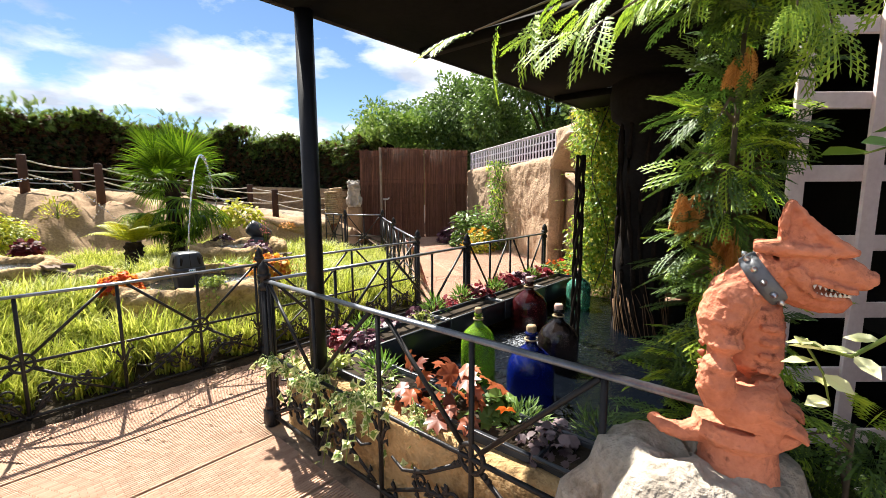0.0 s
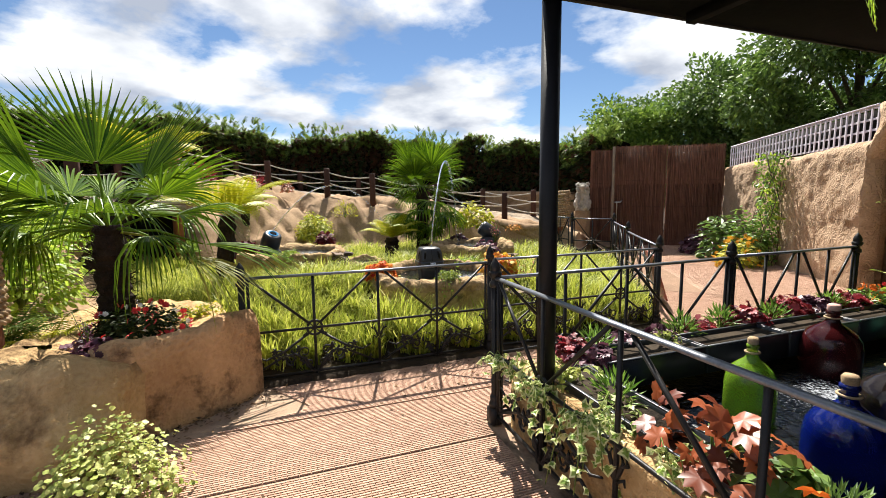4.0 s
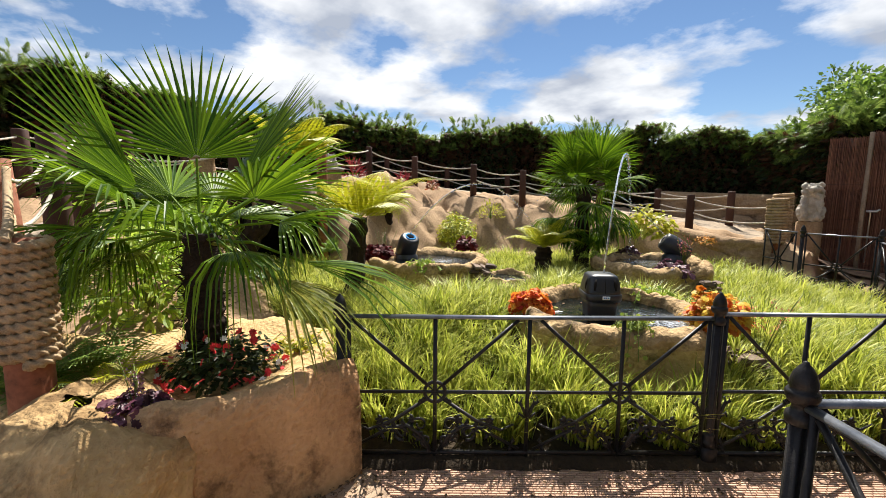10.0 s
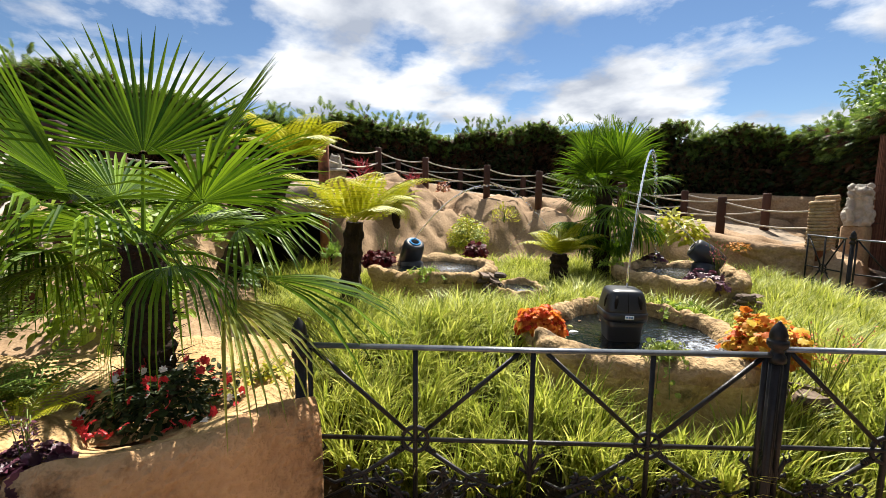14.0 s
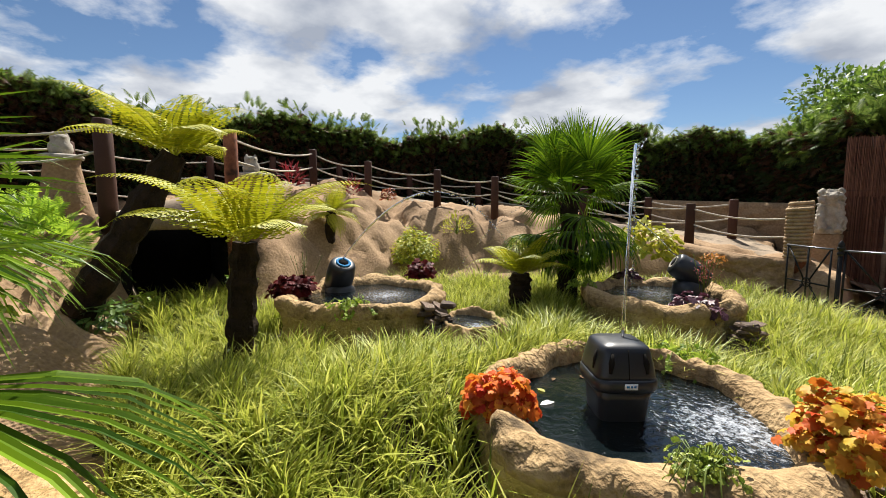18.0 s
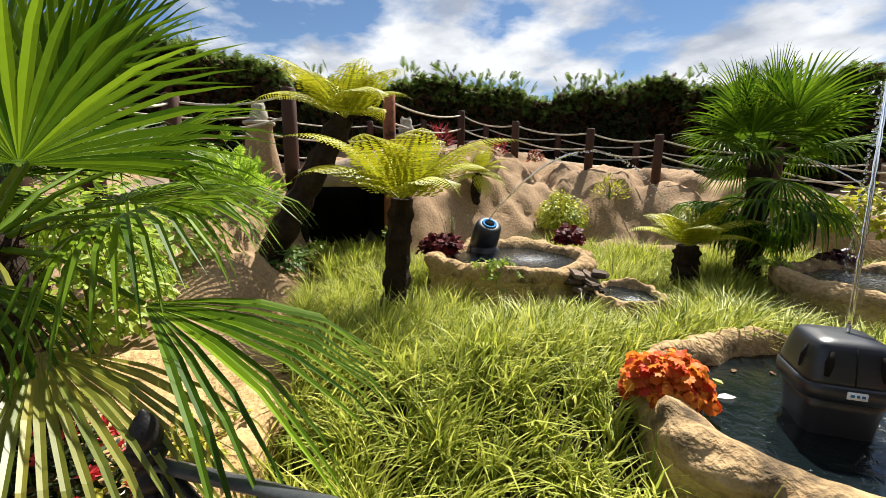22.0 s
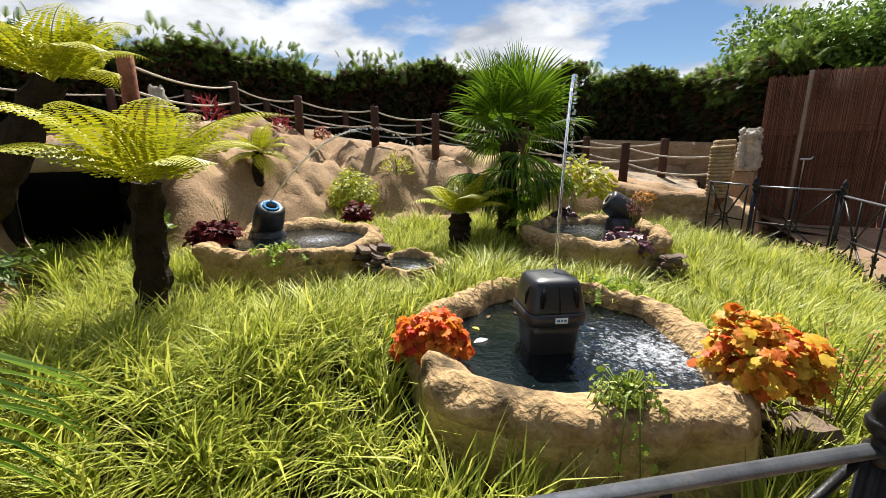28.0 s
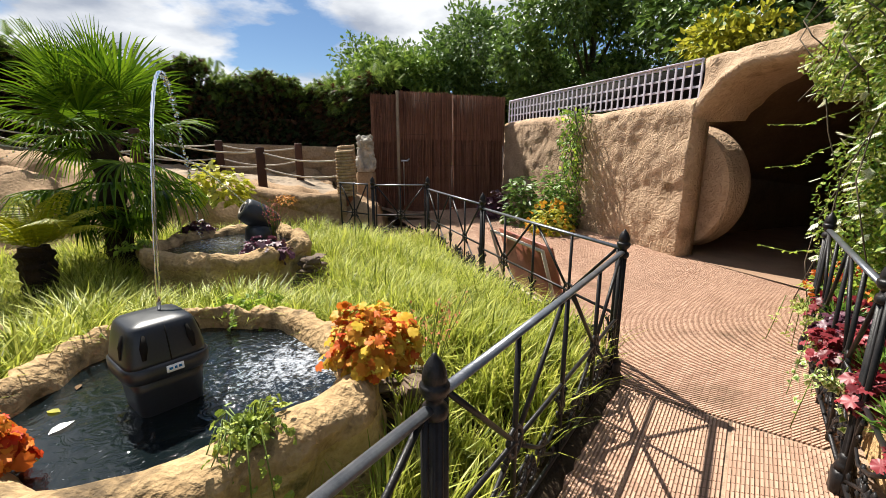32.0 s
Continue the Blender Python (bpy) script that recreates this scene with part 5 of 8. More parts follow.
def palm_trunk(parent, h, r0, r1, lean=(0, 0)):
    g = Geo()
    pts, rs = [], []
    for i in range(26):
        t = i / 25
        pts.append((lean[0] * t, lean[1] * t, -0.1 + (h + 0.1) * t))
        rs.append((r0 + (r1 - r0) * t) * (1 + 0.10 * math.sin(i * 2.7) + 0.05 * math.sin(i * 5.1)))
    g.tube(pts, rs, 16, lobes=5, lobe=0.07, twist=14)
    n = 420
    t = rng.random(n)
    a = rng.uniform(0, 2 * math.pi, n)
    rad = r0 + (r1 - r0) * t
    pos = np.stack([lean[0] * t + rad * np.cos(a), lean[1] * t + rad * np.sin(a), h * t], -1)
    out = np.stack([np.cos(a), np.sin(a), rng.normal(0.4, 0.7, n)], -1)
    g.scatter([(0, 0, 0), (0.035, 0.1, 0), (0, 1, 0), (-0.035, 0.1, 0)], [(0, 1, 2, 3)], pos, frames(out, rng.normal(0, 1, n)), rng.uniform(0.05, 0.14, n))
    return g.obj("trunk", M["trunk"], parent, "dark fibrous trunk", smooth=False)


def fan_palm(at, trunk_h, r0, leaves, label, mats=("palm",), lean=(0, 0)):
    ob = thing("fan_palm", label, "palm", at)
    palm_trunk(ob, trunk_h, r0, r0 * 0.8, lean)
    for az, el, pet, R, droop, tip, roll, mt, *spread in leaves:
        d = (math.cos(az) * math.cos(el), math.sin(az) * math.cos(el), math.sin(el))
        fan_leaf(ob, (lean[0], lean[1], trunk_h - 0.04), d, pet, R, M[mt], droop=droop, tip=tip, roll=roll, half=spread[0] if spread else 1.9, n=int(19 * spread[0]) + 8 if spread else 38)
    return ob


random.seed(5)
crown_leaves = [
    (3.05, 1.22, 0.52, 0.78, 0.03, 0.0, 0.0, "palm", 1.45), (-2.14, 0.74, 0.46, 1.02, 0.05, 0.0, 1.15, "palm", 0.66), (1.5, 1.0, 0.46, 0.82, 0.08, 0.05, 0.1, "palm", 1.5),
    (0.75, 0.62, 0.46, 0.76, 0.22, 0.15, -0.1, "palm", 1.5), (3.5, 0.66, 0.44, 0.74, 0.22, 0.15, 0.1, "palm", 1.4), (-1.35, 0.62, 0.44, 0.68, 0.35, 0.45, 0.1, "palm", 1.4)]
skirt_leaves = [
    (-0.35, 0.40, 0.42, 0.60, 0.60, 0.7, 0.0, "palm", 1.5), (-2.55, 0.30, 0.44, 0.66, 0.65, 0.7, 0.0, "palm", 1.5), (1.25, 0.30, 0.46, 0.68, 0.45, 0.4, 0.1, "palm", 1.5),
    (2.5, 0.30, 0.46, 0.70, 0.45, 0.4, 0.0, "palm", 1.6), (-1.9, 0.10, 0.42, 0.56, 0.85, 0.8, 0.0, "palm", 1.4), (0.3, 0.02, 0.40, 0.50, 0.95, 0.8, 0.0, "palm", 1.5),
    (1.00, -0.10, 0.60, 0.84, 0.35, 0.25, 0.15, "palm", 0.58), (-3.1, 0.08, 0.44, 0.62, 0.7, 0.6, 0.0, "palm", 1.4), (0.62, -0.22, 0.55, 0.70, 0.5, 0.3, 0.0, "palm_tip", 0.7),
    (-2.35, 0.55, 0.50, 0.66, 0.35, 0.4, 0.1, "palm", 1.4), (-1.65, 0.22, 0.46, 0.62, 0.6, 0.6, 0.0, "palm", 1.4), (-2.85, 0.48, 0.48, 0.66, 0.4, 0.4, -0.1, "palm", 1.4),
    (2.85, 0.55, 0.50, 0.68, 0.3, 0.3, 0.1, "palm", 1.4), (-2.20, -0.08, 0.44, 0.56, 0.8, 0.8, 0.0, "palm", 1.4), (2.1, 0.62, 0.46, 0.66, 0.25, 0.3, 0.0, "palm", 1.4)]
fan_palm((-3.88, 1.86, 0.48), 0.80, 0.115, crown_leaves + skirt_leaves, "large glossy green fan palm rising from the render planter")
far_leaves = []
for k in range(21):
    el = (1.35, 1.0, 0.7, 0.35, 0.0, -0.3)[k % 6] + random.uniform(-0.12, 0.12)
    far_leaves.append((k * 2.399, el, random.uniform(0.25, 0.6), random.uniform(0.48, 0.80), 0.12 + 0.45 * max(0, 0.8 - el), 0.3, random.uniform(-0.3, 0.3), "palm"))
p = fan_palm((-5.55, 7.45, 0.28), 1.42, 0.13, far_leaves, "bushy fan palm with a skirt of leaves behind the pond")
for k in range(14):
    a = k * 0.46
    fan_leaf(p, (0.05 * math.cos(a), 0.05 * math.sin(a), 0.35 + 0.05 * (k % 4)), (math.cos(a), math.sin(a), 0.75), 0.3, 0.42, M["palm"], n=26, droop=0.6, tip=0.4)


for k in range(6):
    a = k * 1.05 + 0.2
    fan_leaf(p, (0.05 * math.cos(a), 0.05 * math.sin(a), 0.85 + 0.06 * (k % 3)), (math.cos(a), math.sin(a), 0.05), 0.42, 0.60, M["palm"], n=30, droop=0.75, tip=0.6)


def frond(parent, base, az, el, L, mat, arch=0.9, pairs=26, width=0.26):
    g = Geo()
    pts = []
    steps = 36
    p, e = Vector(base), el
    for i in range(steps + 1):
        pts.append(p.copy())
        e = el - arch * (i / steps) ** 1.5 * 1.5
        p = p + Vector((math.cos(az) * math.cos(e), math.sin(az) * math.cos(e), math.sin(e))) * (L / steps)
    g.tube(pts, [0.007 * (1 - 0.85 * i / steps) for i in range(steps + 1)], 5)
    pos, dirs, nrm, size = [], [], [], []
    for k in range(pairs):
        t = 0.10 + 0.88 * k / pairs
        i = min(int(t * steps), steps - 1)
        c = pts[i].lerp(pts[i + 1], t * steps - i)
        tan = (pts[i + 1] - pts[i]).normalized()
        sd = tan.cross(Vector((0, 0, 1)))
        sd = sd.normalized() if sd.length > 0.05 else Vector((-math.sin(az), math.cos(az), 0))
        upn = sd.cross(tan)
        ln = width * L * math.sin(math.pi * min(1, 0.16 + 0.86 * t) ** 0.8) * random.uniform(0.9, 1.08)
        for s in (-1, 1):
            dr = (sd * s + tan * 0.42 - upn * 0.30).normalized()
            pos.append(c), dirs.append(dr), nrm.append(upn), size.append(max(ln, 0.02))
    m = 4
    pv, pf = [(0, 0, 0)], []
    for j in range(m):
        y, w = j / m, 0.066 * (1 - (j / m) ** 1.8) + 0.008
        k0 = len(pv)
        pv += [(0, y + 0.5 / m, 0.010), (w, y + 0.55 / m, -0.012), (w * 0.80, y + 1.0 / m, -0.010), (0, y + 1.0 / m, 0.010), (-w * 0.80, y + 1.0 / m, -0.010), (-w, y + 0.55 / m, -0.012)]
        prev = k0 - 3 if j else 0
        pf += [(prev, k0 + 1, k0 + 2, k0 + 3), (prev, k0 + 3, k0 + 4, k0 + 5)]
    g.scatter(pv, pf, np.array([tuple(q) for q in pos]), frames(np.array([tuple(q) for q in dirs]), None, np.array([tuple(q) for q in nrm])), np.array(size))
    return g.obj("frond", mat, parent, smooth=False)


def tree_fern(at, path, r, fronds, L, label, mat, el=(1.18, 0.55), name="tree_fern", tag=False):
    ob = thing(name, label, "fern", at)
    g = Geo()
    pts = [Vector(path[0]).lerp(Vector(path[1]), i / 17) + Vector((0, 0, 0)) for i in range(18)]
    g.tube(pts, [r * (1 + 0.12 * math.sin(i * 2.2) + 0.06 * math.sin(i * 4.7)) * (1.12 - 0.2 * i / 17) for i in range(18)], 16, lobes=7, lobe=0.07, twist=9)
    n = 380
    t, a = rng.random(n), rng.uniform(0, 6.28, n)
    ax = np.array(path[1]) - np.array(path[0])
    pos = np.array(path[0]) + ax * t[:, None] + np.stack([r * np.cos(a), r * np.sin(a), 0 * a], -1)
    g.scatter([(0, 0, 0), (0.05, 0.1, 0), (0, 1, 0), (-0.05, 0.1, 0)], [(0, 1, 2, 3)], pos, frames(np.stack([np.cos(a), np.sin(a), rng.normal(0.2, 0.8, n)], -1)), rng.uniform(0.03, 0.09, n))
    g.obj("trunk", M["trunk"], ob, "dark shaggy trunk", smooth=False)
    top = Vector(path[1]) + Vector((0, 0, -0.02))
    for k in range(fronds):
        az = k * 2.399 + random.uniform(-0.2, 0.2)
        e = el[0] - (el[0] - el[1]) * (k / fronds) + random.uniform(-0.08, 0.08)
        frond(ob, tuple(top), az, e, L * random.uniform(0.88, 1.08), mat, arch=random.uniform(0.80, 1.10), pairs=34, width=0.24)
    if tag:
        Geo().box((r * 0.80, -r * 0.72, 0.24), (0.045, 0.004, 0.07), Matrix.Rotation(0.75, 3, 'Z') @ Matrix.Rotation(0.15, 3, 'Y')).obj("plant_tag", M["label_white"], ob, "small white plant tag")
    return ob


random.seed(9)
tree_fern((-5.62, 3.48, 0.18), ((0, 0, 0), (0.10, 0.06, 1.08)), 0.100, 9, 1.10, "tree fern with a dark shaggy trunk and bright yellow-green fronds", M["fern"], tag=True)
tree_fern((-7.1, 2.45, 0.55), ((0, 0, 0), (0.22, 0.80, 1.45)), 0.13, 10, 1.06, "leaning tree fern with golden fronds beside the bridge", M["fern"])
tree_fern((-5.45, 6.45, 0.20), ((0, 0, 0), (0.0, 0.0, 0.56)), 0.12, 9, 0.80, "small tree fern with lime fronds between the ponds", M["fern"], el=(1.25, 0.5))
tree_fern((-8.7, 5.46, 0.94), ((0, 0, -0.25), (0.05, 0.04, 0.50)), 0.080, 14, 0.66, "small tree fern growing from a pocket in the mound", M["fern"], el=(1.25, -0.35))


# ---- rope fences ----
def rope_post(at, top, r=0.075, label="dark stained round rope-fence post", mat="post", lean=(0, 0)):
    zb = ground_z(at[0], at[1]) - 0.12
    g = Geo()
    h = top - zb
    g.tube([(0, 0, 0), (lean[0] * 0.5, lean[1] * 0.5, h * 0.5), (lean[0], lean[1], h - 0.015), (lean[0], lean[1], h)], [r * 1.03, r, r * 0.97, r * 0.85], 14)
    ob = g.obj("rope_post", M[mat])
    ob.location = (at[0], at[1], zb)
    return tagged(ob, label, "post", "rope fence posts")


def rope(a, b, sag, r=0.014, mat="rope_grey", label="sagging natural fibre rope between fence posts"):
    a, b = Vector(a), Vector(b)
    n = max(10, int((b - a).length / 0.03))
    pts = [a.lerp(b, i / n) - Vector((0, 0, sag * 4 * (i / n) * (1 - i / n))) - a for i in range(n + 1)]
    ob = Geo().tube(pts, r, 9, lobes=3, lobe=0.14, twist=95).obj("rope", M[mat])
    ob.location = a
    return tagged(ob, label, "rope", "rope fence ropes")


def rope_run(posts, drops=(0.08, 0.34), sag=0.10):
    for (x, y, z), (x2, y2, z2) in zip(posts, posts[1:]):
        for d in drops:
            rope((x, y, z - d), (x2, y2, z2 - d), sag * random.uniform(0.8, 1.2))


FRONT = [(-8.02, 3.95, 2.44), (-10.60, 5.94, 2.64), (-10.06, 6.88, 2.43), (-9.0, 7.85, 2.24), (-8.27, 8.72, 2.11), (-6.95, 9.75, 1.86), (-5.43, 10.62, 1.58), (-3.95, 10.40, 1.45)]
for x, y, z in FRONT[1:-1]:
    rope_post((x, y), z)
rope_post((-8.02, 3.95), 2.46, 0.085, "tall weathered post at the bridge", "post_red")
rope_post((-8.36, 2.70), 2.50, 0.095, "tall dark post at the bridge")
rope_run(FRONT)
rope_run([(-8.36, 2.70, 2.5), (-8.4, 1.35, 2.35), (-7.6, 0.75, 2.25)])
BACK = [(-11.9, 4.3, 2.5), (-12.2, 5.6, 2.62), (-12.0, 7.1, 2.55), (-11.2, 8.6, 2.3), (-10.1, 9.9, 2.1), (-8.5, 11.3, 1.85), (-6.73, 11.68, 1.72), (-5.23, 11.9, 1.66)]
for x, y, z in BACK:
    rope_post((x, y), z)
rope_run(BACK)
LEFT = [(-5.0, 0.86, 1.74), (-5.9, 0.95, 2.0), (-6.9, 1.02, 2.22), (-8.4, 1.35, 2.35)]
rope_post((-5.04, 0.84), 1.74, 0.105, "thick leaning red-brown log post beside the ramp", "post_red", (-0.07, -0.09))
for x, y, z in LEFT[1:]:
    rope_post((x, y), z, 0.10)
rope_run([(-5.0, 0.84, 1.7)] + LEFT[1:], (0.1, 0.42))
OUTER = [(-7.75, -0.55, 2.25), (-9.6, 0.1, 2.4), (-10.9, 2.2, 2.5), (-11.9, 4.3, 2.5)]
for x, y, z in OUTER[:-1]:
    rope_post((x, y), z, 0.10)
rope_run(OUTER, (0.1, 0.4, 0.75))


def rope_bollard(at, z0, z1, r, turns, label, lean=(0, 0), fine=60, mat="rope_grey"):
    ob = thing("rope_bollard", label, "bollard", (at[0], at[1], ground_z(at[0], at[1])))
    b = ground_z(at[0], at[1])
    Geo().tube([(0, 0, -0.15), (lean[0], lean[1], z1 - b - 0.03)], r * 0.86, 18).obj("core", M["post_red"], ob, "red-brown timber core")
    rr = (z1 - z0) / turns / 2
    n = turns * fine
    pts = []
    for i in range(n + 1):
        a = 2 * math.pi * i / fine
        z = z0 - b + rr + (z1 - z0 - 2 * rr) * i / n
        t = z / (z1 - b)
        w = r * (1 + 0.03 * math.sin(a * 0.77) + 0.02 * math.sin(a * 0.35))
        pts.append((lean[0] * t + w * math.cos(a), lean[1] * t + w * math.sin(a), z))
    Geo().tube(pts, rr * 0.95, 15, lobes=3, lobe=0.30, twist=2 * math.pi / (rr * 1.6)).obj("rope_coil", M[mat], ob, "tightly wound thick natural rope")
    return ob


rope_bollard((-3.48, 1.15), 0.755, 1.345, 0.098, 13, "bollard wound with thick natural rope on the planter", (-0.10, -0.01), 150, "rope")
rope_bollard((-3.90, 10.42), 0.72, 1.53, 0.13, 15, "bollard wound with pale rope at the end of the mound", mat="rope")
rope_bollard((-4.05, 11.1), 0.72, 1.62, 0.13, 16, "second bollard wound with pale rope near the reed gate", mat="rope")
rope((-3.62, 1.10, 1.33), (-4.92, 0.86, 1.66), 0.10, 0.022, "rope", "thick natural rope from the bollard to the log post")
rope((-3.62, 1.10, 1.12), (-4.92, 0.86, 1.35), 0.12, 0.022, "rope", "thick natural rope from the bollard to the log post")


# ---- bridge ----
def bridge():
    ob = thing("footbridge", "low timber footbridge over a dark opening in the mound", "bridge", (-7.85, 3.4, 0.3))
    Geo().box((0.0, 0.02, 1.03), (0.16, 1.15, 0.15), bevel=0.015).obj("beam", M["beam"], ob, "weathered split timber beam")
    for k in range(9):
        Geo().box((-0.02 - 0.2 * k, 0.02, 1.135 + random.uniform(-0.004, 0.004)), (0.19, 1.3, 0.05), bevel=0.006).obj("deck_board", M["deck"], ob)
    # Near-black boxes added to stand in for shade under the deck.
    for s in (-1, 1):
        Geo().box((-1.05, s * 0.58, 0.5), (1.9, 0.10, 1.25), bevel=0.02).obj("shade_side", M["dark"], ob)
    Geo().box((-2.0, 0.0, 0.5), (0.1, 1.25, 1.3), bevel=0.01).obj("shade_back", M["dark"], ob)


bridge()


def owl_pillar(at, top, label):
    b = ground_z(*at) - 0.2
    ob = thing("stone_pillar", label, "pillar", (at[0], at[1], b))
    h = top - 0.26 - b
    g = Geo().lathe([(0.30, 0.0), (0.26, h * 0.3), (0.20, h * 0.65), (0.165, h * 0.92), (0.18, h)], n=18, square=3)
    g.obj("shaft", M["mound"], ob, "tapering rendered shaft")
    Geo().lathe([(0.20, h), (0.205, h + 0.03), (0.15, h + 0.05)], n=18, square=4).obj("cap", M["statue"], ob)
    o = Geo().lathe([(0.10, 0.0), (0.115, 0.05), (0.11, 0.11), (0.085, 0.15), (0.092, 0.19), (0.07, 0.225), (0.0, 0.235)], n=14)
    for s in (-1, 1):
        o.lathe([(0.035, 0), (0.02, 0.04), (0.0, 0.06)], (0, s * 0.055, 0.20), 7)
        o.lathe([(0.0, -0.02), (0.028, 0.0), (0.0, 0.02)], (0.075, s * 0.035, 0.185), 8)
    st = o.obj("owl_statue", M["statue"])
    st.location = (at[0], at[1], b + h + 0.05)
    tagged(st, "small weathered stone owl on a rendered pillar", "statue")


owl_pillar((-8.75, 2.30), 2.32, "rendered pillar left of the bridge topped with a stone owl")
owl_pillar((-8.62, 4.32), 2.20, "rendered pillar by the bridge topped with a stone owl")


# ---- render planter with the palm ----
def planter():
    ob = thing("render_planter", "rounded sand-coloured render planter wall around the palm", "planter", (0, 0, 0))
    c = (-4.0, 1.82)
    pts = outline(c, 0.80, 0.84, 0.8, 0.05, 72)
    dense = [p.lerp(q, k / 2) for p, q in zip(pts, pts[1:] + pts[:1]) for k in range(2)]
    ring_wall(dense, c, [(-0.10, -0.1), (-0.07, 0.06), (-0.02, 0.18), (0.0, 0.30), (-0.01, 0.42), (0.03, 0.50), (0.10, 0.53), (0.17, 0.51), (0.24, 0.48), (0.42, 0.46)], 11, 0.05).obj("wall", M["cement"], ob)
    soil = Geo()
    soil.v = [(p.x + (c[0] - p.x) * 0.32, p.y + (c[1] - p.y) * 0.32, 0.475) for p in pts]
    soil.f = [tuple(range(len(pts)))]
    soil.obj("bed", M["cement"], ob)
    g = Geo()
    a, b = Vector((-3.16, 2.50, 0)), Vector((-3.13, 1.50, 0))
    d = (b - a).normalized()
    nrm = Vector((d.y, -d.x, 0))
    n = 40
    prof = [(-0.12, -0.1), (-0.10, 0.06), (-0.075, 0.16), (-0.06, 0.26), (-0.055, 0.36), (-0.052, 0.46), (-0.05, 0.55), (-0.025, 0.62), (0.02, 0.64), (0.06, 0.62), (0.09, 0.56), (0.10, 0.45), (0.12, -0.1)]
    for i in range(n + 1):
        t = i / n
        q0 = a.lerp(b, t)
        for off, z in prof:
            zz = z * (1 - 0.07 * t) + (0.02 * math.sin(t * 9) if z > 0.3 else 0)
            q = q0 - nrm * (off + 0.03 * math.sin(t * math.pi)) + Vector((0, 0, zz))
            nz = noise.fractal(q * 4, 0.8, 2.0, 5)
            n2 = noise.noise(q * 17)
            g.v.append(tuple(q - nrm * (nz * 0.03 + n2 * 0.006) + Vector((0, 0, nz * 0.035 if z > 0.3 else 0))))
    m = len(prof)
    for i in range(n):
        for j in range(m - 1):
            g.f.append((i * m + j, i * m + j + 1, (i + 1) * m + j + 1, (i + 1) * m + j))
    g.f += [tuple(range(m))[::-1], tuple(n * m + j for j in range(m))]
    g.obj("front_wall", M["cement_red"], ob, "weathered reddish front wall")
    ring_wall(outline((-3.30, 1.33), 0.50, 0.44, 2.2, 0.05, 96, turn=0.5), (-3.30, 1.33), [(0.06, -0.1), (0.03, 0.03), (0.0, 0.10), (-0.015, 0.18), (-0.01, 0.28), (0.02, 0.38), (0.07, 0.47), (0.14, 0.55), (0.23, 0.605), (0.34, 0.63), (0.43, 0.635)], 4, 0.050).obj("front_lobe", M["cement"], ob)
    ring_wall(outline((-3.90, 1.12), 0.36, 0.30, 5.2, 0.05, 80), (-3.90, 1.12), [(0.12, -0.1), (0.09, 0.04), (0.03, 0.13), (-0.01, 0.22), (-0.005, 0.31), (0.03, 0.40), (0.08, 0.47), (0.15, 0.50), (0.22, 0.505), (0.28, 0.50)], 7, 0.045).obj("side_lobe", M["cement"], ob)
    ring_wall(outline((-4.42, 1.02), 0.36, 0.30, 3.1, 0.06, 60), (-4.42, 1.02), [(0.0, -0.1), (0.0, 0.20), (0.02, 0.42), (0.06, 0.56), (0.14, 0.64), (0.24, 0.66), (0.29, 0.65)], 15, 0.05).obj("back_lobe", M["cement"], ob)


planter()


# ---- reed gate and rendered wall ----
GATE_R, GATE_L = Vector((-0.93, 13.69, 0)), Vector((-3.83, 12.39, 0))


def reed_screen(a, b, z0, z1, label, name="reed_gate", hinge=True):
    """A gate leaf clad with upright reeds in two overlapping rows, on a boarded back."""
    L = (b - a).length
    ang = math.atan2((b - a).y, (b - a).x)
    ob = thing(name, label, "gate" if name == "reed_gate" else "screen", (a.x, a.y, z0), "reed screens", turn=ang)
    h = z1 - z0
    Geo().box((L / 2, 0.035, h / 2), (L - 0.01, 0.03, h - 0.02)).obj("backing", M["reed_back"], ob)
    for lo, hi, off in ((0.02, h * 0.68, -0.004), (h * 0.62, h, -0.016)):
        g = Geo()
        x = 0.0
        while x < L:
            r = rng.uniform(0.003, 0.0052)
            top = hi + rng.normal(0, 0.012)
            lx = rng.normal(0, 0.005)
            g.tube([(x, off + rng.normal(0, 0.003), lo + rng.normal(0, 0.01)), (x + lx, off + rng.normal(0, 0.004), (lo + hi) / 2), (x + lx * 1.5, off, top)], r, 4, cap=False)
            x += r * 1.75
        tagged(g.obj("reed_cladding", M["reed"], ob, "thin brown reeds wired side by side"), kind="stuff")
    for z in (0.15, h * 0.4, h * 0.66, h * 0.93):
        Geo().tube([(0, -0.024, z), (L, -0.024, z)], 0.002, 5).obj("wire", M["iron"], ob)
    return ob


gd = (GATE_R - GATE_L).normalized()
cuts = [GATE_L, Vector((-3.30, 12.63, 0)), Vector((-2.14, 13.15, 0)), GATE_R]
reed_screen(cuts[0], cuts[1] - gd * 0.02, 0.12, 2.66, "brown reed screen panel beside the gate", "reed_screen")
g1 = reed_screen(cuts[1] + gd * 0.01, cuts[2] - gd * 0.015, 0.14, 2.74, "tall brown reed-clad garden gate, closed")
g2 = reed_screen(cuts[2] + gd * 0.01, cuts[3] - gd * 0.01, 0.14, 2.72, "second leaf of the tall reed-clad garden gate, closed")
Geo().tube([(0.08, -0.06, 0.2), (0.08, -0.06, 1.12), (0.06, -0.07, 1.18)], 0.012, 8).tube([(0.02, -0.06, 1.16), (0.16, -0.07, 1.16), (0.20, -0.06, 1.20)], 0.02, 8).obj("bolt_handle", M["metal"], g1, "worn metal drop bolt")
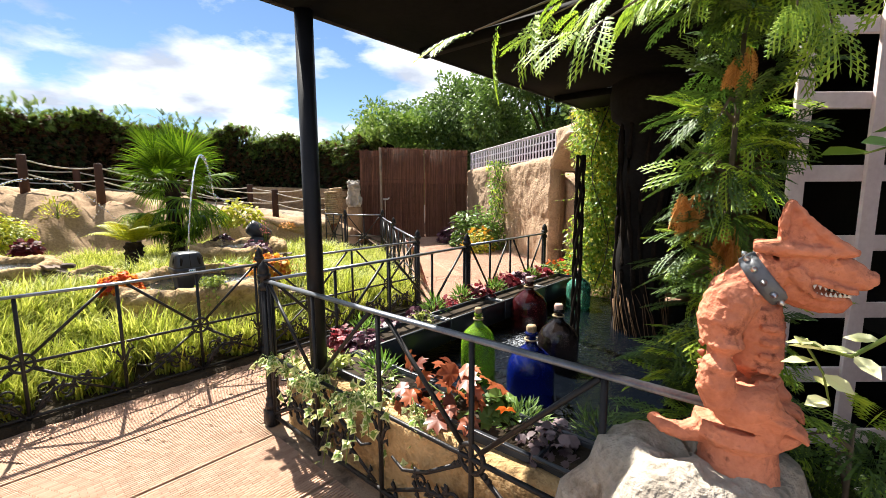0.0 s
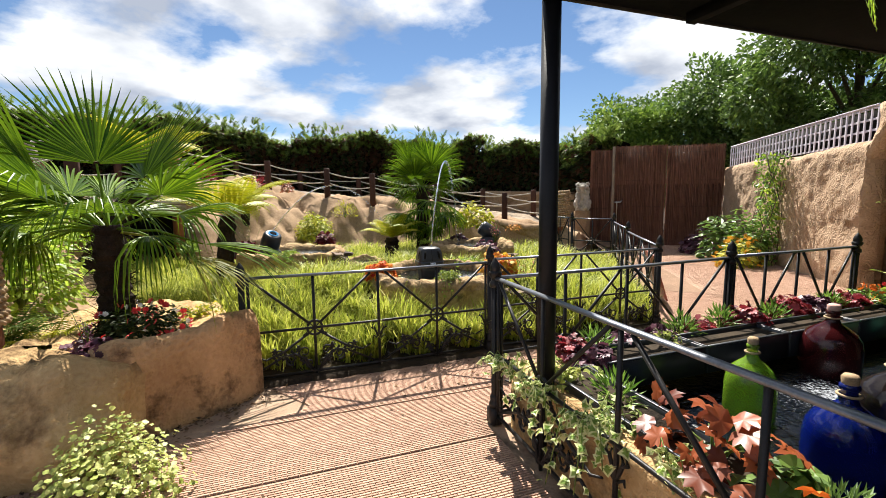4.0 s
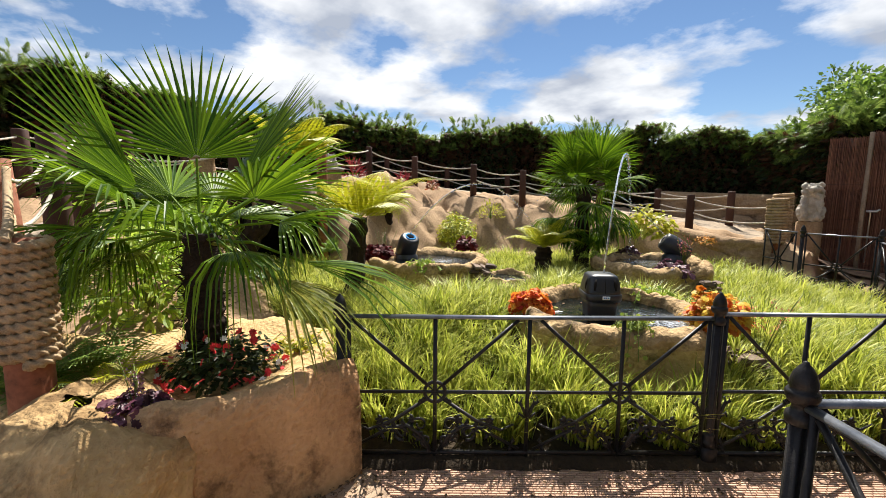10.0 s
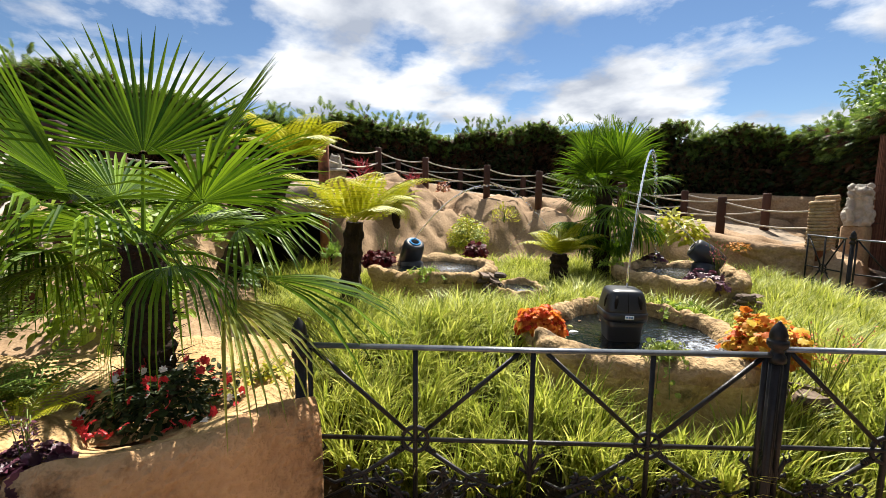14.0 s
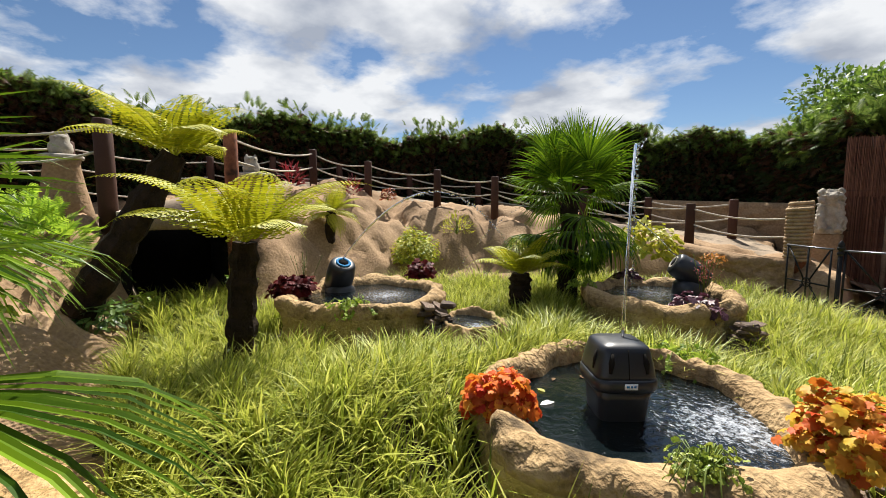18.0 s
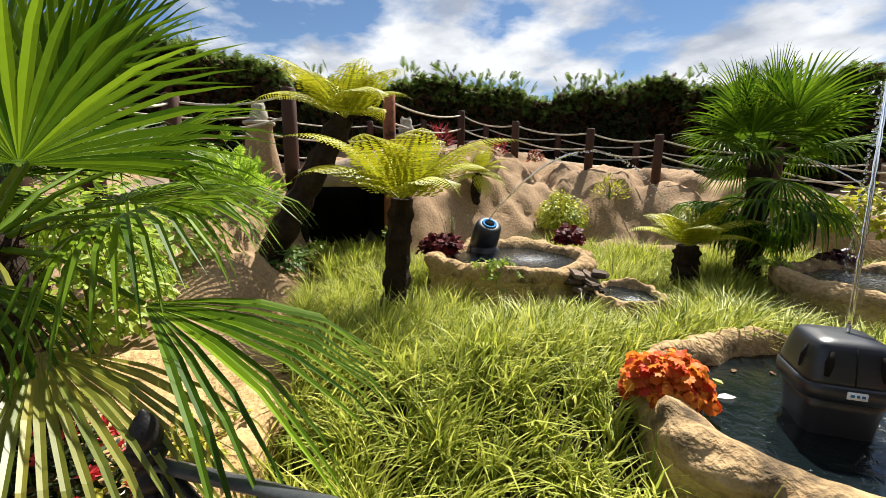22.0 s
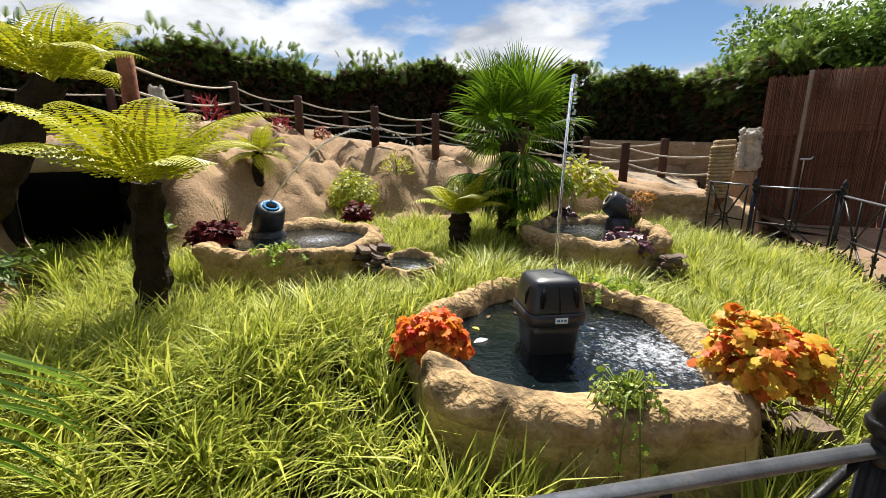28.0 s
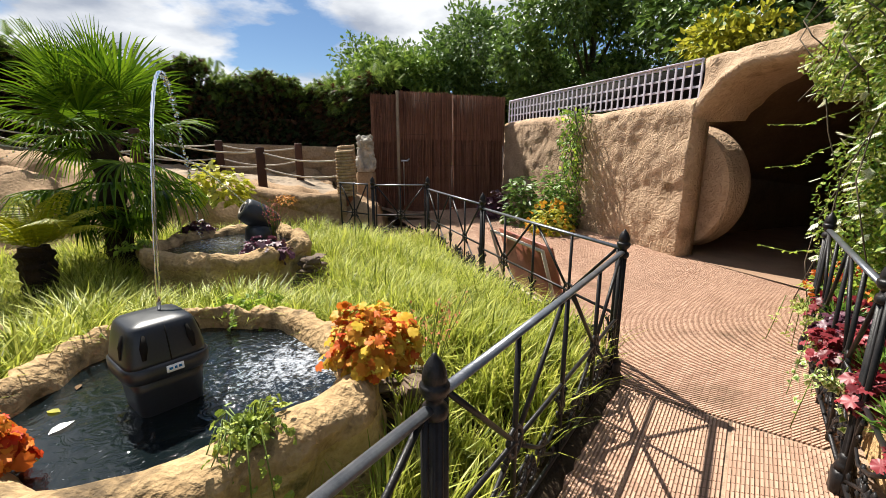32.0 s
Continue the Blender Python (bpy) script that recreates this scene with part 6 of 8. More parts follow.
for p in (cuts[1],):
    q = Geo().box((0, 0, 1.36), (0.06, 0.06, 2.72), bevel=0.006).obj("gate_post", M["beam"])
    q.location = (p.x, p.y - 0.03, 0.02)
    tagged(q, "narrow weathered timber gate post", "post")

WALL_A, WALL_B = Vector((-0.93, 13.69, 0)), Vector((0.98, 8.98, 0))


def rough_wall(name, a, b, prof_z, thick, label, mat, amp=0.035, top=None, n=150, kind="structure", category="wall"):
    """A hand-rendered wall with an uneven face and rounded top; its near face lies on a-b."""
    d = (b - a).normalized()
    nrm = Vector((-d.y, d.x, 0))
    g = Geo()
    zs = prof_z
    for i in range(n + 1):
        t = i / n
        hi = zs(t)
        col = [(0.0, -0.1 + (hi + 0.02) * k / 50) for k in range(51)] + [(0.05, hi), (thick * 0.5, hi + 0.02), (thick - 0.03, hi), (thick, hi - 0.08), (thick, -0.1)]
        for off, z in col:
            q = a.lerp(b, t) + nrm * off + Vector((0, 0, z))
            nz = noise.fractal(q * 1.9, 0.8, 2.0, 5)
            n2 = noise.noise(q * 9)
            g.v.append(tuple(q - nrm * (nz * amp * 1.6 + n2 * amp * 0.5 + noise.noise(q * 21) * amp * 0.28) + Vector((0, 0, nz * amp * 0.5 if z > 1.8 else 0))))
    m = 56
    for i in range(n):
        for j in range(m - 1):
            g.f.append((i * m + j, (i + 1) * m + j, (i + 1) * m + j + 1, i * m + j + 1))
    g.f += [tuple(range(m)), tuple(n * m + j for j in range(m))[::-1]]
    return tagged(g.obj(name, M[mat]), label, category, kind=kind)


rough_wall("wall_north_east", WALL_A, WALL_B, lambda t: 2.13 + 0.03 * math.sin(t * 8), 0.3, "hand-rendered sandy garden wall with an uneven face", "wall", 0.022)


def lattice(a, b, z0, z1, cols, rows, w, mat, label, group=""):
    L = (b - a).length
    ob = thing("lattice_panel", label, "trellis", (a.x, a.y, z0), group, turn=math.atan2((b - a).y, (b - a).x))
    h = z1 - z0
    for k in range(cols + 1):
        Geo().box((L * k / cols, 0, h / 2), (w, 0.018, h), bevel=0.002).obj("slat", M[mat], ob, smooth=False)
    for k in range(rows + 1):
        Geo().box((L / 2, 0.016, h * (0.04 + 0.92 * k / rows)), (L, 0.016, w), bevel=0.002).obj("slat", M[mat], ob, smooth=False)
    Geo().box((L / 2, 0.008, h + 0.012), (L, 0.05, 0.024), bevel=0.003).obj("cap_rail", M[mat], ob)
    return ob


wn = Vector((-(WALL_B - WALL_A).y, (WALL_B - WALL_A).x, 0)).normalized()
lattice(WALL_A + wn * 0.12, WALL_B + wn * 0.12 - (WALL_B - WALL_A).normalized() * 0.05, 2.14, 2.62, 38, 3, 0.028, "lattice", "lilac-grey square lattice panel along the wall top")
# Near-black sheet added so the lattice gaps look deeply shaded.
bk = Geo().box((0, 0, 0), (5.0, 0.02, 0.44)).obj("lattice_shade_sheet", M["dark"])
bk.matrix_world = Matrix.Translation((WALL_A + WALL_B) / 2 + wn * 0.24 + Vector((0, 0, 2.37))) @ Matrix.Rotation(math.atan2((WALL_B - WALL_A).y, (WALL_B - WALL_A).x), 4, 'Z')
tagged(bk, "dark sheet added as shade behind the lattice", "screen")

# ---- cave arch ----
ARCH_A, ARCH_B = Vector((0.98, 8.98, 0)), Vector((1.95, 6.60, 0))


def opening_top(x, L):
    """Height of the cave mouth at x along the arch."""
    return 1.86 + 0.54 * math.sin(min(1.0, max(0.0, x - 0.02) / 0.85) * math.pi / 2) ** 0.75 - 0.5 * max(0.0, (x - L * 0.62) / (L * 0.38)) ** 2


def cave():
    ob = thing("cave_entrance", "sculpted sandy cave arch with a dark tunnel inside", "cave", (0, 0, 0), kind="structure")
    d = (ARCH_B - ARCH_A).normalized()
    nrm = Vector((-d.y, d.x, 0))
    L = (ARCH_B - ARCH_A).length
    g = Geo()
    n = 46
    for i in range(n + 1):
        x = 0.02 + (L - 0.02) * i / n
        z0 = opening_top(x, L)
        hi = 2.62 + 0.10 * math.sin(x * 1.1)
        row = [(0.95, z0 + 0.03), (0.45, z0 + 0.0), (0.16, z0 - 0.01), (0.04, z0 + 0.03), (-0.02, z0 + 0.10)]
        row += [(0.0 + 0.02 * k, z0 + 0.10 + (hi - z0 - 0.12) * k / 5) for k in range(1, 6)] + [(0.25, hi + 0.02), (0.9, hi + 0.04)]
        for dep, z in row:
            q = ARCH_A + d * x + nrm * dep + Vector((0, 0, z))
            nz = noise.fractal(q * 2.4, 0.8, 2.0, 5)
            g.v.append(tuple(q - nrm * nz * 0.05 + Vector((0, 0, nz * 0.025))))
    m = 12
    for i in range(n):
        for j in range(m - 1):
            g.f.append((i * m + j, (i + 1) * m + j, (i + 1) * m + j + 1, i * m + j + 1))
    g.obj("arch", M["wall"], ob, "thick rounded render arch")
    j2 = Geo()
    for k in range(13):
        z = -0.05 + 1.95 * k / 12
        for dep, x in ((-0.01, 0.0), (0.03, 0.03), (0.20, 0.035), (0.24, 0.0)):
            q = ARCH_A + d * x + nrm * dep + Vector((0, 0, z))
            nz = noise.fractal(q * 2.4, 0.8, 2.0, 4)
            j2.v.append(tuple(q + d * nz * 0.02))
    for k in range(12):
        for c in range(3):
            j2.f.append((k * 4 + c, k * 4 + c + 1, k * 4 + c + 5, k * 4 + c + 4))
    j2.obj("jamb", M["wall"], ob, "rendered end of the wall")
    # Vault, sides and back carry the tunnel's shade in their darker colour.
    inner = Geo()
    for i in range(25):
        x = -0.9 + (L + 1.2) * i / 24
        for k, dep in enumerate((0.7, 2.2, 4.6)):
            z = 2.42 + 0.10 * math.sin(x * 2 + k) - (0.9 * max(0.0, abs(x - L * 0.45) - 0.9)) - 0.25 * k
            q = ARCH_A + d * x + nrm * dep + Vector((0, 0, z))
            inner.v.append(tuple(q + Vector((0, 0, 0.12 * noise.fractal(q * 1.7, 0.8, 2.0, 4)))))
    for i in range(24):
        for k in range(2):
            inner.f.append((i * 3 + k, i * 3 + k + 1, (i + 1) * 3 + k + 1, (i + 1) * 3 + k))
    inner.obj("vault", M["tunnel"], ob, "rough tunnel vault with deep shade in its colour")
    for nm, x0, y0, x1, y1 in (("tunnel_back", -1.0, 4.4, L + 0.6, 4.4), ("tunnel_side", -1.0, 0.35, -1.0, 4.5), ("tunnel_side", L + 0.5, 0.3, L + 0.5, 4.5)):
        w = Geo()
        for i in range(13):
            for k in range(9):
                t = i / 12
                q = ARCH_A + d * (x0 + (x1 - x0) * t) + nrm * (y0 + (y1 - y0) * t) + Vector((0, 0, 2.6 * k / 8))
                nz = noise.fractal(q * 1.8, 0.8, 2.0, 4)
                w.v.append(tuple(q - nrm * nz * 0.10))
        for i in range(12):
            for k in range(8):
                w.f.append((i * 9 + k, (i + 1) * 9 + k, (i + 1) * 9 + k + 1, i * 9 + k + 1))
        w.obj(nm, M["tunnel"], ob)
    fl = Geo()
    for x, dep in ((-1.0, 0.10), (L + 0.3, 0.10), (L + 0.3, 4.5), (-1.0, 4.5)):
        fl.v.append(tuple(ARCH_A + d * x + nrm * dep + Vector((0, 0, 0.085))))
    fl.f = [(0, 1, 2, 3)]
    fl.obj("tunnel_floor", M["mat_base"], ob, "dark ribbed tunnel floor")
    st = thing("rolling_stone", "large round sand-coloured stone disc behind the cave mouth", "stone")
    c = ARCH_A - d * 0.56 + nrm * 0.62 + Vector((0, 0, 0.98))
    turn = nrm.to_track_quat('Z', 'Y').to_matrix()
    Geo().lathe([(0.0, -0.23), (0.80, -0.23), (0.87, -0.20), (0.89, -0.14), (0.89, 0.14), (0.87, 0.20), (0.80, 0.23), (0.0, 0.23)], tuple(c), 64, turn=turn).obj("disc", M["wall"], st, smooth=False)
    return d, nrm


cd, cn = cave()


# ---- covered pool ----
def roof():
    ob = thing("canopy_roof", "dark flat canopy roof over the pool with a pale fascia edge", "roof", (0, 0, 0), kind="structure")
    c0, c1 = Vector((-1.12, 2.72, 0)), Vector((2.3, 7.85, 0))
    e = [c0, c1, Vector((3.6, 6.6, 0)), Vector((3.6, 2.4, 0)), Vector((1.6, 3.02, 0))]
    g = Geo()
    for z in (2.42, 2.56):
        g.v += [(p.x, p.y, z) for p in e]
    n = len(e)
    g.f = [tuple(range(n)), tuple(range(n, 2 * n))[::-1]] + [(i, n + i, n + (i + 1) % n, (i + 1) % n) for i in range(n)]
    # Deck colour holds the underside's shade, so bounced light hardly shows.
    g.obj("deck", M["roof"], ob, "underside with shade in its near-black colour")
    d = (c1 - c0).normalized()
    side = Vector((d.y, -d.x, 0))
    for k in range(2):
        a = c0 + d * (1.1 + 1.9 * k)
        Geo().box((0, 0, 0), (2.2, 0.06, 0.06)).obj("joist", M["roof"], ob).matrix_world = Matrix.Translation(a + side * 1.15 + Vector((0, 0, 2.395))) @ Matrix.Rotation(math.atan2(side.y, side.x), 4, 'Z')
    Ld = (c1 - c0).length
    f = Geo().box((0, 0, 0), (Ld + 0.06, 0.02, 0.16), bevel=0.004).obj("fascia", M["fascia"], ob)
    f.matrix_world = Matrix.Translation((c0 + c1) / 2 - side * 0.012 + Vector((0, 0, 2.49))) @ Matrix.Rotation(math.atan2(d.y, d.x), 4, 'Z')
    f2 = Geo().box((0, 0, 0), ((e[4] - c0).length, 0.02, 0.16), bevel=0.004).obj("fascia", M["fascia"], ob)
    q = (e[4] - c0)
    f2.matrix_world = Matrix.Translation((c0 + e[4]) / 2 + Vector((0, 0, 2.49))) @ Matrix.Rotation(math.atan2(q.y, q.x), 4, 'Z')


roof()
pl = Geo().tube([(0, 0, -0.05), (0, 0, 2.44)], 0.047, 24).obj("canopy_pole", M["pole"])
pl.location = (-0.97, 2.92, 0)
tagged(pl, "tall round black pole that carries the canopy", "pole")


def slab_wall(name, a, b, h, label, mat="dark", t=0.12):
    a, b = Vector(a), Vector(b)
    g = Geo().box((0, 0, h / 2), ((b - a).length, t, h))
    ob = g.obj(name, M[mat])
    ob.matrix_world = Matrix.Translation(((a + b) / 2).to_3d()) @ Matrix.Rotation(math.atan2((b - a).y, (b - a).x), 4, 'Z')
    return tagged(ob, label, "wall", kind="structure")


# Pool walls: the gloom under the canopy is put into their near-black colour.
slab_wall("wall_pool_back", (3.5, 0.5), (3.5, 6.8), 2.42, "wall behind the covered pool, canopy shade in its near-black colour")
slab_wall("wall_pool_side", (1.25, 1.45), (3.5, 0.9), 2.42, "wall beside the terracotta statue, canopy shade in its near-black colour")
slab_wall("wall_pool_end", (2.1, 6.9), (3.5, 6.75), 2.42, "end wall of the covered pool, canopy shade in its near-black colour")


def column():
    ob = thing("ivy_column", "dark rough column wrapped in dry roots and ivy", "column", (1.33, 4.75, 0.0))
    g = Geo()
    pts = [(0, 0, 2.44 * i / 24) for i in range(25)]
    g.tube(pts, [0.20 + 0.02 * math.sin(i * 0.9) + (0.10 if i > 20 else 0) for i in range(25)], 18, lobes=4, lobe=0.06, twist=1.5)
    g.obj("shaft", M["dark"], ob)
    r = Geo()
    for k in range(46):
        a = rng.uniform(0, 6.28)
        z = rng.uniform(0.42, 0.75)
        p = [(0.22 * math.cos(a + 0.1 * j), 0.22 * math.sin(a + 0.1 * j) - 0.03 * j, z - 0.12 * j + rng.normal(0, 0.03)) for j in range(5)]
        r.tube(p, 0.004, 4)
    r.obj("dry_root", M["litter"], ob, "tangled dry brown roots")
    for k in range(11):
        a0 = k * 0.571
        v = Geo().tube([(0.215 * math.cos(a0 + 0.25 * math.sin(z * 2.3 + k)), 0.215 * math.sin(a0 + 0.25 * math.sin(z * 2.3 + k)), z) for z in np.linspace(0.0, 2.36, 26)],
                       [0.018 + 0.007 * math.sin(i * 1.7 + k) for i in range(26)], 8)
        v.obj("vine_stem", M["bark_dark"], ob, "dark twisted vine stem")


column()


def pool():
    ob = thing("pool_planter", "sand-rendered planter wall edged with black troughs round a dark pool", "planter", (0, 0, 0))
    u, w = U, W
    P = Vector((*POST_P, 0)) + w * 0.10 + u * 0.06

    def wall(a, b, h, t, name, mat):
        g = Geo()
        d = (b - a).normalized()
        nr = Vector((-d.y, d.x, 0))
        n = 40
        prof = [(0, -0.05), (0, h * 0.5), (0.0, h - 0.05), (0.03, h), (t - 0.03, h), (t, h - 0.05), (t, -0.05)]
        for i in range(n + 1):
            for off, z in prof:
                q = a.lerp(b, i / n) + nr * off + Vector((0, 0, z))
                nz = noise.fractal(q * 3, 0.8, 2.0, 4)
                g.v.append(tuple(q - nr * nz * 0.025 + Vector((0, 0, nz * 0.02 if z > 0.2 else 0))))
        m = len(prof)
        for i in range(n):
            for j in range(m - 1):
                g.f.append((i * m + j, (i + 1) * m + j, (i + 1) * m + j + 1, i * m + j + 1))
        g.f += [tuple(range(m)), tuple(n * m + j for j in range(m))[::-1]]
        return g.obj(name, M[mat], ob)

    Q = P + w * 2.4
    R = P + u * 3.75
    wall(P, Q, 0.44, 0.16, "front_wall", "cement")
    wall(R, P, 0.40, 0.16, "path_wall", "cement")
    for a, b, n in ((P + u * 0.20 + w * 0.28, P + u * 0.20 + w * 2.4, 3), (P + w * 0.20 + u * 0.45, P + w * 0.20 + u * 3.6, 4)):
        d = (b - a) / n
        ang = math.atan2(d.y, d.x)
        for k in range(n):
            c = a + d * (k + 0.5)
            tr = thing("plant_trough", "long black plastic plant trough on the pool edge", "planter", (c.x, c.y, 0.30), "plant troughs", turn=ang)
            L = d.length - 0.03
            Geo().box((0, -0.11, 0.09), (L, 0.012, 0.18), bevel=0.003).obj("side", M["plastic"], tr)
            Geo().box((0, 0.11, 0.09), (L, 0.012, 0.18), bevel=0.003).obj("side", M["plastic"], tr)
            for s in (-1, 1):
                Geo().box((s * L / 2, 0, 0.09), (0.012, 0.23, 0.18), bevel=0.003).obj("end", M["plastic"], tr)
                Geo().box((0, s * 0.118, 0.182), (L + 0.02, 0.022, 0.012), bevel=0.003).obj("lip", M["plastic"], tr)
            Geo().box((0, 0, 0.15), (L - 0.02, 0.21, 0.02)).obj("compost", M["soil"], tr)
    wt_ = Geo()
    pts = [P + u * 0.1 + w * 0.1, P + u * 0.1 + w * 2.6, Vector((3.4, 1.2, 0)), Vector((3.4, 6.6, 0)), R + w * 1.2, R + w * 0.1]
    wt_.v = [(p.x, p.y, 0.22) for p in pts]
    wt_.f = [tuple(range(len(pts)))]
    # The pale patch here paints broken white reflections round the bottles.
    tagged(wt_.obj("pool_water", water("pool_water", (0.002, 0.003, 0.005), (0.35, 4.2, 0.22), 0.7, 0.8, -0.16)), "black rippling pool water with white glints painted in", "water", kind="structure")


pool()


def demijohn(at, r, h, mat, label, cork="cork", flat=1.0):
    ob = thing("glass_demijohn", label, "bottle", at, "glass demijohns in the pool")
    pr = [(r * 0.92, 0.0), (r, h * 0.05), (r, h * 0.50), (r * 0.94, h * 0.60), (r * 0.78, h * 0.68), (r * 0.50, h * 0.745), (r * 0.28, h * 0.79), (r * 0.22, h * 0.83), (r * 0.20, h * 0.90), (r * 0.25, h * 0.91), (r * 0.25, h * 0.94), (r * 0.19, h * 0.95)]
    Geo().lathe(pr, n=36).obj("glass_body", M[mat], ob)
    Geo().lathe([(r * 0.15, h * 0.90), (r * 0.20, h * 0.945), (r * 0.22, h * 1.0), (r * 0.17, h * 1.02)], n=18).obj("stopper", M[cork], ob)
    Geo().tube([(r * 0.27 * math.cos(a * 0.4), r * 0.27 * math.sin(a * 0.4), h * 0.86) for a in range(17)], 0.006, 6).obj("neck_cord", M["rope"], ob)


demijohn((0.335, 4.70, 0.12), 0.17, 0.565, "glass_amber", "big dark amber glass demijohn standing in the pool")
demijohn((0.485, 3.80, 0.12), 0.146, 0.545, "glass_dark", "smoky glass demijohn with a pink wax stopper in the pool")
demijohn((0.25, 3.25, 0.12), 0.145, 0.55, "glass_blue", "cobalt blue glass demijohn standing in the pool", "rope")
demijohn((-0.09, 3.58, 0.18), 0.12, 0.50, "glass_green", "lime green glass demijohn standing in the pool", "rope")
demijohn((0.92, 5.45, 0.22), 0.13, 0.42, "glass_teal", "teal glass bottle near the ivy column")


# ---- terracotta gargoyle on its rock ----
def gargoyle():
    """One plain mesh: a crouching long-snouted creature with pointed ears."""
    g = Geo()
    x, y, up = Vector((0.877, -0.481, 0)), Vector((0.481, 0.877, 0)), Vector((0, 0, 1))
    o = Vector((0.674, 1.824, 0.0))

    def P(a, b, c):
        return tuple(o + x * a + y * b + up * c)

    def limb(pts, rs, n=12, flat=1.0):
        g.tube([P(*p) for p in pts], list(rs), n, flat)

    def slab(pts, b0, b1):
        n = len(pts)
        k = len(g.v)
        g.v.extend(P(a_, bb, c_) for bb in (b0, b1) for a_, c_ in pts)
        g.f.extend([tuple(range(k, k + n)), tuple(range(k + n, k + 2 * n))[::-1]])
        g.f.extend((k + i, k + n + i, k + n + (i + 1) % n, k + (i + 1) % n) for i in range(n))

    # hunched trunk, neck, skull and snout
    limb([(0.005, 0, 0.88), (0.012, 0, 0.97), (0.014, 0, 1.06), (0.004, 0, 1.14), (-0.012, 0, 1.20), (-0.006, 0, 1.25)], [0.072, 0.066, 0.066, 0.074, 0.078, 0.052], 28)
    limb([(-0.01, 0, 1.235), (0.02, 0, 1.27), (0.06, 0, 1.305)], [0.066, 0.058, 0.058], 16)
    limb([(0.05, 0, 1.318), (0.09, 0, 1.318), (0.135, 0, 1.312), (0.17, 0, 1.300), (0.195, 0, 1.288), (0.214, 0, 1.278)], [0.050, 0.056, 0.046, 0.036, 0.028, 0.017], 18)
    limb([(0.190, 0, 1.309), (0.212, 0, 1.290), (0.219, 0, 1.276)], [0.014, 0.019, 0.010], 10)
    limb([(0.068, 0, 1.272), (0.105, 0, 1.240), (0.14, 0, 1.228), (0.168, 0, 1.230), (0.182, 0, 1.240)], [0.048, 0.036, 0.027, 0.021, 0.012], 14)
    # flat brow with its swept-back corners
    slab([(-0.004, 1.358), (0.05, 1.366), (0.12, 1.362), (0.178, 1.356), (0.181, 1.346), (0.12, 1.340), (0.05, 1.334), (0.012, 1.342)], -0.056, 0.056)
    for s in (-1, 1):
        # tall ear with a steep back edge, its hollow rim
        slab([(0.055, 1.350), (0.052, 1.40), (0.056, 1.455), (0.064, 1.466), (0.080, 1.440), (0.115, 1.395), (0.160, 1.362), (0.160, 1.350)], s * 0.026, s * 0.052)
        limb([(0.056, s * 0.056, 1.36), (0.053, s * 0.060, 1.41), (0.059, s * 0.058, 1.458)], [0.012, 0.010, 0.005], 9)
        limb([(0.062, s * 0.046, 1.462), (0.095, s * 0.050, 1.418), (0.135, s * 0.050, 1.378), (0.172, s * 0.044, 1.356)], [0.006, 0.010, 0.012, 0.008], 9)
        # heavy brow over a sunk eye, cheek, lip rolled round the mouth, nostril
        limb([(-0.002, s * 0.060, 1.352), (0.06, s * 0.064, 1.352), (0.12, s * 0.056, 1.350), (0.165, s * 0.040, 1.350), (0.184, s * 0.022, 1.350)], [0.010, 0.014, 0.013, 0.011, 0.008], 10)
        limb([(0.140, s * 0.040, 1.328), (0.155, s * 0.036, 1.326)], [0.009, 0.007], 8)
        limb([(0.075, s * 0.052, 1.312), (0.092, s * 0.055, 1.285), (0.105, s * 0.046, 1.258)], [0.018, 0.016, 0.010], 10)
        limb([(0.108, s * 0.046, 1.262), (0.102, s * 0.049, 1.276), (0.116, s * 0.048, 1.285), (0.145, s * 0.040, 1.276), (0.175, s * 0.031, 1.264), (0.192, s * 0.024, 1.262)], [0.007, 0.008, 0.009, 0.009, 0.008, 0.006], 9)
        limb([(0.108, s * 0.046, 1.262), (0.120, s * 0.040, 1.248), (0.145, s * 0.030, 1.242), (0.172, s * 0.022, 1.244)], [0.007, 0.008, 0.008, 0.006], 9)
        limb([(0.203, s * 0.014, 1.283), (0.214, s * 0.013, 1.276)], [0.010, 0.007], 8)
        # rounded shoulder, upper arm, forearm down to the hand on the knee
        limb([(-0.015, s * 0.060, 1.238), (-0.040, s * 0.086, 1.215), (-0.052, s * 0.098, 1.175), (-0.052, s * 0.102, 1.125)], [0.050, 0.056, 0.054, 0.042], 16)
        limb([(-0.045, s * 0.104, 1.165), (-0.040, s * 0.112, 1.12), (-0.045, s * 0.110, 1.075), (-0.055, s * 0.106, 1.045)], [0.030, 0.042, 0.038, 0.030], 14)
        limb([(-0.055, s * 0.106, 1.065), (-0.050, s * 0.106, 1.02), (-0.035, s * 0.102, 0.975), (-0.005, s * 0.094, 0.945), (0.035, s * 0.082, 0.932), (0.070, s * 0.070, 0.930)], [0.036, 0.042, 0.037, 0.030, 0.026, 0.027], 14)
        limb([(-0.068, s * 0.094, 1.06), (-0.074, s * 0.092, 1.00), (-0.060, s * 0.090, 0.95)], [0.016, 0.022, 0.014], 10)
        for k in range(4):
            limb([(0.062, s * (0.040 + 0.015 * k), 0.938), (0.096, s * (0.036 + 0.016 * k), 0.936), (0.120, s * (0.033 + 0.016 * k), 0.924), (0.134, s * (0.032 + 0.016 * k), 0.908)], [0.011, 0.0115, 0.0095, 0.005], 8)
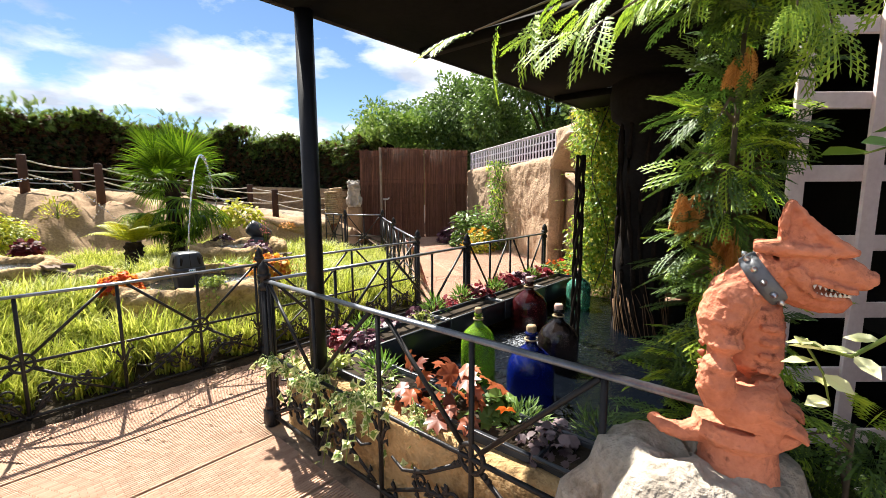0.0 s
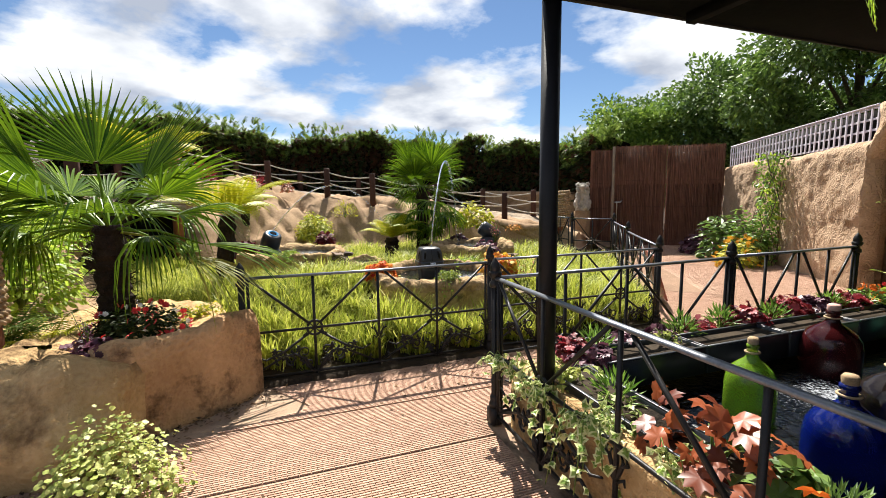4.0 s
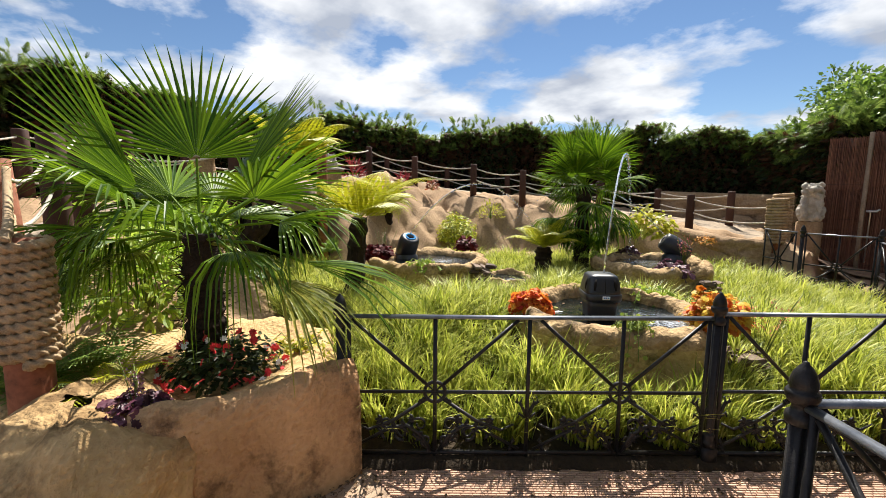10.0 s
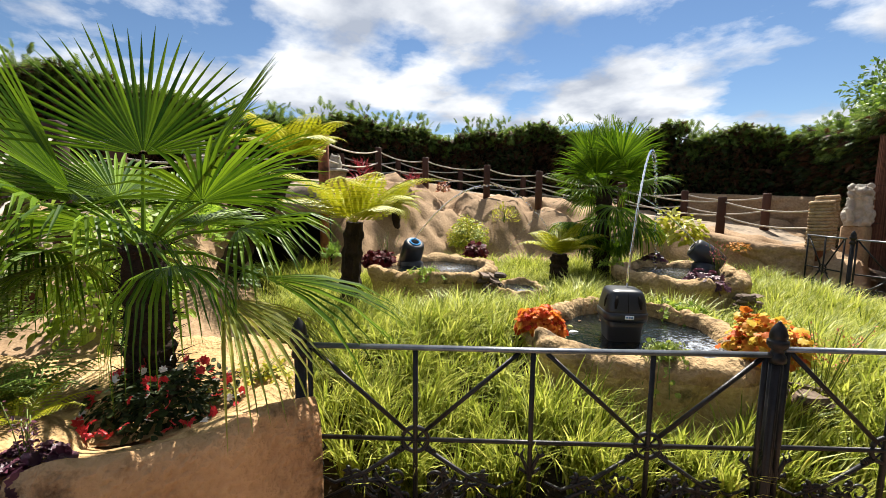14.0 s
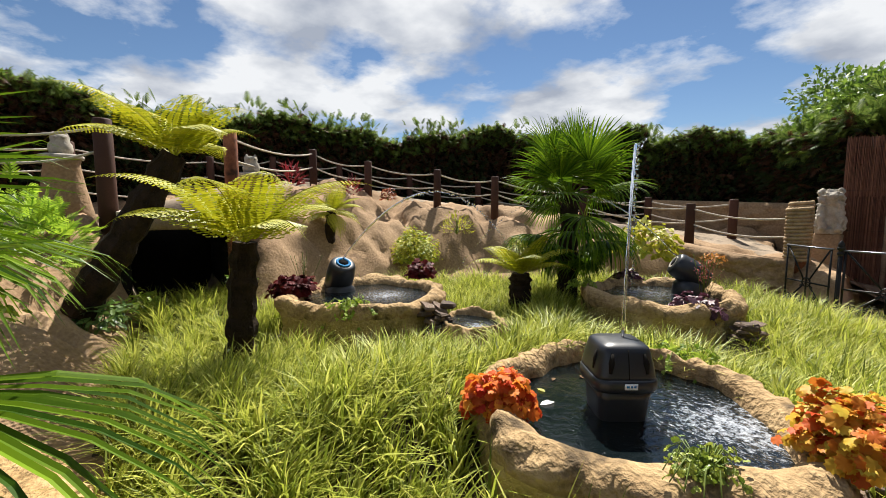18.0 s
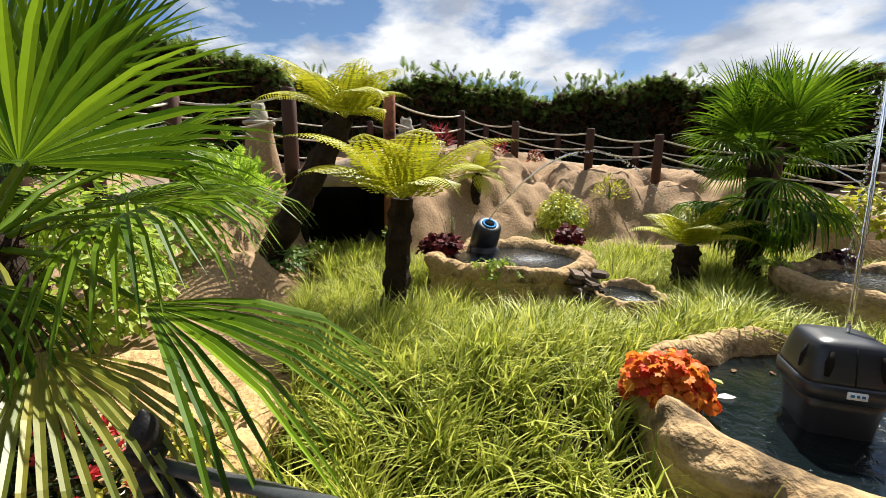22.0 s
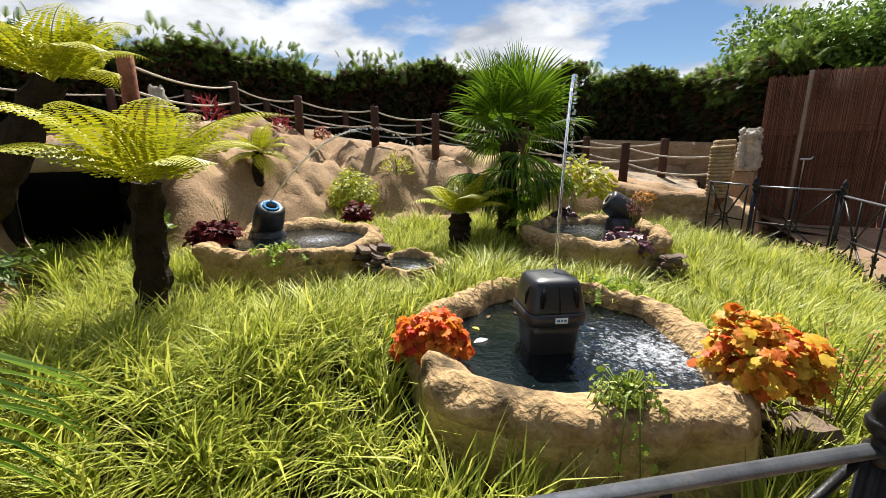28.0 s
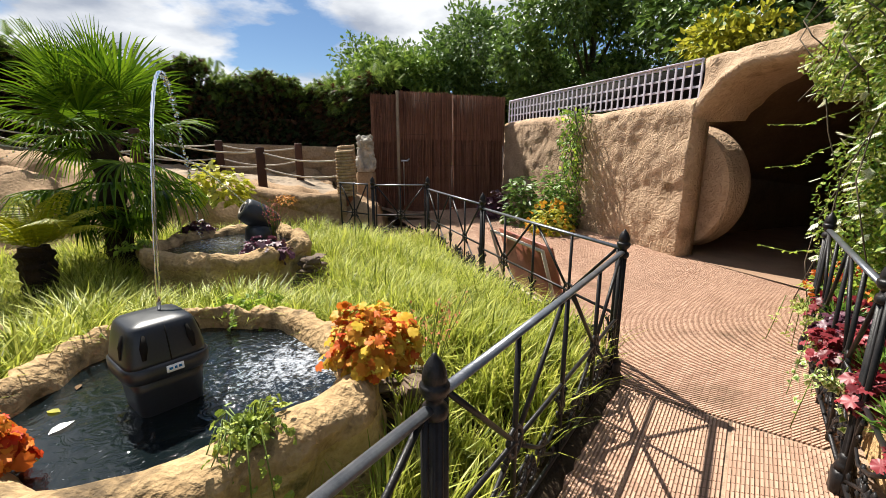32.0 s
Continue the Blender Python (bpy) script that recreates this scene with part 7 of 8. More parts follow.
        # folds of hide over the shoulder, ribs and belly
        for k in range(7):
            limb([(-0.088 + 0.010 * k, s * 0.015, 1.215 + 0.008 * k), (-0.086 + 0.013 * k, s * (0.075 - 0.004 * k), 1.205 + 0.010 * k), (-0.060 + 0.013 * k, s * 0.118, 1.178 + 0.012 * k)], [0.006, 0.008, 0.004], 7)
        for k in range(5):
            limb([(0.030, s * 0.078, 1.03 + 0.034 * k), (0.058, s * 0.052, 1.022 + 0.034 * k), (0.072, s * 0.012, 1.025 + 0.034 * k)], [0.007, 0.011, 0.007], 7)
        # haunch and shin tucked under the arm
        limb([(-0.03, s * 0.06, 0.95), (0.01, s * 0.085, 0.975), (0.055, s * 0.085, 0.985), (0.075, s * 0.078, 0.955), (0.055, s * 0.07, 0.90)], [0.052, 0.052, 0.044, 0.036, 0.030], 14)
    for k in range(9):
        limb([(-0.088, 0, 0.97 + 0.028 * k), (-0.102, 0, 0.976 + 0.028 * k)], [0.012, 0.005], 6)
    # coiled tail end and the smooth moulded stem
    limb([(-0.07, -0.03, 0.86), (-0.12, -0.05, 0.845), (-0.165, -0.06, 0.850), (-0.195, -0.05, 0.862), (-0.185, -0.02, 0.855)], [0.034, 0.026, 0.020, 0.015, 0.010], 14)
    limb([(0.0, 0, 0.90), (0.0, 0, 0.865), (0.0, 0, 0.84), (0.004, 0, 0.78), (0.008, 0, 0.70), (0.01, 0, 0.60)], [0.100, 0.108, 0.086, 0.090, 0.098, 0.105], 24)
    limb([(0.03, -0.02, 0.895), (0.09, -0.02, 0.885), (0.125, -0.01, 0.898)], [0.050, 0.036, 0.018], 12)
    ob = g.obj("gargoyle_statue", M["terracotta"])
    rm = ob.modifiers.new("fuse", 'REMESH')
    rm.mode, rm.voxel_size, rm.use_smooth_shade = 'VOXEL', 0.0030, True
    sm = ob.modifiers.new("soften", 'SMOOTH')
    sm.factor, sm.iterations = 0.5, 5
    tx = bpy.data.textures.new("carving", 'CLOUDS')
    tx.noise_scale, tx.noise_depth = 0.018, 2
    dp = ob.modifiers.new("carve", 'DISPLACE')
    dp.texture, dp.strength, dp.mid_level = tx, 0.007, 0.5
    tagged(ob, "crouching terracotta gargoyle statue with a pointed snout", "statue")
    axis = (x * 0.8 + up * 0.6)
    turn = axis.to_track_quat('Z', 'Y').to_matrix()
    cc = Geo().lathe([(0.060, -0.022), (0.067, -0.018), (0.068, 0.0), (0.067, 0.018), (0.060, 0.022)], P(0.024, 0, 1.272), 30, turn=turn).obj("studded_collar", M["collar"])
    tagged(cc, "grey studded collar round the gargoyle's neck", "collar")
    e1, e2 = (x * 0.6 - up * 0.8), y
    for k in range(12):
        a = k * math.pi / 6
        q = Vector(P(0.024, 0, 1.272)) + (e1 * math.cos(a) + e2 * math.sin(a)) * 0.066
        Geo().lathe([(0.008, -0.002), (0.007, 0.008), (0.0, 0.014)], tuple(q), 8, turn=(q - Vector(P(0.024, 0, 1.272))).to_track_quat('Z', 'Y').to_matrix()).obj("stud", M["metal"], cc)
    t = Geo()
    for s in (-1, 1):
        for k in range(8):
            t.lathe([(0.0045, 0.0), (0.0, -0.011)], P(0.116 + 0.010 * k, s * (0.047 - 0.0028 * k), 1.276 - 0.0016 * k), 6)
            t.lathe([(0.0045, 0.0), (0.0, 0.010)], P(0.122 + 0.008 * k, s * (0.040 - 0.0025 * k), 1.248 + 0.0002 * k), 6)
    tagged(t.obj("carved_teeth", M["white_petal"]), "pale carved teeth in the gargoyle's grin", "statue detail")
    c = (0.585, 1.86)
    rock = ring_wall(outline(c, 0.35, 0.29, 3.3, 0.08, 64), c, [(-0.12, -0.05), (-0.06, 0.25), (0.0, 0.45), (0.03, 0.58), (0.06, 0.68), (0.11, 0.76), (0.18, 0.80), (0.24, 0.79), (0.31, 0.74)], 9, 0.05)
    tagged(rock.obj("pedestal_rock", M["boulder"]), "rough pale grey boulder under the gargoyle", "rock")


gargoyle()


def conifer(at, label, heights, mats, count, lean=(0, 0), reach=0.55, size=(0.16, 0.34), dry=0):
    ob = thing("conifer_shrub", label, "shrub", at)
    g = Geo().tube([(0, 0, -0.05), (lean[0] * 0.5, lean[1] * 0.5, heights[1] * 0.5), (lean[0], lean[1], heights[1])], [0.014, 0.010, 0.004], 8)
    pos, out = [], []
    for k in range(count):
        z = rng.uniform(heights[0], heights[1])
        a = rng.uniform(0, 6.28)
        t = z / heights[1]
        r = reach * (1.05 - 0.5 * t) * rng.uniform(0.5, 1.0)
        b = np.array([lean[0] * t, lean[1] * t, z])
        tip = b + np.array([r * math.cos(a), r * math.sin(a), rng.uniform(-0.12, 0.10)])
        if k % 6 == 0:
            g.tube([tuple(b), tuple((b + tip) / 2 + [0, 0, 0.03]), tuple(tip)], [0.008, 0.005, 0.002], 5)
        for s in (0.35, 0.65):
            pos.append(b + (tip - b) * s + rng.normal(0, 0.015, 3))
            out.append((tip - b) / max(r, 0.05) + rng.normal(0, 0.35, 3) + [0, 0, 0.12])
    g.obj("stem", M["bark"], ob)
    pos, out = np.array(pos), np.array(out)
    # Random split: 30 % lit green, the rest with shade in its colour.
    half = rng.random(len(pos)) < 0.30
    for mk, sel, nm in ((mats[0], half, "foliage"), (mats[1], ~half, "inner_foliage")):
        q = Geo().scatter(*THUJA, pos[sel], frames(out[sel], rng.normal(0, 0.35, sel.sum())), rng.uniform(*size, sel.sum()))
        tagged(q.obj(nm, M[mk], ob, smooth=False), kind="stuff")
    for k in range(dry):
        q = ((-0.13, -0.06, 1.36), (-0.03, -0.10, 1.27), (-0.03, -0.10, 1.76))[k]
        p = np.array([q] * 14) + rng.normal(0, 0.014, (14, 3))
        Geo().scatter(*THUJA, p, frames(rng.normal(0, 0.22, (14, 3)) + [0.15, 0, -1.0]), rng.uniform(0.06, 0.11 if k < 2 else 0.07, 14)).obj("dry_tuft", M["dry_orange"], ob, "dry orange-brown tuft", smooth=False)
    return ob


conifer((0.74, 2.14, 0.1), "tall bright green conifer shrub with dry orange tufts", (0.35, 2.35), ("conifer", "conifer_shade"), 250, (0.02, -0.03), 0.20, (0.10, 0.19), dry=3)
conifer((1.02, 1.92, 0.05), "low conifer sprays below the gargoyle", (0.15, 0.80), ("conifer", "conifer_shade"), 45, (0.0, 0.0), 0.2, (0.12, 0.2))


def overhang():
    ob = thing("hanging_branch", "bright conifer branches hanging from the canopy edge", "branch", (0.62, 1.85, 2.08))
    g = Geo()
    pos, out = [], []
    for k in range(8):
        tip = np.array([-0.62 + 0.15 * k + rng.uniform(-0.05, 0.05), rng.uniform(-0.20, 0.35), rng.uniform(-0.22, 0.02)])
        b = np.array([0.35, 0.45, 0.22])
        g.tube([tuple(b), tuple((b + tip) / 2 + [0, 0, 0.05]), tuple(tip)], [0.008, 0.005, 0.002], 5)
        for s in np.linspace(0.3, 1.0, 9):
            pos.append(b + (tip - b) * s + rng.normal(0, 0.012, 3))
            out.append((tip - b) / np.linalg.norm(tip - b) + rng.normal(0, 0.28, 3) + [0, 0, -0.2])
    g.obj("twig", M["bark"], ob)
    pos, out = np.array(pos), np.array(out)
    Geo().scatter(*THUJA, pos, frames(out, rng.normal(0, 0.4, len(pos))), rng.uniform(0.10, 0.18, len(pos))).obj("foliage", M["conifer"], ob, smooth=False)


overhang()
tq, tx_ = Vector((1.165, 2.496, 0)), Vector((0.991, 0.131, 0))
lattice(tq, tq + tx_ * 1.17, 0.106, 2.454, 4, 8, 0.062, "lattice_pink", "pale pink timber trellis against the dark wall")
wp = Geo()
for k in range(5):
    wp.tube([(0.03 * math.cos(k * 1.26 + z * 5), 0.03 * math.sin(k * 1.26 + z * 5), z) for z in np.linspace(0.2, 1.78, 30)], 0.012, 6)
wk = wp.obj("wicker_post", M["bark_dark"])
wk.location = (0.70, 4.35, 0)
tagged(wk, "thin dark post of twisted vine stems in the pool", "post")


def leafy_shoot(at, pts, leaf_mat, n, size, label, leaf=LEAF, category="shoot"):
    ob = thing("leafy_shoot", label, category, at)
    Geo().tube(pts, [0.005 - 0.003 * i / max(1, len(pts) - 1) for i in range(len(pts))], 5).obj("stem", M["stem"], ob)
    P = [Vector(p) for p in pts]
    pos, out = [], []
    for k in range(n):
        t = (k + 0.5) / n * (len(P) - 1)
        i = int(t)
        q = P[i].lerp(P[i + 1], t - i)
        pos.append(tuple(q))
        out.append(np.array([math.cos(k * 2.4), math.sin(k * 2.4), -0.2]) + rng.normal(0, 0.2, 3))
    Geo().scatter(*leaf, np.array(pos), frames(np.array(out), rng.normal(0, 0.4, n)), rng.uniform(0.8, 1.2, n) * size).obj("foliage", leaf_mat, ob, smooth=False)


leafy_shoot((0.69, 1.60, 1.12), [(0.14, -0.04, 0.13), (0.05, -0.01, 0.04), (0.0, 0.0, 0.05), (-0.03, 0.01, 0.07), (0.01, 0.0, 0.0), (0.03, 0.0, -0.07)], M["ivy"], 13, 0.07, "variegated leafy shoot in front of the gargoyle")
leafy_shoot((0.86, 1.70, 1.56), [(0.20, 0.1, 0.10), (0.05, 0.03, 0.03), (-0.06, 0.0, 0.0)], M["green"], 7, 0.10, "leafy green shoot beside the trellis")


# ---- climbers ----
def climber(name, at, size, count, mats, leaf_size, label, flowers=0, vines=12, slim=False):
    """Foliage that hangs as a ragged curtain over a wall or post."""
    ob = thing(name, label, "climber", at)
    sx, sy, sz = size
    g = Geo()
    for k in range(vines):
        x, y = rng.uniform(-sx, sx), rng.uniform(-sy, sy)
        pts = [(x + 0.1 * math.sin(i + k), y + 0.08 * math.cos(i * 1.3 + k), sz * i / 7) for i in range(8)]
        g.tube(pts, 0.006, 5)
    g.obj("stem", M["bark"], ob)
    a = rng.uniform(0, 6.28, count)
    r = np.sqrt(rng.random(count))
    z = rng.random(count)
    bulge = 0.75 + 0.25 * np.sin(z * 9 + a * 2) + 0.15 * np.sin(z * 23 + a * 5)
    pos = np.stack([sx * r * np.cos(a) * bulge, sy * r * np.sin(a) * bulge, sz * z], -1)
    out = np.stack([np.cos(a), np.sin(a), rng.normal(-0.2, 0.5, count)], -1) + rng.normal(0, 0.4, (count, 3))
    pick = rng.integers(len(mats), size=count)
    for i, mk in enumerate(mats):
        s = pick == i
        q = Geo().scatter(*(SLIM_WIDE if slim else LEAF), pos[s], shingled(out[s], 0.5), rng.uniform(0.6, 1.25, s.sum()) * leaf_size)
        tagged(q.obj("foliage", M[mk], ob, smooth=False), kind="stuff")
    if flowers:
        f = rng.integers(count, size=flowers)
        Geo().scatter(*SPRAY, pos[f] * 1.04, frames(out[f]), rng.uniform(0.07, 0.15, flowers)).obj("blossom", M["cream_flower"], ob, smooth=False)
    return ob


climber("climbing_vine", (1.45, 6.72, 0.10), (0.42, 0.42, 2.75), 14000, ("lime", "green", "creeper", "green", "ivy_light"), 0.046, "vigorous pale-flowered climber hanging over the cave arch", 420)
climber("climbing_vine", (1.38, 7.15, 1.95), (0.36, 0.40, 0.95), 5600, ("lime", "green", "creeper", "ivy_light"), 0.044, "climber trailing over the top of the cave arch", 150)
climber("climbing_vine", (1.22, 5.95, 0.40), (0.36, 0.36, 2.05), 5200, ("lime", "yellow", "green", "lime"), 0.062, "sunlit yellow-green ivy behind the column")
climber("wall_climber", (-0.02, 10.95, 0.12), (0.26, 0.42, 2.1), 900, ("green", "green", "lime"), 0.085, "green climber trained up the rendered wall")


def dangling(a, b, label):
    a, b = Vector(a), Vector(b)
    n = 12
    pts = [tuple(a.lerp(b, i / n) - a + Vector((0.04 * math.sin(i * 0.9), 0.03 * math.cos(i * 1.1), -0.10 * math.sin(math.pi * i / n)))) for i in range(n + 1)]
    leafy_shoot(tuple(a), pts, M["lime"], 26, 0.05, label)


dangling((1.45, 7.1, 1.75), (0.95, 7.35, 1.35), "thin vine tendril dangling across the cave mouth")
dangling((1.50, 7.0, 2.0), (1.05, 7.6, 1.75), "thin vine tendril dangling across the cave mouth")
dangling((1.40, 7.0, 0.75), (0.95, 7.3, 0.62), "thin vine tendril dangling across the cave mouth")


# ---- planting ----
def flower_stalks(at, n, h, spread, mat, label):
    ob = thing("flower_stalk", label, "flowers", at)
    st, pos = Geo(), []
    for k in range(n):
        a, r = rng.uniform(0, 6.28), rng.uniform(0, spread)
        top = (r * math.cos(a), r * math.sin(a), h * rng.uniform(0.7, 1.1))
        st.tube([(top[0] * 0.2, top[1] * 0.2, 0), (top[0] * 0.6, top[1] * 0.6, top[2] * 0.6), top], 0.0022, 4)
        for j in range(16):
            t = rng.uniform(0.45, 1.0)
            pos.append((top[0] * t + rng.normal(0, 0.012), top[1] * t + rng.normal(0, 0.012), top[2] * t))
    st.obj("stalk", M["stem"], ob)
    pos = np.array(pos)
    tagged(Geo().scatter(*LEAF, pos, frames(ball(len(pos))), rng.uniform(0.010, 0.022, len(pos))).obj("floret", mat, ob, smooth=False), kind="stuff")


def heuchera(at, r, mat, label, count=150, size=0.10, h=0.8):
    return bush("heuchera", at, (r, r, r * h), M[mat], FRILL, count, size, label, "plant", "heuchera clumps")


heuchera((-3.50, 4.22, 0.58), 0.165, "orange_red", "bright orange heuchera spilling over the pond rim", 540, 0.052, 1.0)
heuchera((-2.38, 4.90, 0.635), 0.20, "orange", "bright orange and yellow heuchera on the pond rim", 680, 0.053, 1.05)
heuchera((-6.34, 4.14, 0.66), 0.21, "maroon", "dark crimson heuchera on the mossy pond", 260, 0.075)
heuchera((-6.42, 5.72, 0.68), 0.17, "maroon", "dark crimson heuchera behind the mossy pond", 190, 0.07, 1.1)
heuchera((-3.78, 6.95, 0.56), 0.20, "purple", "dark purple heuchera spilling from the palm pond", 150, 0.085)
heuchera((-4.90, 7.75, 0.62), 0.15, "purple", "dark purple heuchera behind the palm pond", 110, 0.075)
flower_stalks((-3.95, 7.55, 0.62), 16, 0.42, 0.20, surf("pink_floret", (0.5, 0.10, 0.10), (0.7, 0.22, 0.2), 0.6, 5, 30, 0), "airy pink flower stalks beside the fountain nozzle")
flower_stalks((-6.40, 4.28, 0.62), 12, 0.42, 0.22, surf("tan_floret", (0.35, 0.22, 0.14), (0.5, 0.34, 0.24), 0.6, 5, 30, 0), "airy tan flower stalks beside the mossy pond")
flower_stalks((-2.15, 5.05, 0.45), 10, 0.42, 0.25, surf("red_floret", (0.40, 0.10, 0.05), (0.55, 0.2, 0.10), 0.6, 5, 30, 0), "thin rusty flower stalks over the lawn")


def ivy(at, spread, drop, n, mat, label, size=0.05, leaf=IVY):
    """A low clump that trails down a wall."""
    ob = thing("trailing_ivy", label, "ivy", at)
    st = Geo()
    pos, out = [], []
    for k in range(max(6, n // 14)):
        a = rng.uniform(0, 6.28)
        r = spread * math.sqrt(rng.random())
        end = np.array([r * math.cos(a), r * math.sin(a), 0.05 - drop * rng.random() ** 1.5])
        mid = end * [0.6, 0.6, 0] + [0, 0, 0.09]
        st.tube([(0, 0, 0.02), tuple(mid), tuple(end)], 0.0025, 4)
        for j in range(14):
            t = rng.random()
            p = (1 - t) ** 2 * np.array([0, 0, 0.02]) + 2 * t * (1 - t) * mid + t * t * end
            pos.append(p + rng.normal(0, 0.018, 3))
            out.append(np.array([math.cos(a), math.sin(a), 0.3]) + rng.normal(0, 0.5, 3))
    st.obj("stem", M["stem"], ob)
    pos, out = np.array(pos), np.array(out)
    turn, sz = shingled(out + [0, 0, 0.3]), rng.uniform(0.6, 1.2, len(pos)) * size
    Geo().scatter(*leaf, pos, turn, sz).obj("foliage", M[mat], ob, smooth=False)
    if mat == "ivy":
        core = ([(x * 0.66, 0.06 + y * 0.74, z + 0.035) for x, y, z in leaf[0]], leaf[1])
        Geo().scatter(*core, pos, turn, sz).obj("foliage", M["ivy_core"], ob, "green leaf centres", smooth=False)


ivy((-2.66, 4.36, 0.60), 0.17, 0.36, 430, "creeper", "lime green creeper spilling over the pond rim", 0.030, ROUND)
ivy((-5.48, 4.35, 0.66), 0.24, 0.38, 180, "lime", "lime creeper trailing down the mossy pond wall", 0.05)
ivy((-4.86, 6.75, 0.66), 0.18, 0.25, 110, "lime", "lime creeper on the palm pond wall", 0.05)
ivy((-3.30, 5.62, 0.55), 0.25, 0.12, 130, "lime", "lime creeper behind the round pond", 0.055)
ivy((-3.9, 5.25, 0.5), 0.15, 0.1, 60, "lime", "lime creeper behind the round pond", 0.05)
bush("box_bush", (-8.08, 6.70, 0.62), (0.40, 0.40, 0.52), M["golden_bush"], LEAF, 2600, 0.06, "rounded golden-green bush at the foot of the mound", "shrub")
bush("box_bush", (-9.40, 6.96, 1.66), (0.15, 0.15, 0.22), M["begonia"], LEAF, 200, 0.06, "small rusty round bush on the mound", "shrub")
bush("cordyline", (-9.55, 6.30, 1.75), (0.12, 0.12, 0.30), M["crimson"], SLIM, 60, 0.16, "spiky crimson plant on the mound", "plant", stem=False)
bush("cordyline", (-10.0, 5.3, 1.85), (0.2, 0.2, 0.40), M["crimson"], SLIM, 60, 0.22, "spiky crimson plant by the rope fence", "plant", stem=False)
bush("dry_shrub", (-8.05, 7.60, 1.05), (0.30, 0.30, 0.36), M["yellow"], SLIM, 240, 0.09, "sparse straw-coloured shrub on the mound", "shrub")
bush("dry_shrub", (-8.5, 4.75, 0.55), (0.40, 0.40, 0.42), M["dry_orange"], SLIM, 300, 0.08, "sparse rusty seed heads at the foot of the mound", "shrub")
bush("golden_shrub", (-5.30, 8.95, 0.85), (0.42, 0.40, 0.50), M["yellow"], LEAF, 420, 0.13, "golden-leaved shrub beside the fan palm", "shrub")
bush("golden_shrub", (-4.7, 9.75, 0.72), (0.18, 0.18, 0.14), M["dry_orange"], LEAF, 90, 0.06, "small orange flowering plant on the mound end", "plant")
bush("shrub", (-7.7, 2.05, 0.9), (0.65, 0.55, 0.75), M["conifer"], SPRAY, 360, 0.20, "feathery bright green conifer on the sandy bank", "shrub")
bush("shrub", (-6.3, 1.65, 0.7), (0.55, 0.50, 0.55), M["lime"], LEAF, 620, 0.09, "leafy lime shrub on the sandy bank", "shrub")
bush("shrub", (-5.25, 1.55, 0.55), (0.55, 0.48, 1.15), M["lime"], LEAF, 1500, 0.085, "leafy yellow-green shrub behind the rope bollard", "shrub")
bush("shrub", (-7.05, 2.62, 0.42), (0.26, 0.24, 0.26), M["leaf_dark"], LEAF, 220, 0.085, "dark leafy shrub at the foot of the leaning tree fern", "shrub")
bush("shrub", (-7.45, 2.95, 0.45), (0.18, 0.18, 0.22), M["lime"], LEAF, 160, 0.06, "lime plant beside the dark opening", "plant")
bush("shrub", (-7.62, 3.95, 0.60), (0.12, 0.12, 0.14), M["fern_deep"], SPRAY, 40, 0.16, "small fern on the rock beside the opening", "fern")


def fern_clump(at, n, L, mat, label, lift=0.0):
    ob = thing("fern", label, "fern", at)
    for k in range(n):
        frond(ob, (0, 0, 0), k * 2.399, random.uniform(0.35, 1.0) + lift, L * random.uniform(0.8, 1.1), M[mat], arch=random.uniform(0.6, 0.9), pairs=20, width=0.22)


fern_clump((-4.05, 1.02, 0.46), 13, 0.68, "fern_deep", "green fern spilling from the planter lobe")
fern_clump((-4.26, 0.98, 0.66), 15, 0.82, "fern_deep", "large green fern beside the log post", 0.35)
fern_clump((-4.0, 1.30, 0.50), 9, 0.5, "fern_deep", "green fern beside the rope bollard")
fern_clump((-3.55, 1.42, 0.56), 7, 0.38, "fern", "small bright fern on the planter")
fern_clump((-4.58, 0.94, 0.66), 13, 0.85, "fern_deep", "green fern below the log post", 0.3)
fern_clump((-7.0, -0.35, 0.85), 9, 0.5, "fern", "yellow-green fern beside the ramp")
bush("busy_lizzie", (-3.66, 1.92, 0.50), (0.29, 0.30, 0.20), M["hedge"], LEAF, 1100, 0.045, "dark-leaved busy lizzie bed with red and white flowers", "flowers",
     parts=(("red_flower", M["red_petal"], 64, 0.048), ("white_flower", M["white_petal"], 26, 0.038)))
heuchera((-3.20, 1.52, 0.57), 0.14, "purple", "dark purple heuchera in the planter pocket", 110, 0.06, 0.5)
flower_stalks((-3.22, 1.53, 0.58), 5, 0.22, 0.08, M["purple"], "thin dark flower stalks in the planter pocket")
ivy((-3.75, 2.35, 0.50), 0.30, 0.05, 160, "yellow", "golden creeper on the sandy bank behind the palm", 0.04)
bush("variegated_shrub", (-2.52, 1.40, 0.02), (0.33, 0.30, 0.40), M["ivy_light"], ROUND, 1500, 0.026, "small cream-and-green variegated shrub by the planter foot", "shrub")

# pool edge planting
for k, (x, y, r, m) in enumerate(((-1.02, 3.46, 0.13, "crimson"), (-0.62, 4.10, 0.12, "purple"), (-0.42, 4.45, 0.12, "crimson"), (-0.16, 4.86, 0.15, "crimson"), (0.12, 5.35, 0.17, "crimson"),
                                  (0.30, 5.62, 0.14, "purple"), (0.55, 5.95, 0.15, "crimson"), (-0.80, 3.82, 0.11, "purple"))):
    heuchera((x, y, 0.44), r * (1.1 if y > 4.8 else 0.85), m, "glossy dark red heuchera in a pool-side trough" if m == "crimson" else "dark purple heuchera in a pool-side trough", 150, 0.070 if y > 4.8 else 0.055)
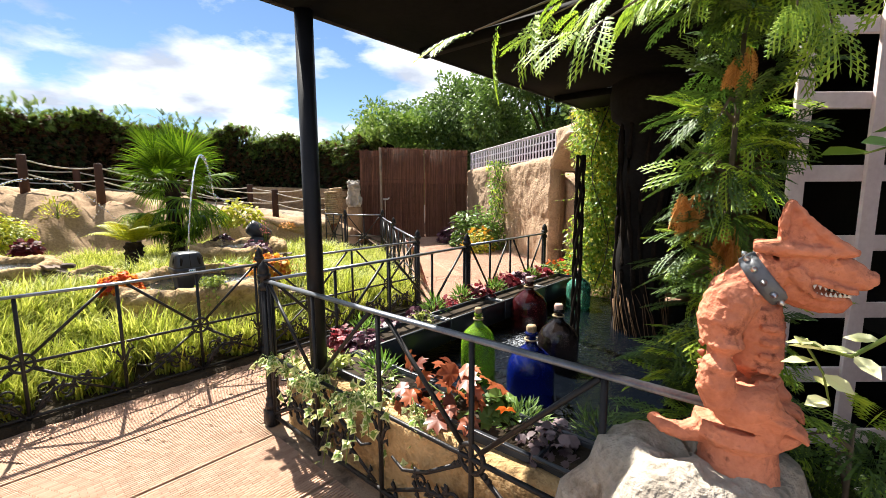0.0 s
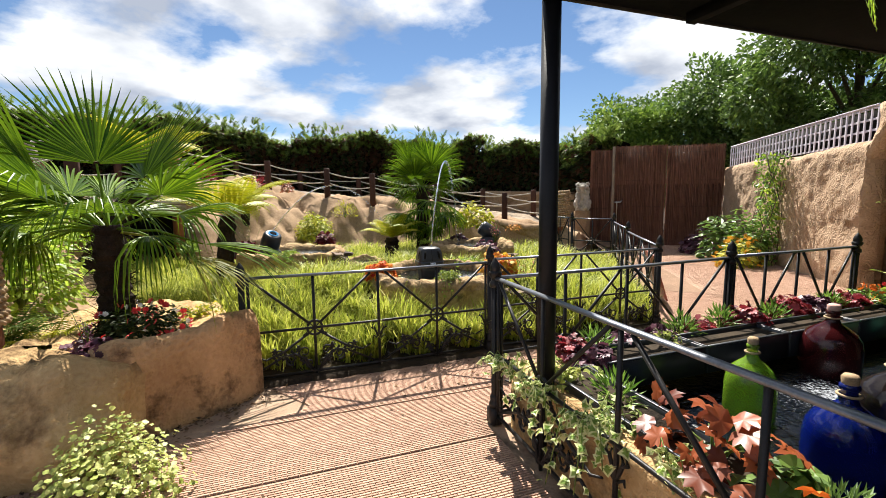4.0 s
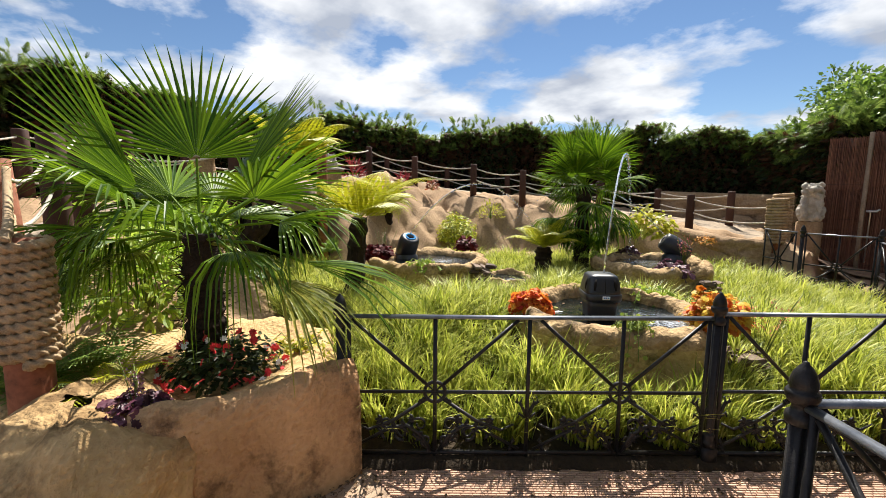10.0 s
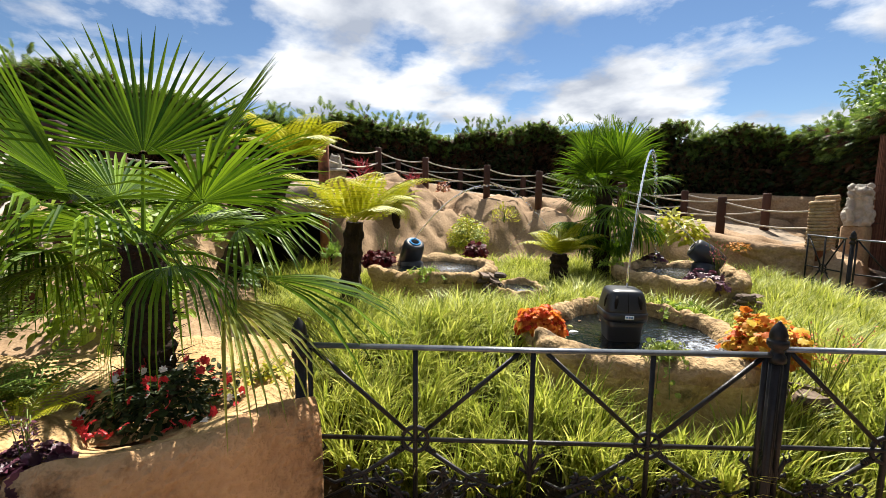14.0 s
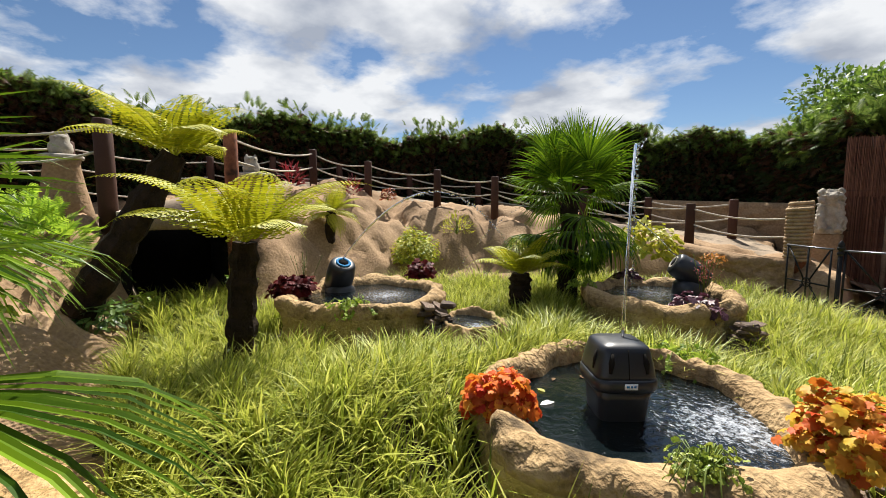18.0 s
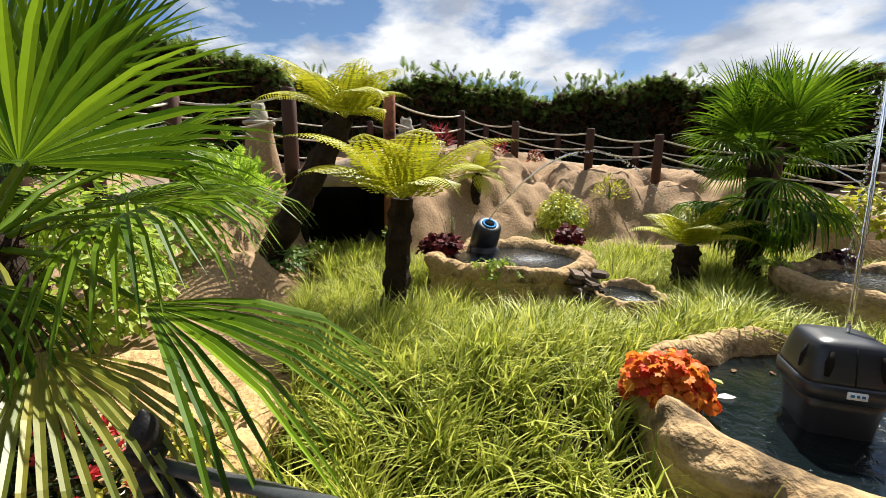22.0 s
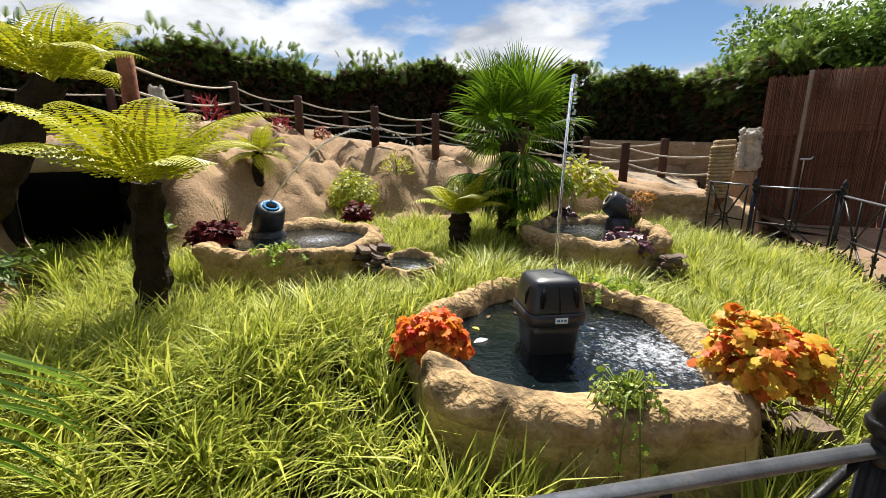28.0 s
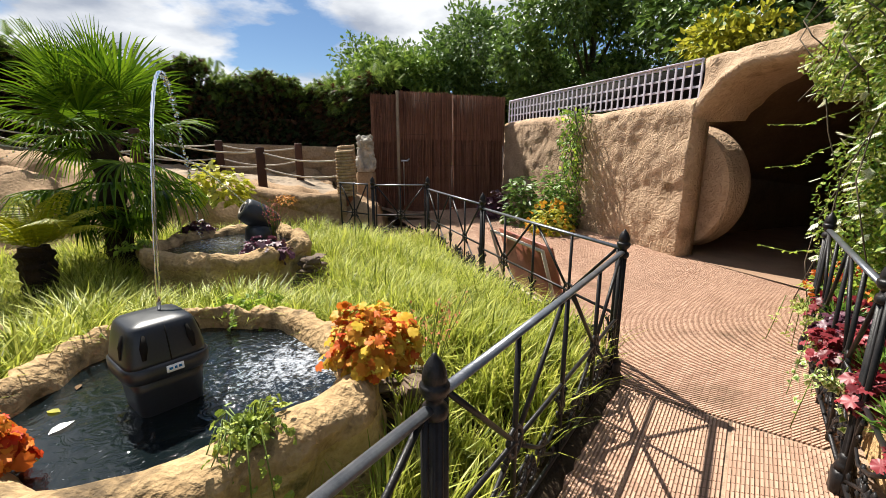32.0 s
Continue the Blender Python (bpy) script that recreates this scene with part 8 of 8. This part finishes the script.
for k, (x, y) in enumerate(((-0.92, 3.60), (-0.52, 4.28), (-0.30, 4.66), (0.02, 5.12), (0.42, 5.80))):
    bush("rosemary", (x, y, 0.44), (0.09, 0.09, 0.13), M["green"], SLIM, 130, 0.08, "upright narrow-leaved green herb in a trough", "plant")
bush("marigold", (0.70, 6.12, 0.45), (0.16, 0.16, 0.16), M["green"], LEAF, 160, 0.06, "orange-flowered bedding plant by the pool", "flowers", parts=(("flower", M["orange_petal"], 14, 0.06),))
bush("marigold", (1.00, 6.45, 0.40), (0.22, 0.22, 0.22), M["lime"], LEAF, 220, 0.07, "orange-flowered bedding plant under the climber", "flowers", parts=(("flower", M["orange_petal"], 18, 0.06), ("red_flower", M["red_petal"], 12, 0.05)))
ivy((-0.62, 2.62, 0.46), 0.30, 0.44, 190, "ivy", "variegated ivy tumbling over the planter wall", 0.055)
ivy((-0.95, 2.78, 0.44), 0.20, 0.42, 130, "ivy", "variegated ivy round the black pole", 0.055)
ivy((-1.28, 3.05, 0.42), 0.20, 0.25, 100, "ivy", "variegated ivy beside the corner post", 0.06)
ivy((-0.30, 2.45, 0.46), 0.16, 0.3, 60, "ivy", "variegated ivy tumbling over the planter wall", 0.05)
ivy((-0.88, 3.02, 0.47), 0.24, 0.12, 130, "ivy_light", "yellow-green ivy filling the corner trough", 0.045)
heuchera((-0.86, 3.36, 0.45), 0.13, "purple", "dark purple heuchera beside the black pole", 150, 0.055)
ivy((-0.55, 3.95, 0.45), 0.18, 0.15, 90, "ivy_light", "yellow-green ivy in the path-side trough", 0.042)
bush("hosta", (-0.62, 2.95, 0.44), (0.10, 0.10, 0.12), M["green"], SLIM, 90, 0.08, "strappy bright green plant in a trough", "plant")
bush("begonia", (-0.18, 2.62, 0.46), (0.24, 0.20, 0.22), M["begonia"], LOBED, 44, 0.105, "large bronze-red begonia leaves above the trough", "plant")
bush("begonia", (-0.02, 2.58, 0.42), (0.20, 0.16, 0.12), M["leaf_dark"], BROADLEAF, 40, 0.10, "broad green leaves below the begonia", "plant")
bush("gazania", (0.16, 2.52, 0.44), (0.12, 0.11, 0.10), M["leaf_dark"], SLIM, 200, 0.055, "narrow-leaved plant with an orange flower", "flowers", parts=(("flower", M["orange_petal"], 2, 0.10),))
heuchera((0.26, 2.36, 0.42), 0.15, "withered", "withered dark heuchera in the front trough", 90, 0.06, 0.6)
bush("daisy", (0.50, 2.50, 0.42), (0.13, 0.13, 0.12), M["leaf_dark"], SLIM, 220, 0.05, "green daisy plant with white flowers", "flowers", parts=(("flower", M["white_petal"], 2, 0.075),))

# wall planting by the gate
bush("shrub", (-0.30, 10.95, 0.15), (0.42, 0.46, 1.0), M["green"], LEAF, 1100, 0.10, "leafy green shrub against the rendered wall", "shrub")
bush("shrub", (-0.78, 11.35, 0.15), (0.34, 0.34, 0.95), M["leaf_dark"], LEAF, 420, 0.15, "large-leaved dark shrub against the wall", "shrub")
bush("golden_shrub", (-0.42, 10.52, 0.12), (0.36, 0.36, 0.52), M["yellow"], LEAF, 480, 0.10, "golden shrub at the foot of the wall", "shrub", parts=(("rusty_leaf", M["orange"], 70, 0.09),))
heuchera((-1.20, 12.1, 0.15), 0.42, "purple", "dark red-purple shrub beside the reed gate", 260, 0.12, 1.2)


def leaning_board():
    ob = thing("leaning_board", "red-brown framed board leaning on the railing", "board", (-1.28, 7.35, 0.06), turn=1.92)
    turn = Matrix.Rotation(-0.30, 3, 'X')
    Geo().box((0, 0, 0.33), (1.05, 0.02, 0.62), turn, bevel=0.003).obj("panel", M["board"], ob)
    for z in (0.03, 0.63):
        Geo().box(tuple(turn @ Vector((0, 0.0, z))), (1.08, 0.03, 0.022), turn, bevel=0.004).obj("frame", M["deck"], ob)
    for s in (-1, 1):
        Geo().box(tuple(turn @ Vector((s * 0.53, 0.0, 0.33))), (0.022, 0.03, 0.62), turn, bevel=0.004).obj("frame", M["deck"], ob)


leaning_board()


def stone_lion(at, label):
    b = Geo().box((0, 0, 0.42), (0.34, 0.34, 1.0), bevel=0.03).obj("statue_plinth", M["mound"])
    b.location = at
    tagged(b, "rendered plinth under a stone statue", "plinth")
    g = Geo()
    g.lathe([(0.17, 0.0), (0.175, 0.06), (0.15, 0.08)], n=20, square=5)
    g.tube([(0, 0.04, 0.05), (0, 0.03, 0.18), (0, 0.01, 0.34), (0, -0.01, 0.46), (0, -0.02, 0.54)], [0.165, 0.165, 0.15, 0.14, 0.11], 18)
    for k in range(26):
        q, z = k * 2.4, 0.47 + 0.21 * (k % 9) / 8
        g.tube([(0.10 * math.cos(q), -0.04 + 0.10 * math.sin(q), z + 0.03), (0.155 * math.cos(q), -0.04 + 0.14 * math.sin(q), z - 0.01), (0.15 * math.cos(q + 0.2), -0.04 + 0.14 * math.sin(q + 0.2), z - 0.08)], [0.035, 0.032, 0.012], 8)
    g.tube([(0, -0.05, 0.50), (0, -0.08, 0.60), (0, -0.05, 0.70)], [0.12, 0.14, 0.06], 16)
    g.tube([(0, -0.17, 0.60), (0, -0.24, 0.575), (0, -0.26, 0.57)], [0.07, 0.055, 0.03], 12)
    for s in (-1, 1):
        g.tube([(s * 0.04, -0.19, 0.645), (s * 0.075, -0.16, 0.655)], [0.022, 0.018], 8)
        g.tube([(s * 0.10, -0.08, 0.42), (s * 0.115, -0.15, 0.24), (s * 0.095, -0.17, 0.08), (s * 0.095, -0.21, 0.05)], [0.07, 0.052, 0.05, 0.045], 12)
        g.tube([(s * 0.12, 0.06, 0.24), (s * 0.16, -0.02, 0.18), (s * 0.15, -0.08, 0.08)], [0.09, 0.07, 0.05], 12)
    ob = g.obj("lion_statue", M["statue"])
    ob.location = (at[0], at[1], at[2] + 0.92)
    ob.rotation_euler = (0, 0, 0.3)
    rm = ob.modifiers.new("fuse", 'REMESH')
    rm.mode, rm.voxel_size, rm.use_smooth_shade = 'VOXEL', 0.012, True
    tx = bpy.data.textures.new("mane", 'CLOUDS')
    tx.noise_scale, tx.noise_depth = 0.06, 3
    dp = ob.modifiers.new("carve", 'DISPLACE')
    dp.texture, dp.strength, dp.mid_level = tx, 0.05, 0.5
    tagged(ob, label, "statue")


stone_lion((-3.90, 12.02, 0.18), "weathered grey stone lion sitting near the reed gate")
rough_wall("garden_wall_back", Vector((-7.1, 12.40, 0)), Vector((-4.1, 13.0, 0)), lambda t: 1.66 - 0.10 * t, 0.2, "low rendered wall behind the rope fence", "mound", 0.05, n=70)
rough_wall("rock_ledge", Vector((-5.75, 9.80, 0)), Vector((-3.86, 10.18, 0)), lambda t: 0.93 - 0.15 * t + 0.03 * math.sin(t * 7), 0.55, "low rendered ledge at the end of the mound", "mound", 0.06, n=70, category="rock mound")


# ---- fallen leaves and grit ----
def litter():
    spots = []
    for n, cx, cy, sx, sy in ((3200, -3.7, 0.40, 0.9, 0.35), (1200, -2.7, 0.95, 0.35, 0.25), (700, -2.6, 0.5, 0.5, 0.3), (500, -2.98, 2.1, 0.07, 0.35), (260, -2.2, 3.8, 0.35, 0.5), (350, -5.4, 0.5, 0.7, 0.3)):
        p = np.stack([rng.normal(cx, sx, n), rng.normal(cy, sy, n)], -1)
        spots.append(p)
    p = np.concatenate(spots)
    z = terrain(p[:, 0], p[:, 1])
    keep = (z[1] >= 2) & (z[0] < 0.45)
    p, zz = p[keep], z[0][keep]
    n = len(p)
    d = np.stack([rng.normal(0, 1, n), rng.normal(0, 1, n), rng.normal(0, 0.15, n)], -1)
    g = Geo().scatter(*SLIM_WIDE, np.stack([p[:, 0], p[:, 1], zz + 0.018], -1), frames(d, rng.normal(0, 0.3, n)), rng.uniform(0.012, 0.04, n))
    tagged(g.obj("leaf_litter", M["litter"], smooth=False), "dry brown leaf litter scattered on the path", "leaf litter", kind="stuff")


litter()


def floating_leaf(at, size, turn, mat, label):
    g = Geo().scatter(*LEAF, np.array([(0, 0, 0)]), frames(np.array([(math.cos(turn), math.sin(turn), 0.02)])), np.array([size]))
    ob = g.obj("floating_leaf", M[mat], smooth=False)
    ob.location = at
    tagged(ob, label, "leaf", "fallen leaves on the ponds")


for k, (x, y, s, m) in enumerate(((-3.62, 4.62, 0.06, "yellow"), (-3.48, 4.48, 0.09, "white_petal"), (-3.55, 4.95, 0.05, "litter"), (-3.40, 4.38, 0.05, "yellow"), (-3.66, 4.82, 0.05, "litter"))):
    floating_leaf((x, y, 0.514), s, k * 1.3, m, "small fallen leaf floating on the pond")

for x, y, n in ((0.42, 6.05, 120), (0.22, 5.72, 110), (0.02, 5.40, 90), (-0.22, 5.02, 70)):
    ivy((x - 0.02, y + 0.02, 0.42), 0.18, 0.36, n, "ivy_light" if n > 100 else "ivy", "yellow-green ivy threaded through the pool railing", 0.04)


def soil_edge():
    """The trodden strip of soil between the lawn and the matting."""
    g = Geo()
    line = [Vector((*q, 0)) for q in (POST_A, POST_B, POST_C, POST_D, POST_E)]
    for a, b in zip(line, line[1:]):
        d = (b - a).normalized()
        out = Vector((d.y, -d.x, 0))
        n = int((b - a).length / 0.03)
        k0 = len(g.v)
        for i in range(n + 1):
            q = a.lerp(b, i / n)
            w = 0.075 + 0.022 * noise.noise(q * 9) + 0.012 * noise.noise(q * 31)
            for off, z in ((-0.14, 0.062), (-0.05, 0.058), (0.01, 0.050 + 0.01 * noise.noise(q * 14)), (w - 0.02, 0.036), (w, 0.010)):
                p = q + out * off
                g.v.append((p.x, p.y, max(0.0, 0.02 * (p.y - 5)) + z))
        for i in range(n):
            for j in range(4):
                m = k0 + i * 5 + j
                g.f.append((m, m + 5, m + 6, m + 1))
    tagged(g.obj("soil_edge", M["soil"]), "dark trodden soil strip along the foot of the railing", "soil", kind="structure")


soil_edge()
